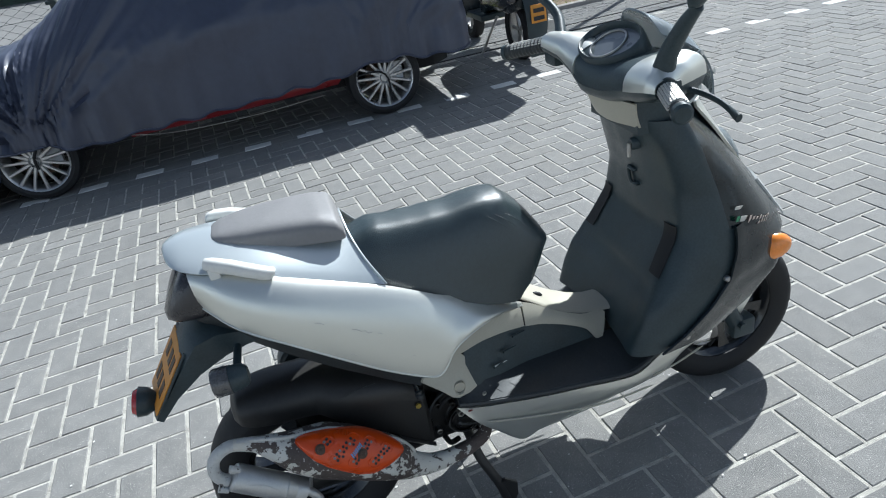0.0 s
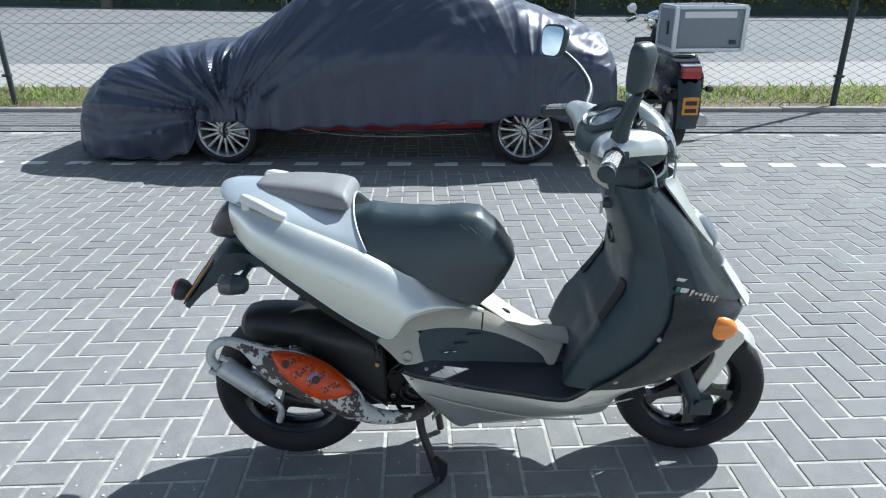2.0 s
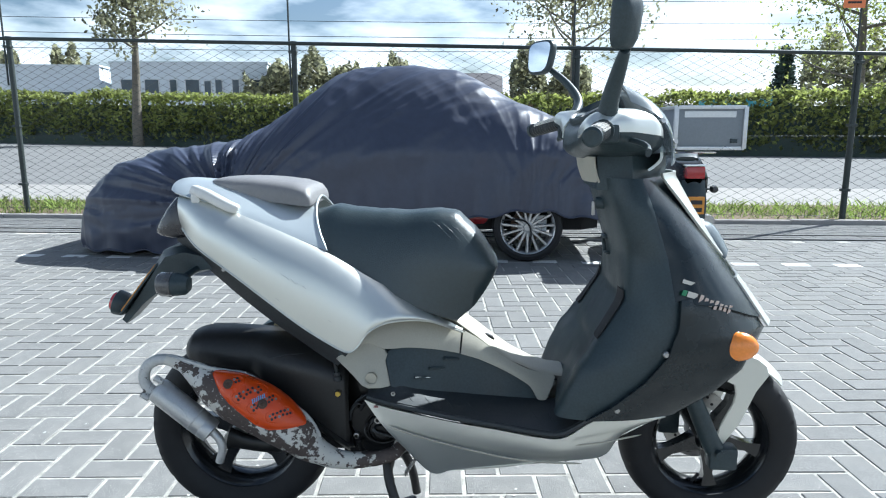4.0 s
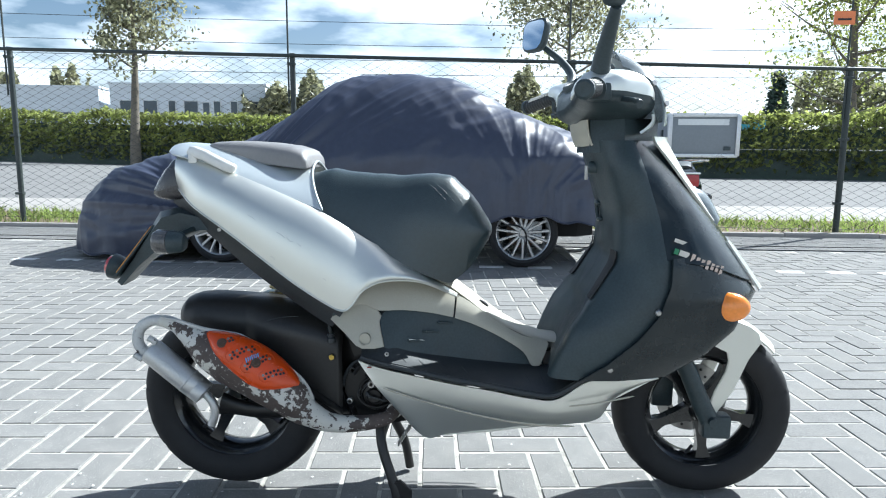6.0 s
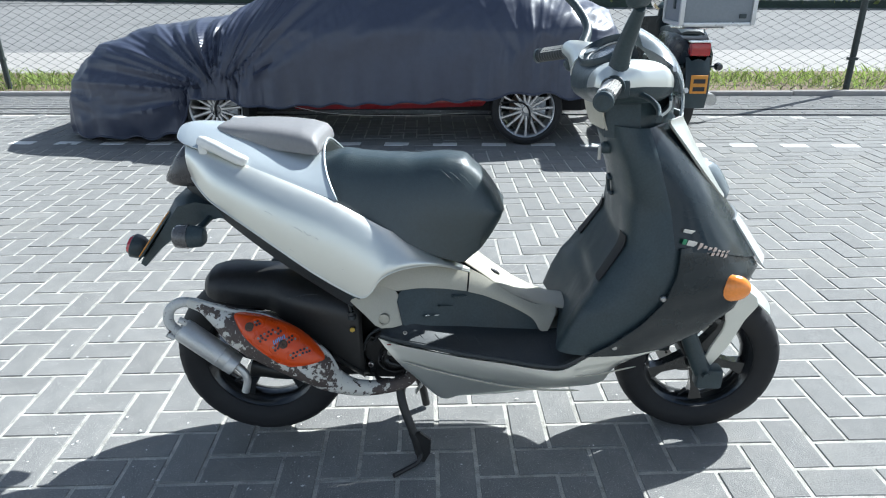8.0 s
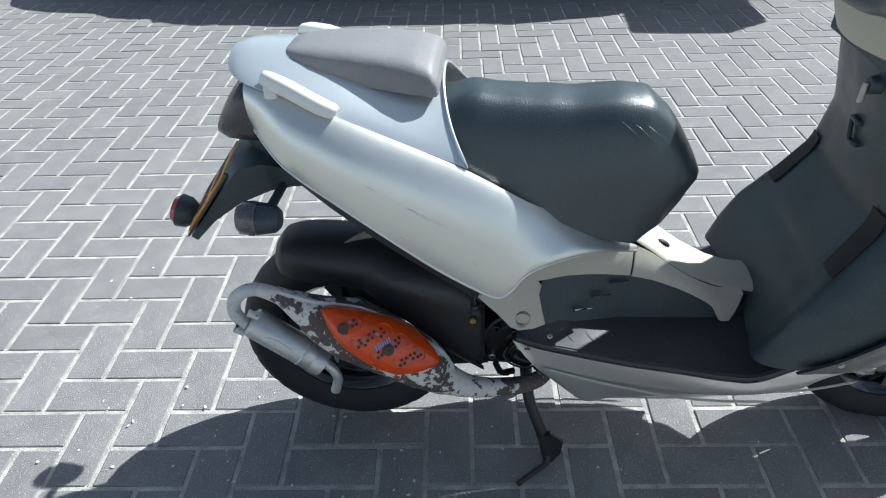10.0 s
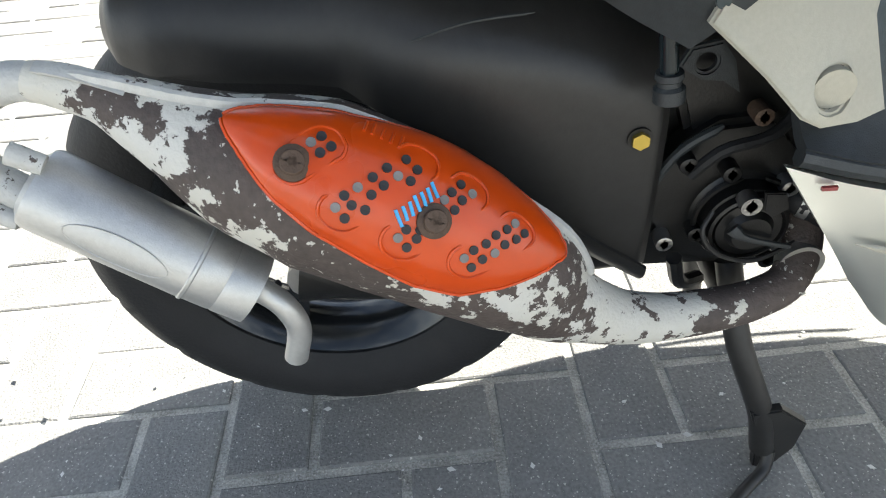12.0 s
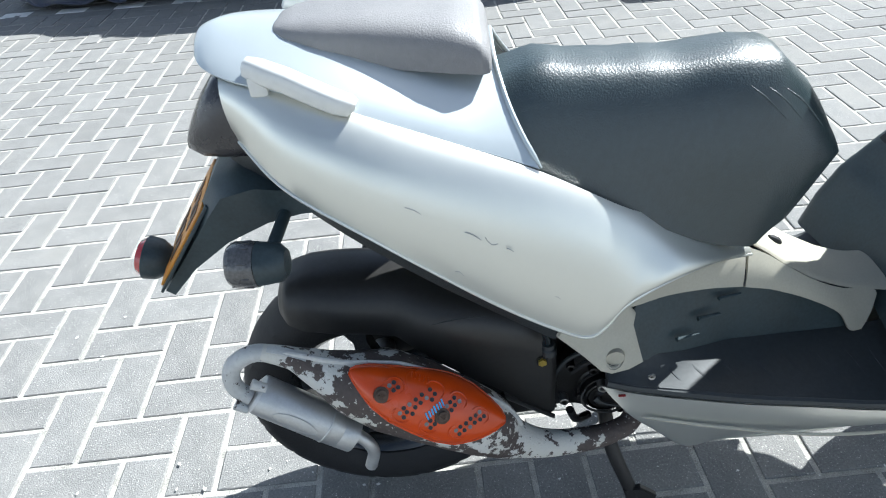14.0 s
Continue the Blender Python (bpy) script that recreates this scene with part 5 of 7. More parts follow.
def side(s):
    """Body panels of one flank; s = -1 is the flank with the exhaust, s = 1 its mirror image."""
    def f(pts):
        return [(x, y if s < 0 else 2 * mid_y(x) - y, z) for x, y, z in pts]

    def dep(x, z):
        y = flank_depth(x, z)
        return y if s < 0 else 2 * mid_y(x) - y
    ups, los = evened(spline(SHELL_UP, 90), 10), evened(spline(SHELL_LO, 90), 3)
    rows = []
    for j in range(26):
        th = math.pi / 2 * j / 25
        row = []
        for i, (a, b) in enumerate(zip(ups, los)):
            k = 1 - math.cos(th)
            k = 0.62 * k + 0.38 * j / 25
            swell = 0.010 * math.sin(2 * th) * (1 - i / 89) ** 0.5
            p = Vector((a.x + (b.x - a.x) * k, a.y + (b.y - a.y) * math.sin(th) - swell, a.z + (b.z - a.z) * k))
            row.append(p)
        rows.append([Vector(q) for q in f([tuple(p) for p in row])])
    shell = part("side_panel", sheet(rows, 0.004), M_SILVER, scooter, "scratched silver side panel with an open front end", sharp=60)
    part("panel_edge", tube([Vector(q) for q in f([tuple(p) for p in los])], 0.0024, seg=8), M_SILVER, shell)
    if s < 0:
        for x, y, z, l, h in ((0.215, -0.2575, 0.715, 0.018, 0.004), (0.238, -0.257, 0.705, 0.014, -0.004), (0.30, -0.2585, 0.640, 0.012, 0.003), (0.09, -0.2445, 0.765, 0.010, 0.002), (0.345, -0.2595, 0.585, 0.016, -0.003), (0.20, -0.2595, 0.66, 0.010, 0.004), (0.262, -0.2595, 0.690, 0.008, 0.002), (0.150, -0.2545, 0.752, 0.022, 0.005), (0.168, -0.2560, 0.728, 0.007, 0.001), (0.318, -0.2600, 0.612, 0.009, 0.003)):
            part("scuff", tube(spline([(x, y, z), (x + l * 0.5, y - 0.0004, z - l * 0.45 + h), (x + l, y, z - l * 0.7)], 5), 0.0006, seg=5), M_ALU, shell, "grey scuff in the paint")
    # black strip under the panel
    part("under_strip", patch(f([(-0.062, -0.148, 0.806), (0.015, -0.196, 0.768), (0.10, -0.215, 0.712), (0.176, -0.222, 0.656), (0.253, -0.226, 0.598), (0.330, -0.230, 0.555), (0.372, -0.232, 0.545)]),
                              f([(-0.070, -0.150, 0.772), (0.045, -0.184, 0.685), (0.105, -0.190, 0.636), (0.166, -0.195, 0.590), (0.228, -0.198, 0.547), (0.286, -0.202, 0.508), (0.326, -0.208, 0.486)]), 34, 7, (0, s * 0.004, 0), 1, 0.004), M_BLACKDUST, scooter, "dusty black strip below the side panel")
    for x, y, z in ((0.063, -0.206, 0.713), (0.335, -0.222, 0.520)):
        (q,) = f([(x, y, z)])
        part("strip_screw", lathe([(0.0018, s * 0.002), (0.0042, s * 0.002), (0.0042, s * -0.003), (0.0018, s * -0.003)], q, seg=14), M_STEEL if x < 0.2 else M_BLACK, scooter)
    # faded panel under the shell and along the tunnel
    low = [(0.327, 0.510), (0.345, 0.532), (0.385, 0.545), (0.425, 0.535), (0.441, 0.511), (0.437, 0.498), (0.444, 0.470), (0.451, 0.444), (0.430, 0.442), (0.403, 0.444), (0.388, 0.452), (0.363, 0.478)]
    pan = part("tunnel_panel", plate(low, dep, 0.006, 0.002, holes=((0.408, 0.466, 0.0125),)), M_BEIGE, scooter, "faded beige-silver bracket panel with a bolt hole", sharp=25)
    for name, upper, lower in (("panel_strip", ((0.345, 0.550), (0.385, 0.590), (0.437, 0.606), (0.500, 0.596), (0.560, 0.576), (0.613, 0.550)), ((0.350, 0.530), (0.400, 0.540), (0.436, 0.524), (0.490, 0.521), (0.552, 0.511), (0.609, 0.497))),
                               ("panel_front", ((0.618, 0.547), (0.650, 0.528), (0.681, 0.505), (0.734, 0.468), (0.788, 0.440), (0.838, 0.428), (0.848, 0.420)), ((0.613, 0.495), (0.640, 0.485), (0.662, 0.476), (0.722, 0.445), (0.782, 0.406), (0.804, 0.374), (0.824, 0.371)))):
        ua, la = spline([(x, 0, z) for x, z in upper], 26), spline([(x, 0, z) for x, z in lower], 26)
        rows = []
        for k in range(9):
            rows.append([])
            for a, b in zip(ua, la):
                p = a.lerp(b, k / 8)
                rows[-1].append(Vector((p.x, dep(p.x, p.z) + s * (0.0015 + 0.004 * math.sin(math.pi * k / 8)), p.z)))
        part(name, sheet(rows, 0.004), M_BEIGE, pan, "faded beige-silver panel along the tunnel", sharp=50)
    part("seam", tube([(x, dep(x, z) + s * 0.0005, z) for x, z in ((0.620, 0.544), (0.618, 0.530), (0.614, 0.513), (0.611, 0.497))], 0.0017, seg=6), M_INK_AND_SHADE, pan)
    cup = (0.408, dep(0.408, 0.466) - s * 0.001, 0.466)
    part("bolt_cup", lathe([(0.0128, 0.0), (0.0126, s * -0.006), (0.0105, s * -0.018), (0.001, s * -0.0185)], cup, seg=24), M_BEIGE, pan)
    part("bolt", rod((0.408, cup[1] - s * 0.018, 0.466), (0.408, cup[1] - s * 0.012, 0.466), 0.006, seg=8), M_STEEL, pan)
    # three dark rods stand for the shade in the vent slots
    for k in range(3):
        x, z = 0.392 + 0.012 * k, 0.566 + 0.012 * k
        part("vent_slot_shade", tube([(x, dep(x, z) + s * 0.001, z), (x + 0.026, dep(x + 0.026, z - 0.012) + s * 0.001, z - 0.012)], [0.0028, 0.0016], seg=6), M_INK_AND_SHADE, pan)
    # black inset
    ins = [(0.437, 0.498), (0.441, 0.513), (0.456, 0.523), (0.496, 0.522), (0.552, 0.513), (0.610, 0.498), (0.662, 0.478), (0.722, 0.447), (0.782, 0.408), (0.803, 0.384), (0.808, 0.366), (0.75, 0.370), (0.703, 0.376), (0.604, 0.392), (0.512, 0.416), (0.452, 0.440)]
    inset = part("inset_panel", plate(ins, lambda x, z: dep(x, z) - s * 0.010, 0.005, 0.0), M_BLACK, scooter, "black recessed panel")
    for k in range(3):
        x, z = 0.505 + k * 0.034, 0.452 + k * 0.017
        part("groove", tube([(x, dep(x, z) - s * 0.008, z), (x + 0.036, dep(x + 0.036, z - 0.003) - s * 0.008, z - 0.004)], [0.0035, 0.0022], seg=6), M_BLACK, inset)
    # footboard with ribs and an upturned front
    inner = f([(0.398, -0.205, 0.446), (0.452, -0.200, 0.440), (0.512, -0.180, 0.416), (0.604, -0.140, 0.392), (0.703, -0.118, 0.376), (0.80, -0.098, 0.364), (0.86, -0.09, 0.366), (0.93, -0.10, 0.396)])
    outer = f([(0.398, -0.236, 0.422), (0.440, -0.238, 0.411), (0.516, -0.240, 0.395), (0.608, -0.240, 0.376), (0.701, -0.238, 0.361), (0.792, -0.234, 0.344), (0.852, -0.230, 0.342), (0.922, -0.232, 0.386)])
    fb = part("footboard", patch(inner, outer, 36, 9, (0, 0, -0.004), 1, 0.008), M_BLACKDUST, scooter, "black ribbed footboard")
    oa, ia = spline(outer, 40), spline(inner, 40)
    for k in range(9, 34, 3):
        part("rib", tube([ia[k].lerp(oa[k], 0.30) + Vector((0, 0, 0.002)), ia[min(k + 2, 39)].lerp(oa[min(k + 2, 39)], 0.90) + Vector((0, 0, 0.0025))], [0.0030, 0.0024], seg=6), M_BLACKDUST, fb)
    part("footboard_lip", tube(spline(outer, 34), 0.007, seg=8), M_BLACKDUST, fb)
    (q,) = f([(0.460, -0.238, 0.432)])
    part("screw", lathe([(0.0022, s * 0.0015), (0.0050, s * 0.002), (0.0055, s * 0.0), (0.0022, s * -0.002)], q, seg=14, closed=True), M_STEEL, fb)
    # belly panel
    top = f([(0.392, -0.236, 0.414), (0.440, -0.241, 0.400), (0.516, -0.243, 0.384), (0.608, -0.243, 0.366), (0.701, -0.241, 0.351), (0.792, -0.238, 0.334), (0.855, -0.236, 0.333), (0.924, -0.238, 0.378), (0.99, -0.234, 0.380), (1.085, -0.215, 0.384)])
    bot = f([(0.478, -0.218, 0.292), (0.545, -0.200, 0.216), (0.600, -0.195, 0.224), (0.670, -0.195, 0.232), (0.742, -0.196, 0.240), (0.810, -0.196, 0.248), (0.871, -0.196, 0.256), (0.955, -0.192, 0.270), (0.995, -0.195, 0.325), (1.092, -0.185, 0.378)])
    be = part("belly_panel", patch(top, bot, 54, 14, (0, s * 0.012, 0), 1, 0.005), M_SILVER, scooter, "silver belly panel with a moulded line", sharp=50)
    line = f([(0.452, -0.244, 0.352), (0.56, -0.2405, 0.318), (0.70, -0.2365, 0.284), (0.80, -0.2285, 0.268), (0.90, -0.2185, 0.262)])
    part("moulded_line", tube(spline(line, 24), [0.0005] + [0.0026] * 22 + [0.0005], seg=6), M_BEIGE, be)
    part("moulded_line", tube(spline(f([(0.88, -0.2475, 0.322), (0.94, -0.2455, 0.330), (1.03, -0.232, 0.345)]), 14), [0.0005] + [0.0022] * 12 + [0.0005], seg=6), M_BEIGE, be)
    (q,) = f([(0.420, -0.2435, 0.401)])
    part("red_chip", block((q[0] - 0.005, q[1] - 0.0012, q[2] - 0.0014), (q[0] + 0.005, q[1] + 0.0012, q[2] + 0.0014)), M_REDPAINT, be, "red paint showing at a chipped edge")


side(-1)
side(1)
STANCE = view_fitted

# added dark core that blocks the view below the seat, and the tunnel
rows = []
for x, w, zt, zb in ((-0.05, 0.09, 0.86, 0.79), (0.03, 0.13, 0.83, 0.72), (0.15, 0.14, 0.78, 0.64), (0.26, 0.145, 0.72, 0.57), (0.36, 0.12, 0.65, 0.50), (0.45, 0.08, 0.59, 0.46), (0.60, 0.035, 0.52, 0.40), (0.72, 0.03, 0.44, 0.38), (0.84, 0.03, 0.37, 0.36)):
    rows.append([Vector((x, a * w, z)) for a, z in ((-1, zb + 0.02), (-1, zt - 0.02), (-0.7, zt), (0.7, zt), (1, zt - 0.02), (1, zb + 0.02), (0.7, zb), (-0.7, zb))])
part("dark_body_fill", loft(rows), M_BLACK, scooter)
STANCE = None
rows = []
for x, z in ((0.56, 0.590), (0.60, 0.572), (0.65, 0.535), (0.681, 0.510), (0.734, 0.473), (0.788, 0.446), (0.83, 0.433), (0.87, 0.428)):
    w = mid_y(x) - flank_depth(min(x, 0.84), z) + 0.002
    rows.append([Vector((x, mid_y(x) + w * math.sin(a), z - 0.008 + 0.012 * abs(math.cos(a)) ** 0.6)) for a in np.linspace(-1.5, 1.5, 15)])
tunnel = part("tunnel_top", sheet(rows, 0.005), M_BEIGE, scooter, "faded beige-silver tunnel cover", sharp=60)
# tapered rod coloured dark as the shade of a slot
part("cap_slot_shade", tube(spline([(0.672, -0.050, 0.522), (0.694, -0.047, 0.506)], 4), [0.003, 0.006, 0.006, 0.003], seg=8), M_INK_AND_SHADE, tunnel)
STANCE = view_fitted
bm = patch([(0.56, -0.175, 0.208), (0.77, -0.195, 0.243), (0.95, -0.19, 0.300), (1.108, -0.175, 0.378)], [(0.56, 0.175, 0.208), (0.77, 0.195, 0.243), (0.95, 0.19, 0.300), (1.108, 0.175, 0.378)], 20, 8, (0, 0, -0.01), 1, 0.005)
part("belly_floor", bm, M_SILVER, scooter)

# grab handles: flat bars with bevelled edges
STANCE = None
for s in (-1, 1):
    rows = []
    for x, y, z, hh, hw in ((-0.018, -0.170, 0.898, 0.004, 0.004), (-0.015, -0.172, 0.897, 0.010, 0.009), (0.000, -0.180, 0.894, 0.0125, 0.012), (0.030, -0.190, 0.885, 0.0125, 0.013), (0.060, -0.197, 0.871, 0.0125, 0.013), (0.085, -0.202, 0.860, 0.012, 0.013), (0.100, -0.203, 0.855, 0.011, 0.011), (0.106, -0.203, 0.855, 0.006, 0.006)):
        c = Vector((x, y if s < 0 else 2 * mid_y(x) - y, z))
        up = Vector((0.42, 0, 0.90))
        rows.append([c + up * (hh * b) + Vector((0, s * hw * a, 0)) for a, b in ((1, -0.6), (1, 0.5), (0.75, 0.9), (0.3, 1), (-0.3, 1), (-0.75, 0.9), (-1, 0.5), (-1, -0.6), (-0.6, -1), (0.6, -1))])
    h = part("grab_handle", loft(rows), M_HANDLE, scooter, "pale moulded grab handle", sharp=50)
    y = -0.180 if s < 0 else 2 * mid_y(0) + 0.180
    part("handle_foot", block((-0.012, y - 0.010, 0.866), (0.010, y + 0.012, 0.890), bevel=0.005), M_HANDLE, h)
    y = -0.195 if s < 0 else 2 * mid_y(0.1) + 0.195
    part("handle_foot", block((0.082, y - 0.008, 0.842), (0.100, y + 0.010, 0.858), bevel=0.004), M_HANDLE, h)

# tail lamp, mudguard arm, plate, reflector, indicators
rows = []
for z, xr, xf, w in ((0.880, -0.060, -0.02, 0.066), (0.873, -0.074, -0.02, 0.088), (0.848, -0.096, -0.02, 0.096), (0.820, -0.115, -0.02, 0.099), (0.801, -0.126, -0.02, 0.099), (0.791, -0.128, -0.02, 0.098), (0.783, -0.121, -0.02, 0.094), (0.778, -0.104, -0.02, 0.086)):
    rows.append([Vector((xr + (xf - xr) * k, -0.070 + w * v, z)) for v, k in ((-1.02, 1), (-1, 0.5), (-0.93, 0.22), (-0.8, 0.08), (-0.5, 0), (0.5, 0), (0.8, 0.08), (0.93, 0.22), (1, 0.5), (1.02, 1))])
part("tail_lamp", loft(rows), M_SMOKE, scooter, "dark smoked tail lamp", sharp=50)
STANCE = moved(0.0, -0.108, 0.0)
rows = []
for x, z, w, t in ((0.05, 0.722, 0.072, 0.030), (-0.02, 0.732, 0.080, 0.046), (-0.07, 0.720, 0.078, 0.046), (-0.125, 0.677, 0.068, 0.027), (-0.178, 0.621, 0.056, 0.014), (-0.222, 0.570, 0.050, 0.010)):
    d = Vector((0.75, 0, -0.6)).normalized()
    rows.append([Vector((x - 0.15 * a * w * min(max((0.0 - x) / 0.12, 0), 1), a * w, z)) + d * (b * t) for a, b in ((-1, -0.6), (-1, 0.8), (-0.6, 1), (0.6, 1), (1, 0.8), (1, -0.6), (0.6, -1), (-0.6, -1))])
guard = part("rear_mudguard", loft(rows), M_BLACK, scooter, "black plate carrier under the tail")
pm = Matrix.Translation((-0.1735, 0, 0.657)) @ Euler((0, radians(38), radians(8.5))).to_matrix().to_4x4()
pl = part("number_plate", block((-0.003, -0.066, -0.072), (0.001, 0.066, 0.072), bevel=0.002, m=pm), M_PLATE, guard, "worn orange plate with dark bars")
part("plate_frame", block((0.0005, -0.072, -0.079), (0.005, 0.072, 0.079), bevel=0.002, m=pm), M_BLACK, guard)
for a, z in ((-0.050, 0.034), (-0.018, 0.034), (0.022, 0.034), (-0.046, -0.026), (-0.008, -0.026), (0.026, -0.026)):
    part("plate_bar", block((-0.0042, a, z - 0.017), (-0.0032, a + 0.022, z + 0.017), m=pm), M_RUST, guard)
rows = []
c = Vector((-0.243, -0.012, 0.606))
n = Vector((-0.92, 0, 0.28)).normalized()
bm = bmesh.new()
tube([c + n * 0.016, c + n * 0.006], [0.024, 0.030], bm, seg=28)
part("reflector", bm, M_RED, guard, "round red reflector")
part("reflector_cup", tube([c + n * 0.006, c - n * 0.012, c - n * 0.03], [0.032, 0.030, 0.018], seg=28), M_BLACK, guard)
for s in (-1, 1):
    iy = -0.152 if s < 0 else 0.250
    ind = part("rear_indicator", lathe([(0.001, 0.036), (0.016, 0.034), (0.0235, 0.026), (0.0265, 0.004), (0.0268, 0.0), (0.001, 0.0)], (-0.030, iy, 0.690), axis="x", seg=24), M_BLACK, scooter, "dark rear indicator with a smoked lens")
    bm = lathe([(0.001, -0.036), (0.024, -0.034), (0.0285, -0.026), (0.0275, 0.0), (0.001, 0.0)], (-0.0305, iy, 0.690), axis="x", seg=28)
    lens = part("lens", bm, M_SMOKELENS, ind, "ribbed smoked lens")
    for k in range(7):
        a = math.pi * (0.35 + 0.22 * k)
        part("lens_rib", tube([(-0.062, iy + 0.0262 * math.cos(a), 0.690 + 0.0262 * math.sin(a)), (-0.036, iy + 0.0282 * math.cos(a), 0.690 + 0.0282 * math.sin(a))], 0.0012, seg=5), M_SMOKELENS, ind)
    part("stalk", rod((-0.015, iy, 0.702), (-0.008, s * 0.06, 0.712), 0.008, seg=10), M_BLACK, ind)
part("tail_screw", lathe([(0.002, -0.002), (0.0048, -0.002), (0.0048, 0.002), (0.002, 0.002)], (-0.020, -0.095, 0.688), seg=14), M_STEEL, scooter)

STANCE = None
# mudguard over the rear wheel, running into the fan shroud
HUG_X = [-0.092, -0.088, -0.074, -0.045, 0.00, 0.06, 0.095, 0.125, 0.16, 0.20, 0.24, 0.28, 0.31, 0.330, 0.338]
HUG_TOP = [0.494, 0.508, 0.524, 0.533, 0.535, 0.533, 0.531, 0.528, 0.523, 0.517, 0.509, 0.498, 0.488, 0.478, 0.470]
HUG_LOW = [0.482, 0.474, 0.464, 0.456, 0.450, 0.446, 0.442, 0.424, 0.398, 0.368, 0.340, 0.310, 0.284, 0.268, 0.268]
HUG_NEAR = [-0.085, -0.108, -0.126, -0.136, -0.140, -0.141, -0.144, -0.158, -0.164, -0.166, -0.167, -0.168, -0.168, -0.166, -0.158]
rows = []
for i in range(60):
    x = float(np.interp(i / 59 * 14, range(15), HUG_X))
    zt, zb, yn = table(HUG_X, (HUG_TOP, HUG_LOW, HUG_NEAR), x)
    w = -0.060 - yn
    h = min(zt - zb, 0.075)
    half = [(0.97, zb), (1.0, zb + (zt - h - zb) * 0.5), (1.0, zt - h)] + [(math.cos(a) ** 0.8, zt - h + h * math.sin(a) ** 0.9) for a in np.linspace(0.12, math.pi / 2 - 0.05, 12)]
    rows.append([Vector((x, -0.060 - w * f, z)) for f, z in half] + [Vector((x, -0.060 + w * f * 0.9, z)) for f, z in reversed(half)])
hugger = part("hugger", sheet(rows, 0.004), M_BLACKWARM, scooter, "smooth satin black mudguard running into the fan shroud", sharp=42)
part("mould_line", tube(spline([(0.150, -0.1655, 0.484), (0.190, -0.1685, 0.496), (0.235, -0.1685, 0.500)], 12), [0.0004] + [0.0011] * 10 + [0.0004], seg=6), M_BLACKDUST, hugger, "pale scuffed moulding line")
part("shroud_lip", patch([(0.255, -0.168, 0.330), (0.285, -0.169, 0.306), (0.337, -0.168, 0.268)], [(0.262, -0.150, 0.290), (0.295, -0.150, 0.268), (0.337, -0.150, 0.240)], 14, 5, (0, -0.004, 0), 1, 0.003), M_BLACKWARM, hugger)
part("shroud_bolt", tube([(0.315, -0.160, 0.400), (0.315, -0.1700, 0.400)], [0.0095, 0.0095], seg=14), M_ENGINE, scooter)
bm = rod((0.315, -0.166, 0.400), (0.315, -0.174, 0.400), 0.0070, seg=6)
part("yellow_bolt", bm, M_BRASS, scooter, "yellow zinc hexagon bolt")
# crankcase, covers, clamp
bm = lathe([(0.001, -0.040), (0.016, -0.040), (0.020, -0.034), (0.027, -0.033), (0.029, -0.027), (0.035, -0.025), (0.037, -0.012), (0.046, -0.006), (0.052, 0.02), (0.058, 0.05), (0.001, 0.05)], (0.418, -0.130, 0.303), seg=40)
eng = part("crankcase", bm, M_ENGINE, scooter, "oily black engine casing")
part("case_ring", lathe([(0.0285, -0.030), (0.0300, -0.034), (0.0325, -0.033), (0.0330, -0.026)], (0.418, -0.130, 0.303), seg=40, closed=True), M_ENGINE, eng)
part("case_web", plate([(0.337, 0.339), (0.360, 0.373), (0.387, 0.391), (0.430, 0.395), (0.462, 0.360), (0.470, 0.300), (0.458, 0.252), (0.400, 0.246), (0.356, 0.262), (0.338, 0.300)], lambda x, z: -0.138, 0.024, 0.006), M_ENGINE, eng, "cast black casing half")
part("case_rim", tube(spline([(0.337, -0.141, 0.318), (0.340, -0.142, 0.342), (0.358, -0.142, 0.372), (0.387, -0.141, 0.391)], 16), [0.002] + [0.0042] * 14 + [0.002], seg=8), M_BLACKDUST, eng)
for a0, a1, rr in ((100, 215, 0.0405), (20, 75, 0.0410), (225, 320, 0.0400)):
    part("case_rib", tube([(0.418 + rr * math.cos(radians(a)), -0.146, 0.303 + rr * math.sin(radians(a))) for a in np.linspace(a0, a1, 14)], [0.001] + [0.0026] * 12 + [0.001], seg=6), M_ENGINE, eng)
for k, (x, z) in enumerate(((0.380, 0.291), (0.448, 0.335), (0.448, 0.257), (0.354, 0.282), (0.411, 0.403), (0.362, 0.362), (0.398, 0.352))):
    part("case_bolt", tube([(x, -0.136, z), (x, -0.153, z), (x, -0.1535, z), (x, -0.1535, z), (x, -0.147, z)], [0.0075, 0.0075, 0.0066, 0.0038, 0.0034], seg=14), M_STEEL if k in (1, 3) else M_RUST if k == 4 else M_ENGINE, eng)
part("pump_bolt", tube([(0.411, -0.158, 0.333), (0.411, -0.172, 0.333), (0.411, -0.172, 0.333), (0.411, -0.169, 0.333)], [0.0085, 0.0085, 0.0046, 0.0042], seg=14), M_STEEL, eng, "dull steel washer and nut")
part("pump_arm", plate([(0.421, 0.343), (0.438, 0.342), (0.444, 0.326), (0.434, 0.319), (0.424, 0.325)], lambda x, z: -0.168, 0.004, 0.001), M_ENGINE, eng)
part("pump_lever", tube(spline([(0.400, -0.172, 0.312), (0.408, -0.176, 0.306), (0.425, -0.178, 0.301), (0.449, -0.177, 0.294)], 12), [0.006, 0.0062, 0.0056, 0.0044, 0.0034, 0.0030, 0.0030, 0.0028, 0.0028, 0.0026, 0.0026, 0.0022], seg=8, squash=0.7), M_BLACKDUST, eng)
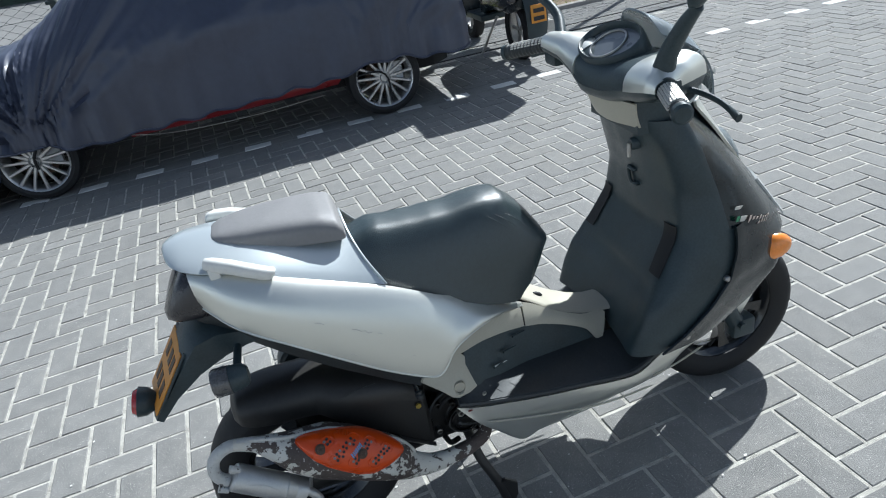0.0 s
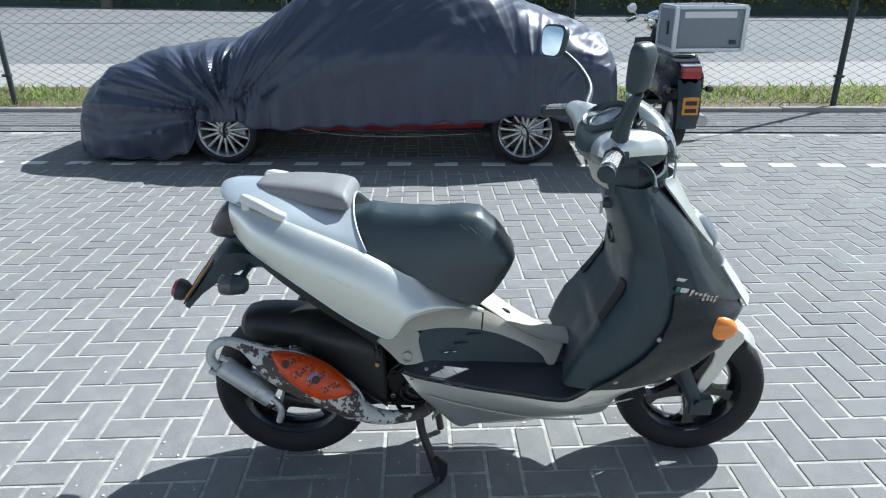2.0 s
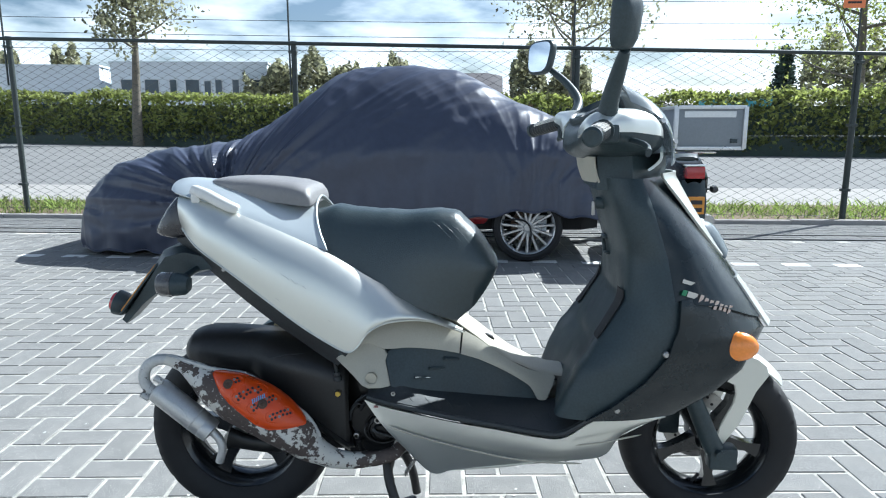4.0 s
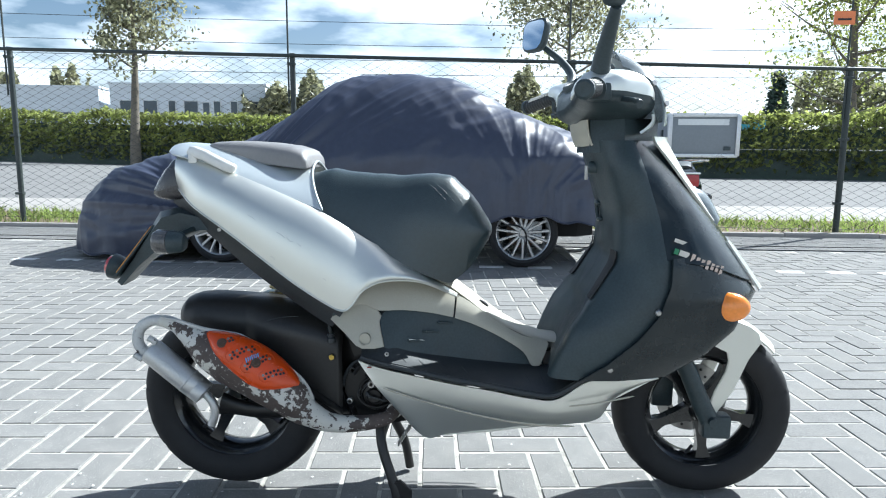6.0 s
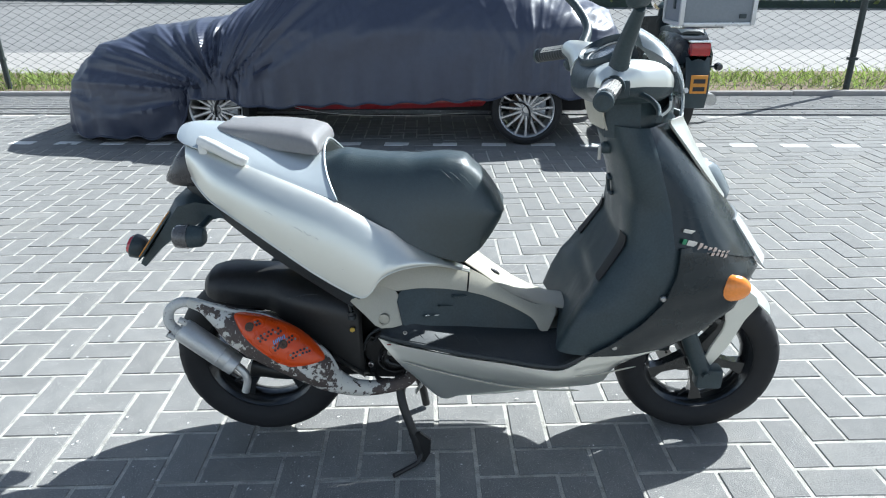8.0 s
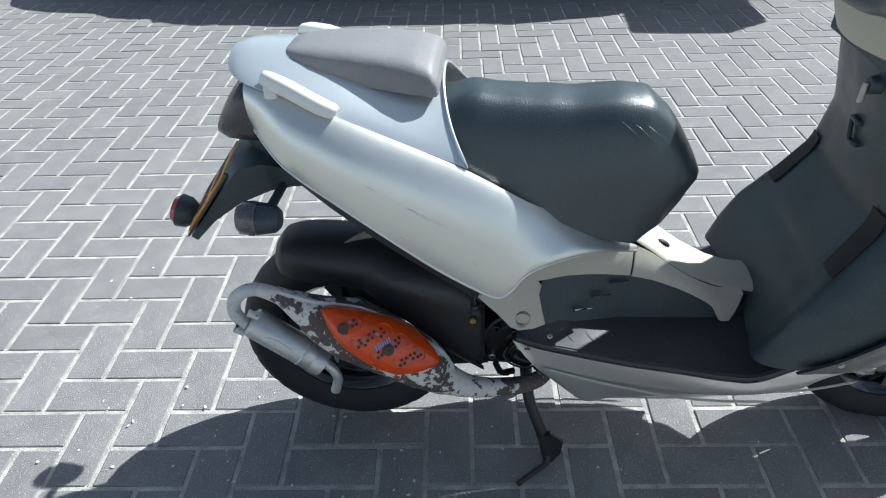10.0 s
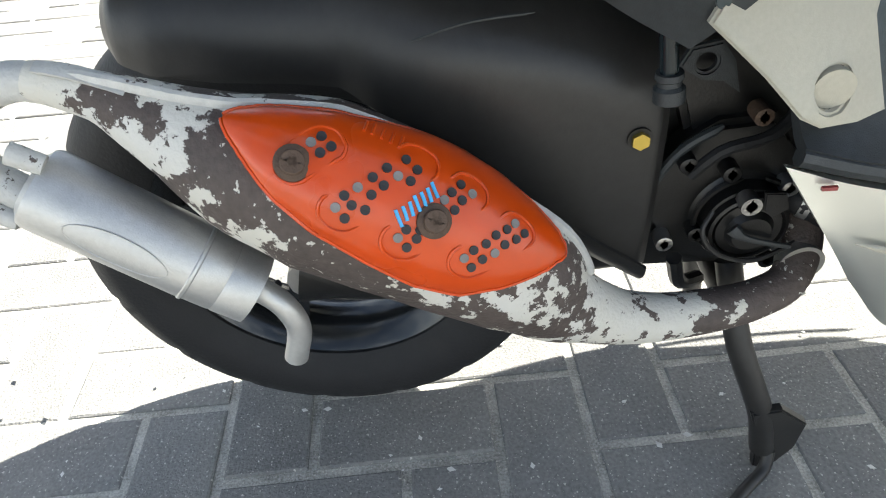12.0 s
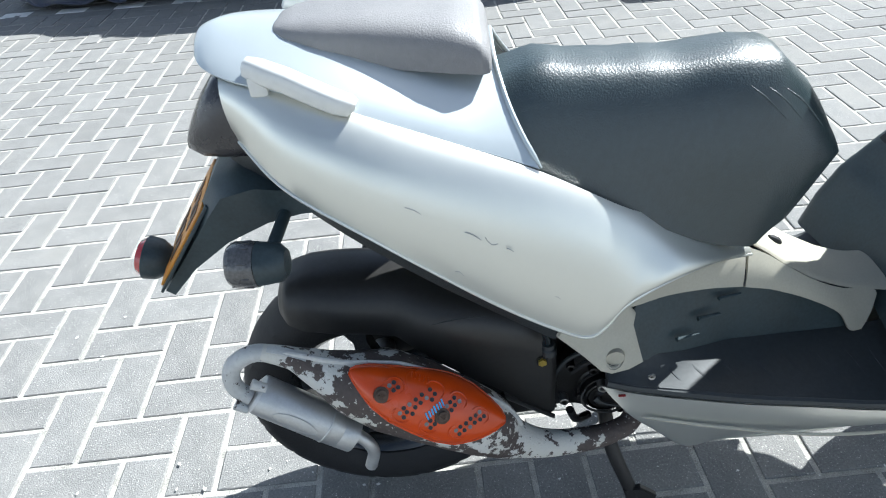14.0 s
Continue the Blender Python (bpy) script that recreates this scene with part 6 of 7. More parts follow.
part("cable", tube(spline([(0.386, -0.160, 0.322), (0.378, -0.168, 0.306), (0.392, -0.172, 0.286), (0.425, -0.172, 0.276), (0.462, -0.160, 0.284)], 18), 0.0022, seg=8), M_BLACKWARM, eng)
part("water_hose", tube(spline([(0.446, -0.128, 0.318), (0.468, -0.150, 0.318), (0.500, -0.150, 0.300), (0.540, -0.12, 0.290)], 14), 0.0135, seg=14), M_RUBBER, eng, "short rubber hose")
part("hose_band", tube([(0.464, -0.146, 0.3185), (0.471, -0.150, 0.3172)], 0.0148, seg=20), M_STEEL, eng, "ribbed steel hose band")
part("oil_hose", tube(spline([(0.365, -0.150, 0.352), (0.385, -0.156, 0.378), (0.425, -0.150, 0.388), (0.455, -0.13, 0.42)], 14), 0.005, seg=8), M_RUBBER, eng)
part("earth_tab", plate([(0.343, 0.444), (0.350, 0.458), (0.372, 0.462), (0.384, 0.446), (0.392, 0.420), (0.378, 0.430), (0.362, 0.432)], lambda x, z: -0.145, 0.006, 0.002, holes=((0.363, 0.446, 0.0075),)), M_BLACKDUST, eng, "dull bracket with a hole")
part("bracket", tube(spline([(0.362, -0.16, 0.272), (0.375, -0.15, 0.235), (0.40, -0.13, 0.22)], 8), 0.007, seg=8), M_ENGINE, eng)
part("casing_body", block((0.30, -0.10, 0.20), (0.50, 0.04, 0.44), bevel=0.03), M_ENGINE, scooter, "oily black engine block")
part("transmission", block((0.0, 0.015, 0.225), (0.42, 0.085, 0.36), bevel=0.035), M_ENGINE, scooter, "black transmission casing")
part("axle", rod(REAR + Vector((0, -0.10, 0)), REAR + Vector((0, 0.12, 0)), 0.022), M_STEEL, scooter)
part("hub_arm", tube(spline([(0.03, -0.155, 0.268), (0.12, -0.15, 0.25), (0.22, -0.13, 0.25), (0.34, -0.12, 0.27)], 10), [0.03, 0.022, 0.020, 0.02, 0.02, 0.02, 0.022, 0.025, 0.03, 0.035], seg=12, squash=0.6), M_ENGINE, scooter)
part("breather_pipe", tube(spline([(0.311, -0.196, 0.515), (0.316, -0.196, 0.490), (0.320, -0.196, 0.464)], 10), [0.0062] * 10, seg=14), M_BLACKGLOSS, scooter, "thin black breather pipe")
part("pipe_end", tube([(0.320, -0.196, 0.466), (0.3204, -0.196, 0.462), (0.3207, -0.196, 0.460), (0.321, -0.1965, 0.457), (0.3212, -0.1965, 0.455), (0.322, -0.197, 0.446), (0.322, -0.197, 0.445)], [0.0090, 0.0095, 0.0080, 0.0080, 0.0105, 0.0108, 0.0090], seg=18), M_BLACKDUST, scooter, "dull capped pipe end", sharp=30)
part("swing_plate", plate([(0.33, 0.475), (0.375, 0.53), (0.44, 0.46), (0.46, 0.36), (0.45, 0.25), (0.40, 0.24), (0.37, 0.36)], lambda x, z: -0.125, 0.03, 0.006), M_ENGINE, scooter)
# rear shock
bm = bmesh.new()
a, b = Vector((0.124, 0.024, 0.490)), Vector((0.150, 0.024, 0.690))
coil = []
d = (b - a).normalized()
u = d.cross(Vector((0, 1, 0))).normalized()
v = d.cross(u)
for i in range(220):
    t = i / 219
    coil.append(a.lerp(b, t) + (u * math.cos(t * 10 * 2 * math.pi) + v * math.sin(t * 10 * 2 * math.pi)) * 0.0215)
shock = part("shock_absorber", rod(a - d * 0.06, b + d * 0.03, 0.013), M_STEEL, scooter)
part("spring", tube(coil, 0.0056, seg=8), M_SPRING, shock, "faded yellow coil spring")
part("spring_seat", rod(a - d * 0.008, a, 0.034, seg=20), M_BLACK, shock)
part("air_box", lathe([(0.001, -0.012), (0.066, -0.012), (0.070, -0.008), (0.076, -0.006), (0.078, 0.0), (0.078, 0.035), (0.06, 0.05), (0.001, 0.05)], (0.092, 0.085, 0.428), seg=40), M_BLACK, scooter, "round black air filter box")
part("belt_cover", patch([(0.148, 0.015, 0.512), (0.20, 0.010, 0.480), (0.254, 0.0, 0.446)], [(0.146, -0.045, 0.500), (0.20, -0.045, 0.470), (0.254, -0.045, 0.440)], 10, 5, (0, 0, 0.004), 1, 0.004), M_BLACKGLOSS, scooter, "glossy black belt cover")

# -- exhaust --
AX = [(-0.087, -0.212, 0.4945), (-0.046, -0.213, 0.480), (-0.006, -0.215, 0.455), (0.035, -0.216, 0.428), (0.080, -0.217, 0.408), (0.1256, -0.217, 0.383), (0.172, -0.217, 0.3525), (0.220, -0.216, 0.318), (0.2486, -0.213, 0.2854), (0.278, -0.210, 0.265), (0.310, -0.206, 0.2496), (0.348, -0.202, 0.2435), (0.393, -0.197, 0.245), (0.428, -0.190, 0.249), (0.457, -0.177, 0.257), (0.474, -0.150, 0.278), (0.478, -0.115, 0.302)]
AR = [0.0125, 0.0165, 0.031, 0.0495, 0.061, 0.061, 0.057, 0.051, 0.0385, 0.0285, 0.0235, 0.0205, 0.0188, 0.0172, 0.0165, 0.0165, 0.0165]
n = 121
axis = spline(AX, n)
rad = [float(np.interp(i / (n - 1) * (len(AR) - 1), range(len(AR)), AR)) for i in range(n)]
exhaust = part("exhaust_chamber", tube(axis, rad, seg=48), M_EXHAUST, scooter, "expansion chamber with flaking pale paint on brown primer", sharp=70)


def chamber(s, phi, lift=0.0):
    """A place on the chamber: s counts the stations along it, phi goes round from the near side (0) to the top (90)."""
    i = min(max(s / (len(AX) - 1) * (n - 1), 0.0), n - 2.0)
    k = int(i)
    c, r = axis[k].lerp(axis[k + 1], i - k), rad[k] + (rad[k + 1] - rad[k]) * (i - k)
    t = (axis[min(k + 4, n - 1)] - axis[max(k - 4, 0)]).normalized()
    w = Vector((-t.z, 0, t.x))
    w = w if w.z > 0 else -w
    return c + (Vector((0, -1, 0)) * math.cos(radians(phi)) + w * math.sin(radians(phi))) * (r + lift)


# folded seam along the top of the chamber, with a short flange at its rear end
part("weld_seam", tube([chamber(0.6 + 7.6 * k / 40, float(np.interp(k, [0, 12, 24, 40], [62, 84, 92, 88])), 0.0005) for k in range(41)], [0.003] + [0.0052] * 39 + [0.003], seg=8, squash=0.7), M_EXHAUSTPALE, exhaust, "pale folded seam")
rows = [[chamber(s, phi, 0.002 + 0.0016 * math.sin(s * 3)) for phi in (52, 62, 74, 88)] for s in np.linspace(0.15, 1.35, 7)]
part("seam_flange", sheet(rows, 0.0025), M_EXHAUSTPALE, exhaust, "short pale flange at the rear end")
part("return_bend", tube(spline([(-0.080, -0.210, 0.490), (-0.096, -0.212, 0.494), (-0.114, -0.216, 0.491), (-0.132, -0.220, 0.478), (-0.140, -0.223, 0.456), (-0.136, -0.225, 0.434), (-0.120, -0.226, 0.418)], 28), [0.0130] * 28, seg=18), M_EXHAUSTPALE, exhaust, "pale worn return bend", sharp=70)
s0, s1 = Vector((-0.108, -0.226, 0.424)), Vector((0.020, -0.226, 0.318))
d = (s1 - s0).normalized()
sil = part("silencer", tube([s0 - d * 0.004, s0, s0 + d * 0.004, s0 + d * 0.113, s0 + d * 0.114, s0 + d * 0.116, s0 + d * 0.117, s0 + d * 0.136, s0 + d * 0.138, s0 + d * 0.140, s1 - d * 0.003, s1], [0.022, 0.0285, 0.0302, 0.0302, 0.0312, 0.0312, 0.0300, 0.0296, 0.0290, 0.0296, 0.0285, 0.014], seg=40), M_ALU, exhaust, "sprayed silver silencer", sharp=30)
part("tail_pipe", tube(spline([s1 - d * 0.012, s1 + d * 0.006, Vector((0.037, -0.228, 0.300)), Vector((0.043, -0.229, 0.276)), Vector((0.034, -0.230, 0.243))], 20), [0.0135, 0.0128, 0.0120, 0.0112] + [0.0100] * 16, seg=20), M_ALU, sil)
# embossed badge on the silencer as plain bars
e = d.cross(Vector((0, -1, 0))).normalized()
e = e if e.z > 0 else -e
ring = [s0 + d * (0.064 + 0.036 * math.cos(a)) + e * (0.004 + 0.012 * math.sin(a)) + Vector((0, -0.0300 + 14.0 * (0.004 + 0.012 * math.sin(a)) ** 2, 0)) for a in np.linspace(0, 2 * math.pi, 33)]
part("badge_ring", tube(ring, 0.0006, seg=6), M_ALU, sil, "faint embossed badge outline")
for p, q in (((-0.106, -0.238, 0.458), (-0.088, -0.236, 0.446)), ((-0.142, -0.238, 0.416), (-0.124, -0.238, 0.404))):
    part("spring_hook", tube([p, q], [0.008, 0.007], seg=10), M_EXHAUSTPALE, sil)
part("hose_clamp", lathe([(0.0170, -0.006), (0.0190, -0.006), (0.0190, 0.006), (0.0170, 0.006)], (0.468, -0.165, 0.268), seg=24), M_STEEL, exhaust, "ribbed steel clamp")


# orange heat shield, bent round the upper half of the chamber
SHIELD_S = [2.54, 2.58, 2.68, 2.98, 3.25, 3.56, 4.11, 4.78, 5.48, 6.04, 6.46, 6.70, 6.84, 6.95, 7.00]
SHIELD_UP = [64, 68, 73, 78, 80, 80, 82, 91, 100, 98, 88, 80, 75, 68, 62]
SHIELD_DN = [60, 55, 49, 38, 29, 20, 10, 3, -2, 3, 20, 34, 44, 55, 60]


def shield_point(s, phi, lift=0.0):
    up, dn = table(SHIELD_S, (SHIELD_UP, SHIELD_DN), s)
    k = min(max((phi - dn) / max(up - dn, 1), 0), 1)
    dome = math.sin(math.pi * min(max((s - 2.54) / 4.46, 0), 1)) ** 0.5
    return chamber(s, phi, 0.005 + 0.012 * dome * math.sin(math.pi * k) ** 0.6 + lift)


rows = []
for i in range(57):
    f = i / 56
    s = 2.54 + 4.46 * (0.5 - 0.5 * math.cos(math.pi * f))
    up, dn = table(SHIELD_S, (SHIELD_UP, SHIELD_DN), s)
    rows.append([shield_point(s, dn + (up - dn) * j / 22) for j in range(23)])
shield = part("heat_shield", sheet(rows, 0.0022), M_ORANGE, scooter, "glossy orange pierced heat shield", sharp=60)
part("shield_edge", tube([r[0] for r in rows] + [r[-1] for r in reversed(rows)], 0.0016, seg=6), M_ORANGE, shield, "rolled orange edge")


def along(a, b, u, v, lift):
    """A place u metres along the line from a to b on the shield, and v metres to its side."""
    sa, pa, sb, pb = *a, *b
    ms, mp = 0.0505, radians(1) * 0.075
    t = Vector(((sb - sa) * ms, (pb - pa) * mp)).normalized()
    q = t * u + Vector((-t.y, t.x)) * v
    return shield_point(sa + q.x / ms, pa + q.y / mp, lift)


def press(a, b, r, cells):
    """A raised rounded outline pressed into the shield, and discs for its holes as (along, aside) in millimetres."""
    reach = Vector(((b[0] - a[0]) * 0.0505, (b[1] - a[1]) * radians(1) * 0.075)).length
    ring = []
    for i in range(45):
        g = i / 44 * 2 * math.pi
        ring.append(along(a, b, (reach if math.cos(g) > 0 else 0) + math.cos(g) * r, math.sin(g) * r, 0.0002))
    part("pressed_ridge", tube(ring, 0.0013, seg=6), M_ORANGE, shield)
    # solid discs coloured dark for the shade in each hole, some grey
    for k, (u, v) in enumerate(cells):
        q0, q1 = along(a, b, u / 1000, v / 1000, 0.0012), along(a, b, u / 1000, v / 1000, -0.004)
        part("hole_disc", tube([q1, q0, q0 + (q1 - q0) * 0.1], [0.0031, 0.0031, 0.0025], seg=12), M_INK_AND_SHADE if (k * 7) % 5 else M_GREYHOLE, shield)


press((3.66, 42), (3.91, 54), 0.0125, ((16, 4), (16, -4), (23, 4), (23, -4)))
press((4.31, 27), (4.91, 62), 0.0125, ((0, 4), (0, -4), (8, 7), (8, 0), (12, -6), (17, 6), (20, -1), (27, 6), (29, -1), (37, 6), (39, -1), (43, -7), (50, 4), (51, -4)))
press((5.06, 24), (5.56, 60), 0.0125, ((0, 4), (0, -4), (7, 5), (8, -3), (13, 0), (36, 5), (37, -3), (43, 6), (45, -1), (52, 6), (54, -2)))
press((5.86, 27), (6.26, 54), 0.0120, ((0, 4), (0, -4), (8, 5), (9, -3), (17, 4), (18, -4), (26, 5), (27, -3), (35, 4), (36, -4), (43, 4), (44, -4)))
for s, phi in ((3.66, 42), (5.28, 39)):
    c = shield_point(s, phi, 0.0)
    o = (shield_point(s, phi, 0.01) - c).normalized()
    part("shield_washer", tube([c - o * 0.001, c + o * 0.0022, c + o * 0.0030], [0.0112, 0.0112, 0.0098], seg=22), M_RUST, shield, "rusty washer")
    part("shield_bolt", tube([c + o * 0.003, c + o * 0.0062, c + o * 0.0068, c + o * 0.0068, c + o * 0.0045, c + o * 0.0045], [0.0076, 0.0076, 0.0069, 0.0032, 0.0028, 0.0004], seg=20), M_RUST, shield, "rusty hexagon socket bolt")
# sticker as plain slanted bars
for k in range(7):
    c, o, p = (along((4.88, 32), (5.16, 51), 0.003 + 0.0045 * k + lean, v, 0.0012) for v, lean in ((0.0, 0.0), (0.0040 + 0.001 * (k % 3 == 0), 0.0016), (-0.0040 - 0.001 * (k == 0), -0.0016)))
    part("sticker_bar", tube([p, c, o], 0.0012, seg=6, squash=0.5), M_BLUE, shield, "blue sticker bar")
for k in range(5):
    c, o = shield_point(4.28 + 0.10 * k, 68 - 0.6 * k, 0.0004), shield_point(4.30 + 0.10 * k, 76 - 0.6 * k, 0.0004)
    part("embossed_bar", tube([c, c.lerp(o, 0.5), o], 0.0011, seg=6), M_ORANGE, shield)

# -- centre stand --
bm = tube(spline([(0.425, -0.13, 0.24), (0.437, -0.165, 0.17), (0.468, -0.19, 0.09), (0.482, -0.195, 0.03)], 12), 0.0125, seg=12)
stand = part("centre_stand", bm, M_BLACKWARM, scooter, "black tubular centre stand")
part("stand_leg", tube(spline([(0.425, 0.0, 0.24), (0.437, 0.03, 0.17), (0.468, 0.05, 0.09), (0.482, 0.055, 0.012)], 12), 0.0125, seg=12), M_BLACKWARM, stand)
part("stand_foot", plate([(0.455, 0.095), (0.485, 0.10), (0.515, 0.075), (0.513, 0.035), (0.497, 0.002), (0.478, 0.0), (0.470, 0.05)], lambda x, z: -0.201, 0.010, 0.002), M_BLACKWARM, stand)
part("stand_lever", tube(spline([(0.488, -0.200, 0.03), (0.482, -0.212, 0.014), (0.462, -0.228, 0.010), (0.435, -0.252, 0.010), (0.420, -0.268, 0.012)], 14), 0.0065, seg=10), M_BLACKWARM, stand)
part("stand_bar", rod((0.432, -0.15, 0.19), (0.432, 0.03, 0.19), 0.011), M_BLACKWARM, stand)
part("stand_spring", tube([Vector((0.46 + 0.05 * i / 60, -0.04 + 0.008 * math.cos(i * 1.3), 0.12 + 0.08 * i / 60 + 0.008 * math.sin(i * 1.3))) for i in range(61)], 0.002, seg=6), M_STEEL, stand)

STANCE = view_fitted
# -- front: leg shield, fairing, nose --
# the two top sections are widened so that they shade the footboard
SECT = {
    0.925: ((0.920, 0), (0.926, 0.07), (0.955, 0.140), (1.01, 0.164), (1.06, 0.105), (1.09, 0.07), (1.108, 0.03), (1.115, 0)),
    0.86: ((0.942, 0), (0.948, 0.09), (0.975, 0.168), (1.03, 0.194), (1.09, 0.135), (1.125, 0.085), (1.145, 0.04), (1.150, 0)),
    0.75: ((0.977, 0), (0.981, 0.09), (1.000, 0.175), (1.06, 0.212), (1.14, 0.175), (1.185, 0.115), (1.215, 0.05), (1.225, 0)),
    0.65: ((0.982, 0), (0.983, 0.10), (0.995, 0.200), (1.07, 0.246), (1.18, 0.205), (1.245, 0.14), (1.290, 0.06), (1.302, 0)),
    0.57: ((0.938, 0), (0.940, 0.11), (0.945, 0.215), (1.06, 0.260), (1.20, 0.220), (1.295, 0.150), (1.348, 0.06), (1.362, 0)),
    0.545: ((0.925, 0), (0.924, 0.12), (0.922, 0.220), (1.05, 0.262), (1.20, 0.220), (1.29, 0.150), (1.33, 0.06), (1.34, 0)),
    0.530: ((0.928, 0), (0.922, 0.12), (0.915, 0.225), (1.04, 0.262), (1.19, 0.222), (1.262, 0.18), (1.12, 0.10), (1.08, 0)),
    0.50: ((0.910, 0), (0.898, 0.13), (0.890, 0.232), (1.02, 0.262), (1.18, 0.224), (1.245, 0.185), (1.04, 0.10), (1.00, 0)),
    0.44: ((0.882, 0), (0.866, 0.14), (0.862, 0.238), (0.98, 0.258), (1.12, 0.226), (1.185, 0.185), (1.00, 0.10), (0.97, 0)),
    0.385: ((0.862, 0), (0.842, 0.15), (0.842, 0.235), (0.95, 0.25), (1.05, 0.224), (1.10, 0.185), (0.96, 0.10), (0.94, 0)),
}
SZ = sorted(SECT)


def front_section(z):
    """Half outline of the front body at height z, from the rear centre to the nose."""
    ctrl = [(np.interp(z, SZ, [SECT[k][i][0] for k in SZ]), np.interp(z, SZ, [SECT[k][i][1] for k in SZ]), 0) for i in range(8)]
    return [(p.x, max(p.y, 0.0)) for p in spline(ctrl, 43)]


def front_sheet(i0, i1, z0, z1, nz, lift=0.0, thick=0.005, sides=(-1, 1), whole=True):
    rows = []
    for k in range(nz):
        z = z0 + (z1 - z0) * k / (nz - 1)
        sec = front_section(z)
        half = []
        for i in range(i0, i1 + 1):
            a, b = sec[max(i - 1, 0)], sec[min(i + 1, len(sec) - 1)]
            t = Vector((b[0] - a[0], b[1] - a[1]))
            t = t.normalized() if t.length > 1e-6 else Vector((0, 1))
            nrm = Vector((-t.y, t.x)) if i > 6 else Vector((-t.y, t.x))
            half.append((sec[i][0] + nrm.x * lift, sec[i][1] + nrm.y * lift))
        if whole == "rear":
            rows.append([Vector((x, -y, z)) for x, y in reversed(half)] + [Vector((x, y, z)) for x, y in half[1:]])
        elif whole == "nose":
            rows.append([Vector((x, -y, z)) for x, y in half] + [Vector((x, y, z)) for x, y in reversed(half[:-1])])
        else:
            rows.append([Vector((x, whole * y, z)) for x, y in half])
    return sheet(rows, thick)


def wing_sheet(s):
    """The lower wing, whose rear edge sweeps back towards the footboard."""
    rows = []
    for z in np.linspace(0.388, 0.668, 24):
        sec = front_section(z)
        edge = float(np.interp(z, [0.388, 0.426, 0.487, 0.546, 0.61, 0.668], [0.90, 0.956, 1.024, 1.069, 1.089, 1.092]))
        u0 = next((i for i in range(13, 31) if sec[i][0] >= edge), 30)
        f = (edge - sec[u0 - 1][0]) / max(sec[u0][0] - sec[u0 - 1][0], 1e-6)
        u0 = u0 - 1 + min(max(f, 0), 1)
        row = []
        for u in np.linspace(u0, 33, 22):
            i = min(int(u), 40)
            g = u - i
            a, b = Vector(sec[i]), Vector(sec[i + 1])
            t = (b - a).normalized()
            q = a.lerp(b, g) + Vector((-t.y, t.x)) * (0.009 + 0.006 * math.exp(-((u - u0) / 1.2) ** 2))
            row.append(Vector((q.x, s * q.y, z)))
        rows.append(row)
    return sheet(rows, 0.006)


def nose_top():
    """The pale panel on top of the nose, narrowing downwards."""
    rows = []
    for z in np.linspace(0.735, 0.935, 20):
        sec = front_section(z)
        half = []
        for u in np.linspace(float(np.interp(z, [0.735, 0.80, 0.935], [35, 31, 24])), 42, 14):
            i = min(int(u), 41)
            p, t = Vector(sec[i]).lerp(Vector(sec[i + 1]), u - i), (Vector(sec[i + 1]) - Vector(sec[i])).normalized()
            half.append((p.x - t.y * 0.0185, max(p.y + t.x * 0.0185, 0)))
        half[-1] = (half[-1][0], 0.0)
        rows.append([Vector((x, -y, z)) for x, y in half] + [Vector((x, y, z)) for x, y in reversed(half[:-1])])
    return sheet(rows, 0.006)


def nose_sheet(lift):
    """The upper nose, whose lower edge dips towards the headlamp."""
    rows = []
    for k in range(26):
        half = []
        for i in range(19, 43):
            z0 = float(np.interp(i, [19, 24, 30, 36, 42], [0.662, 0.648, 0.612, 0.580, 0.566]))
            z = 0.925 + (z0 - 0.925) * k / 25
            sec = front_section(z)
            a, b = Vector(sec[i - 1]), Vector(sec[min(i + 1, 42)])
            t = (b - a).normalized()
            grow = lift * min(k / 14, 1) * min((i - 19) / 3, 1)
            half.append((sec[i][0] - t.y * grow, max(sec[i][1] + t.x * grow, 0), z))
        rows.append([Vector((x, -y, z)) for x, y, z in half] + [Vector((x, y, z)) for x, y, z in reversed(half[:-1])])
    return sheet(rows, 0.006)


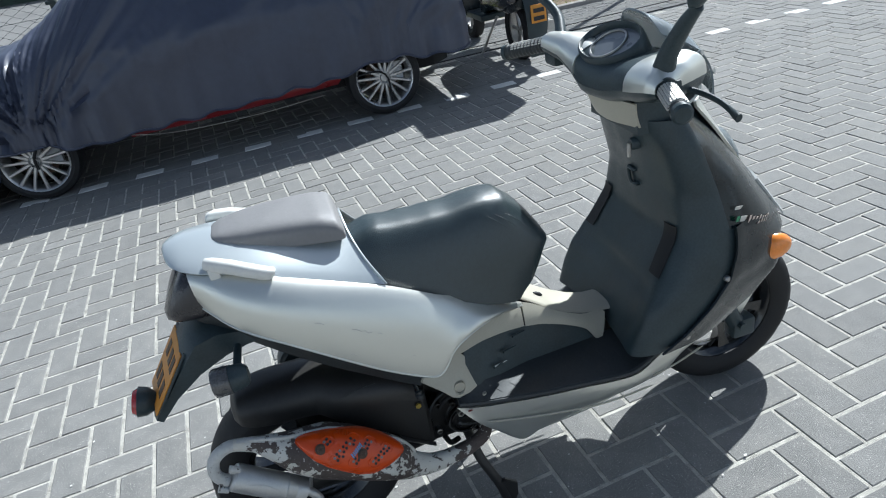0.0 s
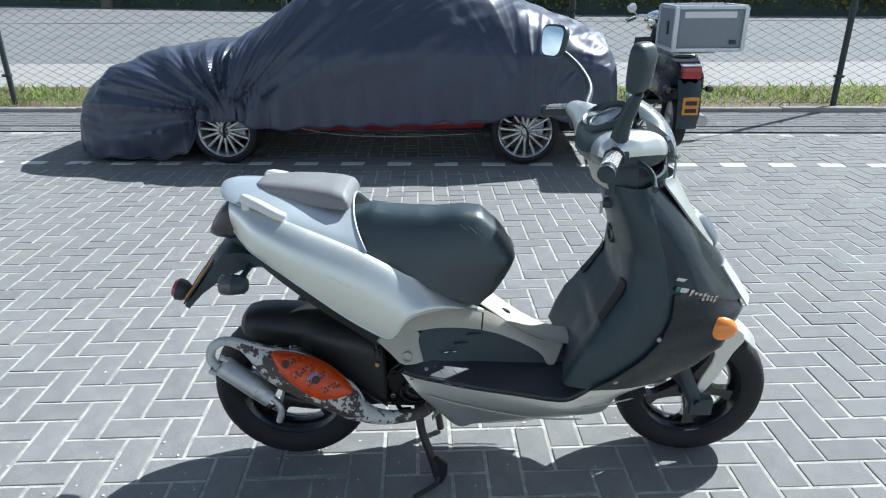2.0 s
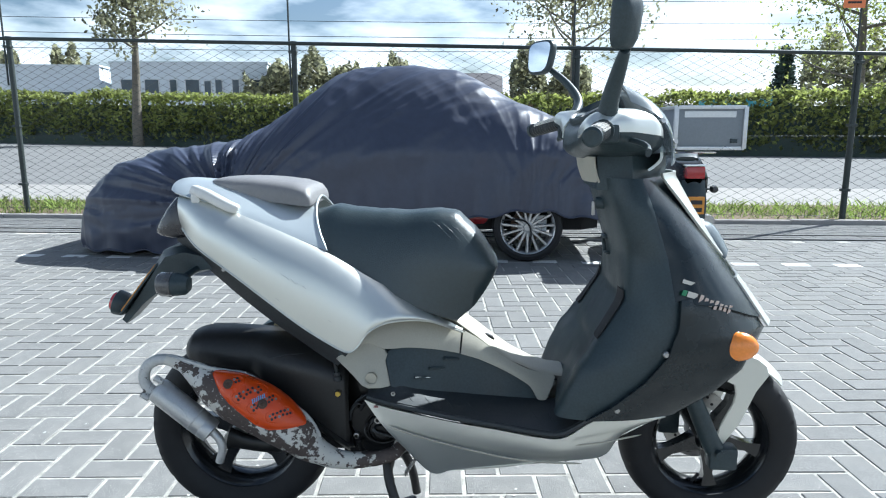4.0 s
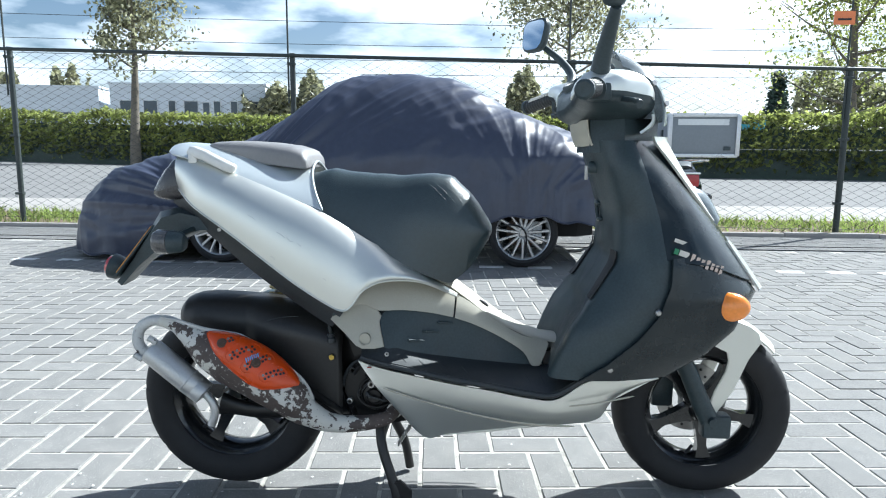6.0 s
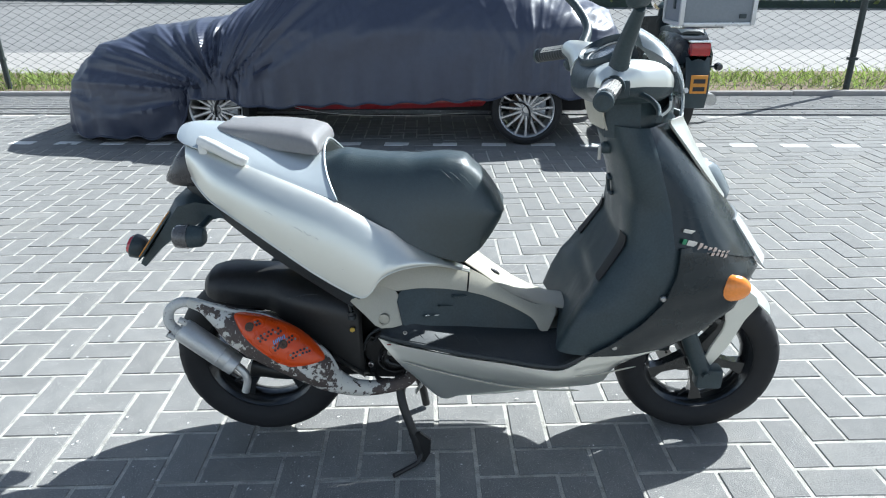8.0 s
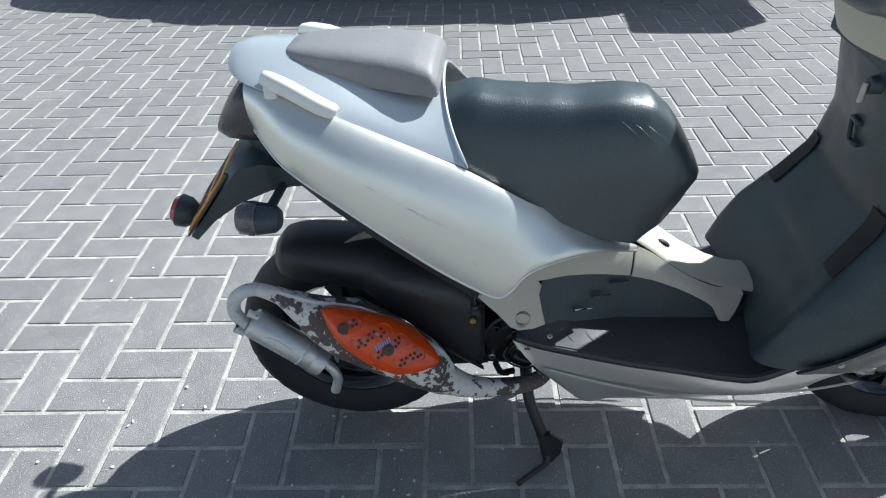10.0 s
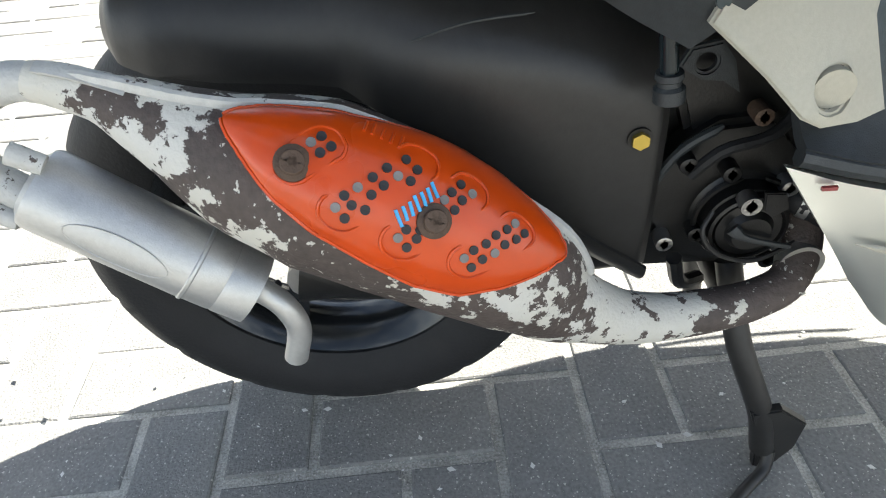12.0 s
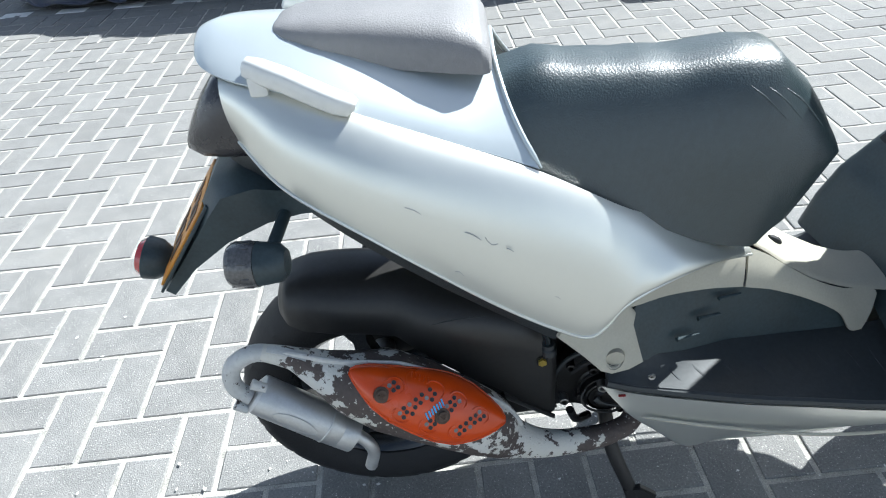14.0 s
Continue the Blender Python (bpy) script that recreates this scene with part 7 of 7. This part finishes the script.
part("leg_shield", front_sheet(0, 22, 0.385, 0.925, 40, whole="rear"), M_BLACK, scooter, "black leg shield facing the rider", sharp=50)
part("nose_base", front_sheet(20, 42, 0.54, 0.925, 32, whole="nose"), M_BLACK, scooter, sharp=50)
fairing = part("front_fairing", nose_sheet(0.016), M_BLACKGLOSS, scooter, "glossy black front fairing", sharp=50)
for s in (-1, 1):
    wing = part("side_wing", wing_sheet(s), M_BLACKGLOSS, scooter, "black lower fairing wing", sharp=50)
    for x, y, z in ((1.066, 0.268, 0.549), (0.966, 0.262, 0.416)):
        part("screw", lathe([(0.001, s * 0.005), (0.005, s * 0.005), (0.0075, s * 0.002), (0.0075, s * -0.006), (0.001, s * -0.006)], (x, s * y, z), seg=12), M_STEEL, wing)
    part("wheel_arch", front_sheet(31, 42, 0.388, 0.535, 12, whole=s), M_BLACK, scooter)
    rows = []
    ci = Vector((1.238, s * 0.205, 0.552))
    for i in range(9):
        a = math.pi / 2 * i / 8
        rows.append([ci + Vector((0.040 * math.cos(a) * math.cos(b) * (1.15 if math.cos(b) > 0 else 0.85) + 0.006 * math.sin(a), s * 0.026 * math.sin(a), 0.034 * math.cos(a) * math.sin(b))) for b in np.linspace(0, 2 * math.pi, 24, endpoint=False)])
    part("front_indicator", loft(rows), M_AMBER, scooter, "amber front indicator", sharp=60)
    # dark sheet on the leg shield for the shade in its glove compartment recess
    rows = []
    for z, shift in ((0.562, 0.0), (0.58, 0.0), (0.60, 0.0), (0.62, 0.0), (0.64, 0.0), (0.66, 0.0), (0.672, 0.0)):
        sec = front_section(z)
        rows.append([Vector((np.interp(u, range(43), [q[0] for q in sec]) - 0.003, s * np.interp(u, range(43), [q[1] for q in sec]), z)) for u in np.linspace(8.2, 10.8, 6)])
    part("recess_shade", sheet(rows, 0.002), M_RUBBER, scooter, "dark sheet for the shaded recess in the leg shield")
    # plain bars in place of the lettering
    for k, (x, z, l, h, mat) in enumerate(((1.100, 0.708, 0.036, 0.008, M_PALEINK), (1.098, 0.685, 0.010, 0.012, M_SIGNGREEN), (1.110, 0.681, 0.024, 0.012, M_PALEINK)) + tuple((1.138 + 0.0125 * q, 0.668 - 0.0052 * q, 0.0085, 0.014 + 0.006 * (q % 3 == 0), M_CREAMINK) for q in range(7))):
        sec = front_section(z)
        rows = []
        for dz in (-h / 2, h / 2):
            row = []
            for j in range(7):
                xx = x + l * j / 6
                yy = np.interp(xx, [p[0] for p in sec[18:40]], [p[1] for p in sec[18:40]])
                row.append(Vector((xx + 0.3 * dz, s * (yy + 0.0185), z + dz - 0.35 * l * j / 6)))
            rows.append(row)
        part("decal_bar", sheet(rows, 0.0008), mat, fairing, "pale decal bar")
part("nose_panel", nose_top(), M_SILVER, scooter, "silver nose panel", sharp=50)
part("headlamp", front_sheet(33, 42, 0.575, 0.690, 16, lift=0.0215, whole="nose"), M_LENS, scooter, "pale headlamp lens at the nose tip", sharp=50)
# made wider to keep the sun off the footboard
bm = loft([[Vector((x, y * k, z - 0.004)) for x, y in ((0.925, -0.118), (1.0, -0.145), (1.10, -0.04), (1.11, 0.04), (1.0, 0.145), (0.925, 0.118))] for z, k in ((0.90, 1), (0.93, 1), (0.982, 0.9))])
part("column_cover", bm, M_BLACK, scooter)
# translucent scoop on the nose
arch = spline([(1.182, -0.050, 0.772), (1.196, -0.040, 0.800), (1.206, 0.0, 0.812), (1.196, 0.040, 0.800), (1.182, 0.050, 0.772)], 22)
rows = [[p + Vector((0.068 * f, -p.y * 0.30 * f, -0.072 * f + 0.020 * math.sin(f * math.pi) * (1 - abs(i - 10.5) / 11))) for i, p in enumerate(arch)] for f in np.linspace(0, 1, 9)]
scoop = part("nose_scoop", sheet(rows, 0.004), M_SCREEN, scooter, "pale translucent scoop on the nose", sharp=60)
part("scoop_rim", tube(arch, 0.0042, seg=8), M_CARWHITE, scoop, "white rim")
# dark sheet painting the shade inside the scoop
part("scoop_mouth_shade", patch([(1.186, -0.042, 0.776), (1.192, 0.0, 0.776), (1.186, 0.042, 0.776)], [(1.198, -0.036, 0.798), (1.206, 0.0, 0.808), (1.198, 0.036, 0.798)], 9, 4, thick=0.002), M_INK_AND_SHADE, scoop)
STANCE = None
# fender, fork, disc
HUB = Vector((1.265, -0.010, 0.243))
STANCE = moved(*(FRONT - HUB))
rows = []
for a in np.linspace(radians(48), radians(122), 24):
    r = 0.250 + 0.012 * math.sin((a - radians(48)) / radians(74) * math.pi)
    rows.append([HUB + Vector(((r - 0.02 * abs(b) ** 2.5) * math.cos(a), 0.074 * b, (r - 0.02 * abs(b) ** 2.5) * math.sin(a))) for b in np.linspace(-1, 1, 13)])
fender = part("front_mudguard", sheet(rows, 0.004), M_SILVER, scooter, "silver front mudguard", sharp=60)
for s in (-1, 1):
    part("mudguard_skirt", plate([(1.237, 0.444), (1.262, 0.466), (1.289, 0.481), (1.326, 0.493), (1.355, 0.482), (1.377, 0.464), (1.383, 0.440), (1.356, 0.398), (1.338, 0.352), (1.323, 0.314), (1.284, 0.252), (1.268, 0.252), (1.262, 0.262), (1.277, 0.313), (1.301, 0.364), (1.306, 0.392), (1.301, 0.415), (1.269, 0.430), (1.240, 0.425)], lambda x, z: s * 0.078 - 0.010, 0.006, 0.002), M_SILVER, fender)
    fk = part("fork_leg", tube([(1.125, s * 0.092, 0.56), (1.19, s * 0.092, 0.40), (1.25, s * 0.092, 0.265), (1.272, s * 0.092, 0.225)], [0.021, 0.022, 0.024, 0.026], seg=16), M_BLACK, scooter, "black fork leg")
    part("axle_clamp", block((1.245, s * 0.092 - 0.024, 0.195), (1.315, s * 0.092 + 0.024, 0.255), bevel=0.01), M_BLACK, fk)
STANCE = None
part("steering_stem", rod((0.99, 0, 0.93), (1.13, 0, 0.55), 0.03), M_BLACK, scooter)
part("fork_crown", block((1.09, -0.115, 0.53), (1.16, 0.115, 0.575), bevel=0.012), M_BLACK, scooter)
STANCE = moved(*(FRONT - HUB))
bm = lathe([(0.055, 0.064), (0.096, 0.064), (0.096, 0.068), (0.055, 0.068)], HUB, seg=48, closed=True)
disc = part("brake_disc", bm, M_STEEL, scooter, "drilled steel brake disc")
# dark rods set in the disc for the shade of its drillings
for k in range(24):
    a = k * math.pi / 12
    p = HUB + Vector(((0.068 + 0.014 * (k % 2)) * math.cos(a), 0.062, (0.068 + 0.014 * (k % 2)) * math.sin(a)))
    part("disc_hole_shade", rod(p, p + Vector((0, 0.008, 0)), 0.004, seg=8), M_INK_AND_SHADE, disc)
part("brake_caliper", block((1.155, 0.045, 0.215), (1.215, 0.105, 0.30), bevel=0.012), M_BLACK, scooter, "black brake caliper")
part("axle", rod(HUB + Vector((0, -0.12, 0)), HUB + Vector((0, 0.12, 0)), 0.011), M_BLACK, scooter)

STANCE = moved(0.0, -0.030, 0.0)
# -- handlebar, cowl, instruments, screen --
COWL = [(-0.235, 0.905, 1.028, 0.022, 0.022), (-0.215, 0.925, 1.028, 0.050, 0.042), (-0.17, 0.957, 1.020, 0.084, 0.056), (-0.11, 0.970, 1.010, 0.096, 0.058), (-0.05, 0.965, 0.998, 0.100, 0.062),
        (0.03, 0.955, 0.998, 0.098, 0.064), (0.09, 0.935, 1.022, 0.070, 0.054), (0.15, 0.912, 1.042, 0.048, 0.040), (0.22, 0.884, 1.053, 0.030, 0.028)]


def cowl_rows(t0, t1, n, grow, top):
    rows = []
    for t in np.linspace(t0, t1, n):
        y, cx, cz, rx, rz = [float(np.interp(t, range(9), [c[k] for c in COWL])) for k in range(5)]
        rows.append([Vector((cx + rx * grow * math.copysign(abs(math.cos(a)) ** 0.8, math.cos(a)), y, cz + rz * grow * abs(math.sin(a)) ** 0.8 * top)) for a in np.linspace(0, math.pi, 17)])
    return rows


part("handlebar_cowl", sheet(cowl_rows(0, 2.55, 18, 1.04, 1), 0.004), M_SILVER, scooter, "silver handlebar cowl round the throttle", sharp=50)
part("handlebar_cowl", sheet(cowl_rows(5.6, 8, 16, 1.03, 1), 0.004), M_SILVER, scooter, "silver handlebar cowl beside the left grip", sharp=50)
part("dash_cover", sheet(cowl_rows(2.5, 5.65, 18, 0.99, 1), 0.004), M_BLACK, scooter, "black dash cover", sharp=50)
part("lower_cowl", sheet(cowl_rows(0, 8, 34, 1.0, -0.62), 0.004), M_BLACK, scooter, "black lower handlebar cowl", sharp=50)
part("column_gaiter", patch([(0.925, 0.110, 0.970), (0.902, 0.08, 0.972), (0.897, -0.01, 0.972), (0.915, -0.115, 0.972)], [(0.940, 0.100, 0.916), (0.918, 0.07, 0.914), (0.911, -0.01, 0.912), (0.930, -0.105, 0.914)], 14, 8, (-0.003, 0, 0), 1, 0.004), M_BEIGE, scooter, "pale grey steering column panel")
ic = Vector((0.935, 0.015, 1.070))
im = Matrix.Translation(ic) @ Euler((0, radians(-28), radians(10))).to_matrix().to_4x4()
bm = bmesh.new()
rows = []
for r, z in ((1.0, -0.03), (1.02, 0.0), (1.0, 0.014), (0.93, 0.018), (0.86, 0.012), (0.84, 0.0)):
    rows.append([im @ Vector((0.062 * r * math.cos(a), 0.092 * r * math.sin(a), z)) for a in np.linspace(0, 2 * math.pi, 40, endpoint=False)])
loft(rows, bm, caps=False)
binn = part("instrument_binnacle", bm, M_BLACK, scooter, "black instrument binnacle", sharp=60)
part("dial", loft([[im @ Vector((0.055 * math.cos(a), 0.082 * math.sin(a), z)) for a in np.linspace(0, 2 * math.pi, 40, endpoint=False)] for z in (-0.004, 0.002)]), M_DIAL, binn, "dark dial face")
part("dial_ring", loft([[im @ Vector((r * math.cos(a), r * math.sin(a) + 0.012, z)) for a in np.linspace(0, 2 * math.pi, 36, endpoint=False)] for r, z in ((0.046, 0.003), (0.045, 0.006), (0.041, 0.006), (0.040, 0.003))], caps=False), M_STEEL, binn)
# screen
rows = []
top = spline([(0.995, -0.085, 1.095), (0.985, -0.05, 1.130), (0.978, 0.0, 1.142), (0.985, 0.05, 1.130), (0.995, 0.085, 1.095)], 19)
bot = spline([(1.078, -0.150, 0.955), (1.100, -0.09, 0.965), (1.112, 0.0, 0.972), (1.100, 0.09, 0.965), (1.078, 0.150, 0.955)], 19)
rows = []
for j in range(13):
    f = j / 12
    rows.append([a.lerp(b, f) + Vector((0.030, 0, 0.018)) * math.sin(math.pi * f) + Vector((0, (-0.012 if i < 9 else 0.012 if i > 9 else 0) * math.sin(math.pi * f), 0)) for i, (a, b) in enumerate(zip(top, bot))])
screen = part("windscreen", sheet(rows, 0.004), M_SCREEN, scooter, "smoked curved windscreen", sharp=60)
for s in (-1, 1):
    for x, z in ((1.052, 1.050), (1.082, 1.005)):
        part("screen_screw", rod((x, s * 0.128, z), (x + 0.004, s * 0.136, z + 0.003), 0.006, seg=10), M_STEEL, screen)
part("headlamp_hood", patch([(1.060, -0.13, 0.985), (1.085, 0.0, 1.005), (1.060, 0.13, 0.985)], [(1.035, -0.12, 0.94), (1.075, 0.0, 0.945), (1.035, 0.12, 0.94)], 14, 8, (0.012, 0, 0), 1, 0.006), M_SILVER_BLUE, scooter, "bluish grey hood below the screen")


def grip(a, b, label):
    a, b = Vector(a), Vector(b)
    d = (b - a).normalized()
    pts, rr = [], []
    for i in range(49):
        pts.append(a.lerp(b, i / 48))
        rr.append(0.0172 if i % 4 < 2 else 0.0186)
    g = part("grip", tube(pts, rr, seg=24), M_BLACKDUST, scooter, label, sharp=20)
    bm = bmesh.new()
    u = d.cross(Vector((0, 0, 1))).normalized()
    v = d.cross(u)
    for k in range(10):
        t = -1.1 + k * 0.30
        for j in range(9):
            p = a.lerp(b, 0.12 + 0.085 * j) + (u * math.sin(t) - v * math.cos(t)) * 0.0185
            block((-0.0032, -0.0022, -0.0016), (0.0032, 0.0022, 0.0016), bm, m=Matrix.Translation(p) @ d.to_track_quat("X", "Z").to_matrix().to_4x4())
    part("grip_studs", bm, M_PALEINK, g, "worn pale grip studs")
    part("bar_end", tube([b, b + d * 0.010, b + d * 0.014], [0.020, 0.020, 0.015], seg=20), M_BLACK, g)
    part("collar", tube([a - d * 0.006, a], [0.024, 0.024], seg=20), M_BLACK, g)


grip((0.908, -0.235, 1.030), (0.874, -0.332, 1.020), "right twist grip with a studded rubber sleeve")
grip((0.880, 0.232, 1.052), (0.808, 0.332, 1.030), "left rubber grip")
part("brake_lever", tube(spline([(0.955, -0.19, 1.015), (0.982, -0.23, 1.008), (0.988, -0.29, 1.000), (0.975, -0.358, 0.990)], 14), [0.008] + [0.0062] * 11 + [0.008, 0.0085], seg=10, squash=0.7), M_BLACK, scooter, "black brake lever")
part("brake_lever", tube(spline([(0.925, 0.195, 1.040), (0.925, 0.24, 1.03), (0.905, 0.30, 1.015), (0.880, 0.35, 1.005)], 14), [0.008] + [0.0062] * 11 + [0.008, 0.0085], seg=10, squash=0.7), M_BLACK, scooter, "black brake lever")
part("switch_block", block((0.865, 0.175, 1.005), (0.925, 0.235, 1.055), bevel=0.010), M_BLACK, scooter, "black switch block")
part("switch_block", block((0.893, -0.235, 1.005), (0.945, -0.195, 1.045), bevel=0.010), M_BLACK, scooter, "black switch block")
STANCE = view_fitted
part("ignition_lock", lathe([(0.001, -0.004), (0.012, -0.004), (0.015, 0.0), (0.015, 0.02), (0.001, 0.02)], (0.934, -0.075, 0.862), axis="x", seg=20), M_BLACK, scooter, "ignition lock with a hanging key")
part("key", block((0.922, -0.079, 0.832), (0.930, -0.071, 0.866), bevel=0.002), M_STEEL, scooter, "steel ignition key")
part("bag_hook", tube(spline([(0.978, -0.022, 0.772), (0.966, -0.022, 0.772), (0.966, 0.004, 0.772), (0.972, 0.004, 0.732), (0.972, -0.022, 0.732), (0.982, -0.022, 0.732)], 24), 0.005, seg=8), M_BLACK, scooter, "small black bag hook")


STANCE = None


def mirror(c, n, w, h, stalk, radii, label):
    """A mirror head with glass on the side of n, on a thick stalk."""
    c, n = Vector(c), Vector(n).normalized()
    u = Vector((0, 0, 1)).cross(n).normalized()
    v = n.cross(u)

    def ring(k, lift, q=0.55):
        pts = []
        for a in np.linspace(0, 2 * math.pi, 36, endpoint=False):
            x, z = math.copysign(abs(math.cos(a)) ** q, math.cos(a)), math.copysign(abs(math.sin(a)) ** q, math.sin(a))
            pts.append(c + u * (x * w / 2 * k * (1 + 0.12 * z)) + v * (z * h / 2 * k) + n * lift)
        return pts
    head = part("mirror", loft([ring(0.93, 0.010), ring(1.0, 0.008), ring(1.02, 0.0), ring(0.96, -0.010), ring(0.78, -0.018), ring(0.42, -0.023), ring(0.1, -0.024)]), M_BLACK, scooter, label, sharp=50)
    part("mirror_glass", loft([ring(0.88, 0.0095), ring(0.88, 0.0112)]), M_MIRROR, head, "mirror glass")
    part("mirror_stalk", tube(spline(stalk, 20), [float(np.interp(i, [0, 6, 13, 19], radii)) for i in range(20)], seg=14), M_BLACK, head)
    return head


mirror((0.932, -0.325, 1.238), (-0.66, 0.72, 0.10), 0.070, 0.106, [(0.922, -0.235, 1.065), (0.925, -0.25, 1.10), (0.932, -0.285, 1.15), (0.936, -0.318, 1.185)], (0.022, 0.019, 0.015, 0.011), "black mirror on a thick stalk with its glass turned away")
mirror((0.825, 0.322, 1.236), (-0.80, -0.58, 0.16), 0.100, 0.096, [(0.905, 0.18, 1.065), (0.925, 0.24, 1.11), (0.900, 0.30, 1.16), (0.852, 0.33, 1.205)], (0.015, 0.012, 0.011, 0.009), "black mirror on a bent stalk reflecting the sky")


# ---- paving blocks ----
def brick_mesh(name, half_l, half_w, mat):
    """A concrete block with a chamfered top; its top lies at z = 0."""
    bm = bmesh.new()
    c = 0.0022
    rings = []
    for inset, z in ((0, -0.022), (0, -0.0018), (c, 0.0)):
        rings.append([bm.verts.new((sx * (half_l - inset), sy * (half_w - inset), z)) for sx, sy in ((-1, -1), (1, -1), (1, 1), (-1, 1))])
    for a, b in zip(rings, rings[1:]):
        for i in range(4):
            bm.faces.new((a[i], a[(i + 1) % 4], b[(i + 1) % 4], b[i]))
    bm.faces.new(rings[-1])
    me = bpy.data.meshes.new(name)
    bm.to_mesh(me)
    bm.free()
    me.materials.append(mat)
    return me


JOINT = 0.0118
DASH_Y, DASH_X, DASH_STEP = 3.485, -0.015, 0.385


def herringbone():
    """Centres and headings of the blocks, laid in a turned grid."""
    ca, sa = math.cos(TURNED), math.sin(TURNED)
    out = []
    for j in range(-70, 70):
        for i in range(-110, 130):
            c = (i - (j + 1)) % 4
            if c == 0:
                u, v, turn = (i + 1) * PITCH, (j + 0.5) * PITCH, 0.0
            elif c == 3:
                u, v, turn = (i + 0.5) * PITCH, (j + 1) * PITCH, math.pi / 2
            else:
                continue
            u, v = u - 0.0219, v - 0.0834
            x, y = u * ca - v * sa, u * sa + v * ca
            if not (-11.6 < x < 13.5 and -6.8 < y < 4.6) or abs(y - DASH_Y) < 0.09:
                continue
            out.append((x, y, turn + TURNED))
    # straight courses in the gutter, beside the edging and in the bay line
    for y in (4.75, 4.86, 5.01, 5.12, 5.23, 5.34, 5.45, 5.56, 5.66):
        for k in range(90):
            out.append((-8.5 + k * 0.211 + 0.05 * (round(y * 100) % 3), y, 0.0))
    for k in range(96):
        out.append((DASH_X + (k - 44) * DASH_STEP / 2, DASH_Y, 0.0))
    return out


pavement = bpy.data.objects["pavement"]
near_block = brick_mesh("brick", PITCH - JOINT / 2, PITCH / 2 - JOINT / 2, M_BRICK)
lay = random.Random(41)
proto = [(v.co.copy()) for v in near_block.vertices]
proto_faces = [tuple(p.vertices) for p in near_block.polygons]
far_v, far_f, mark_n = [], [], 0
for x, y, turn in herringbone():
    m = Matrix.Translation((x, y, min(max(lay.gauss(0, 0.0008), -0.0012), 0.0015))) @ Euler((lay.gauss(0, 0.004), lay.gauss(0, 0.004), turn + lay.gauss(0, 0.006))).to_matrix().to_4x4()
    white = abs(y - DASH_Y) < 0.01 and round((x - DASH_X) / (DASH_STEP / 2)) % 2 == 0
    if -1.1 < x < 1.6 and -0.75 < y < 1.62:
        ob = new("brick", near_block)
        ob.matrix_basis = m
        ob.parent = pavement
    elif white and abs(x) < 6:
        ob = new("white_brick", bpy.data.meshes.get("white_brick") or brick_mesh("white_brick", PITCH - JOINT, PITCH / 2 - JOINT / 2, M_MARK))
        ob.matrix_basis = m
        ob.parent = pavement
    else:
        base = len(far_v)
        short = 0.9 if abs(y - DASH_Y) < 0.01 else 1.0
        far_v += [tuple(m @ Vector((p.x * short, p.y, p.z))) for p in proto]
        far_f += [tuple(base + k for k in f) for f in proto_faces]
base = len(far_v)
far_v += [(-11.5, DASH_Y - 0.2, -0.0030), (13.4, DASH_Y - 0.2, -0.0030), (13.4, DASH_Y + 0.2, -0.0030), (-11.5, DASH_Y + 0.2, -0.0030)]
far_f.append((base, base + 1, base + 2, base + 3))
ob = raw("paving_blocks", far_v, far_f, M_BRICK_FAR)
ob.parent = pavement
tagged(ob, "grey concrete paving blocks further off", kind="stuff")
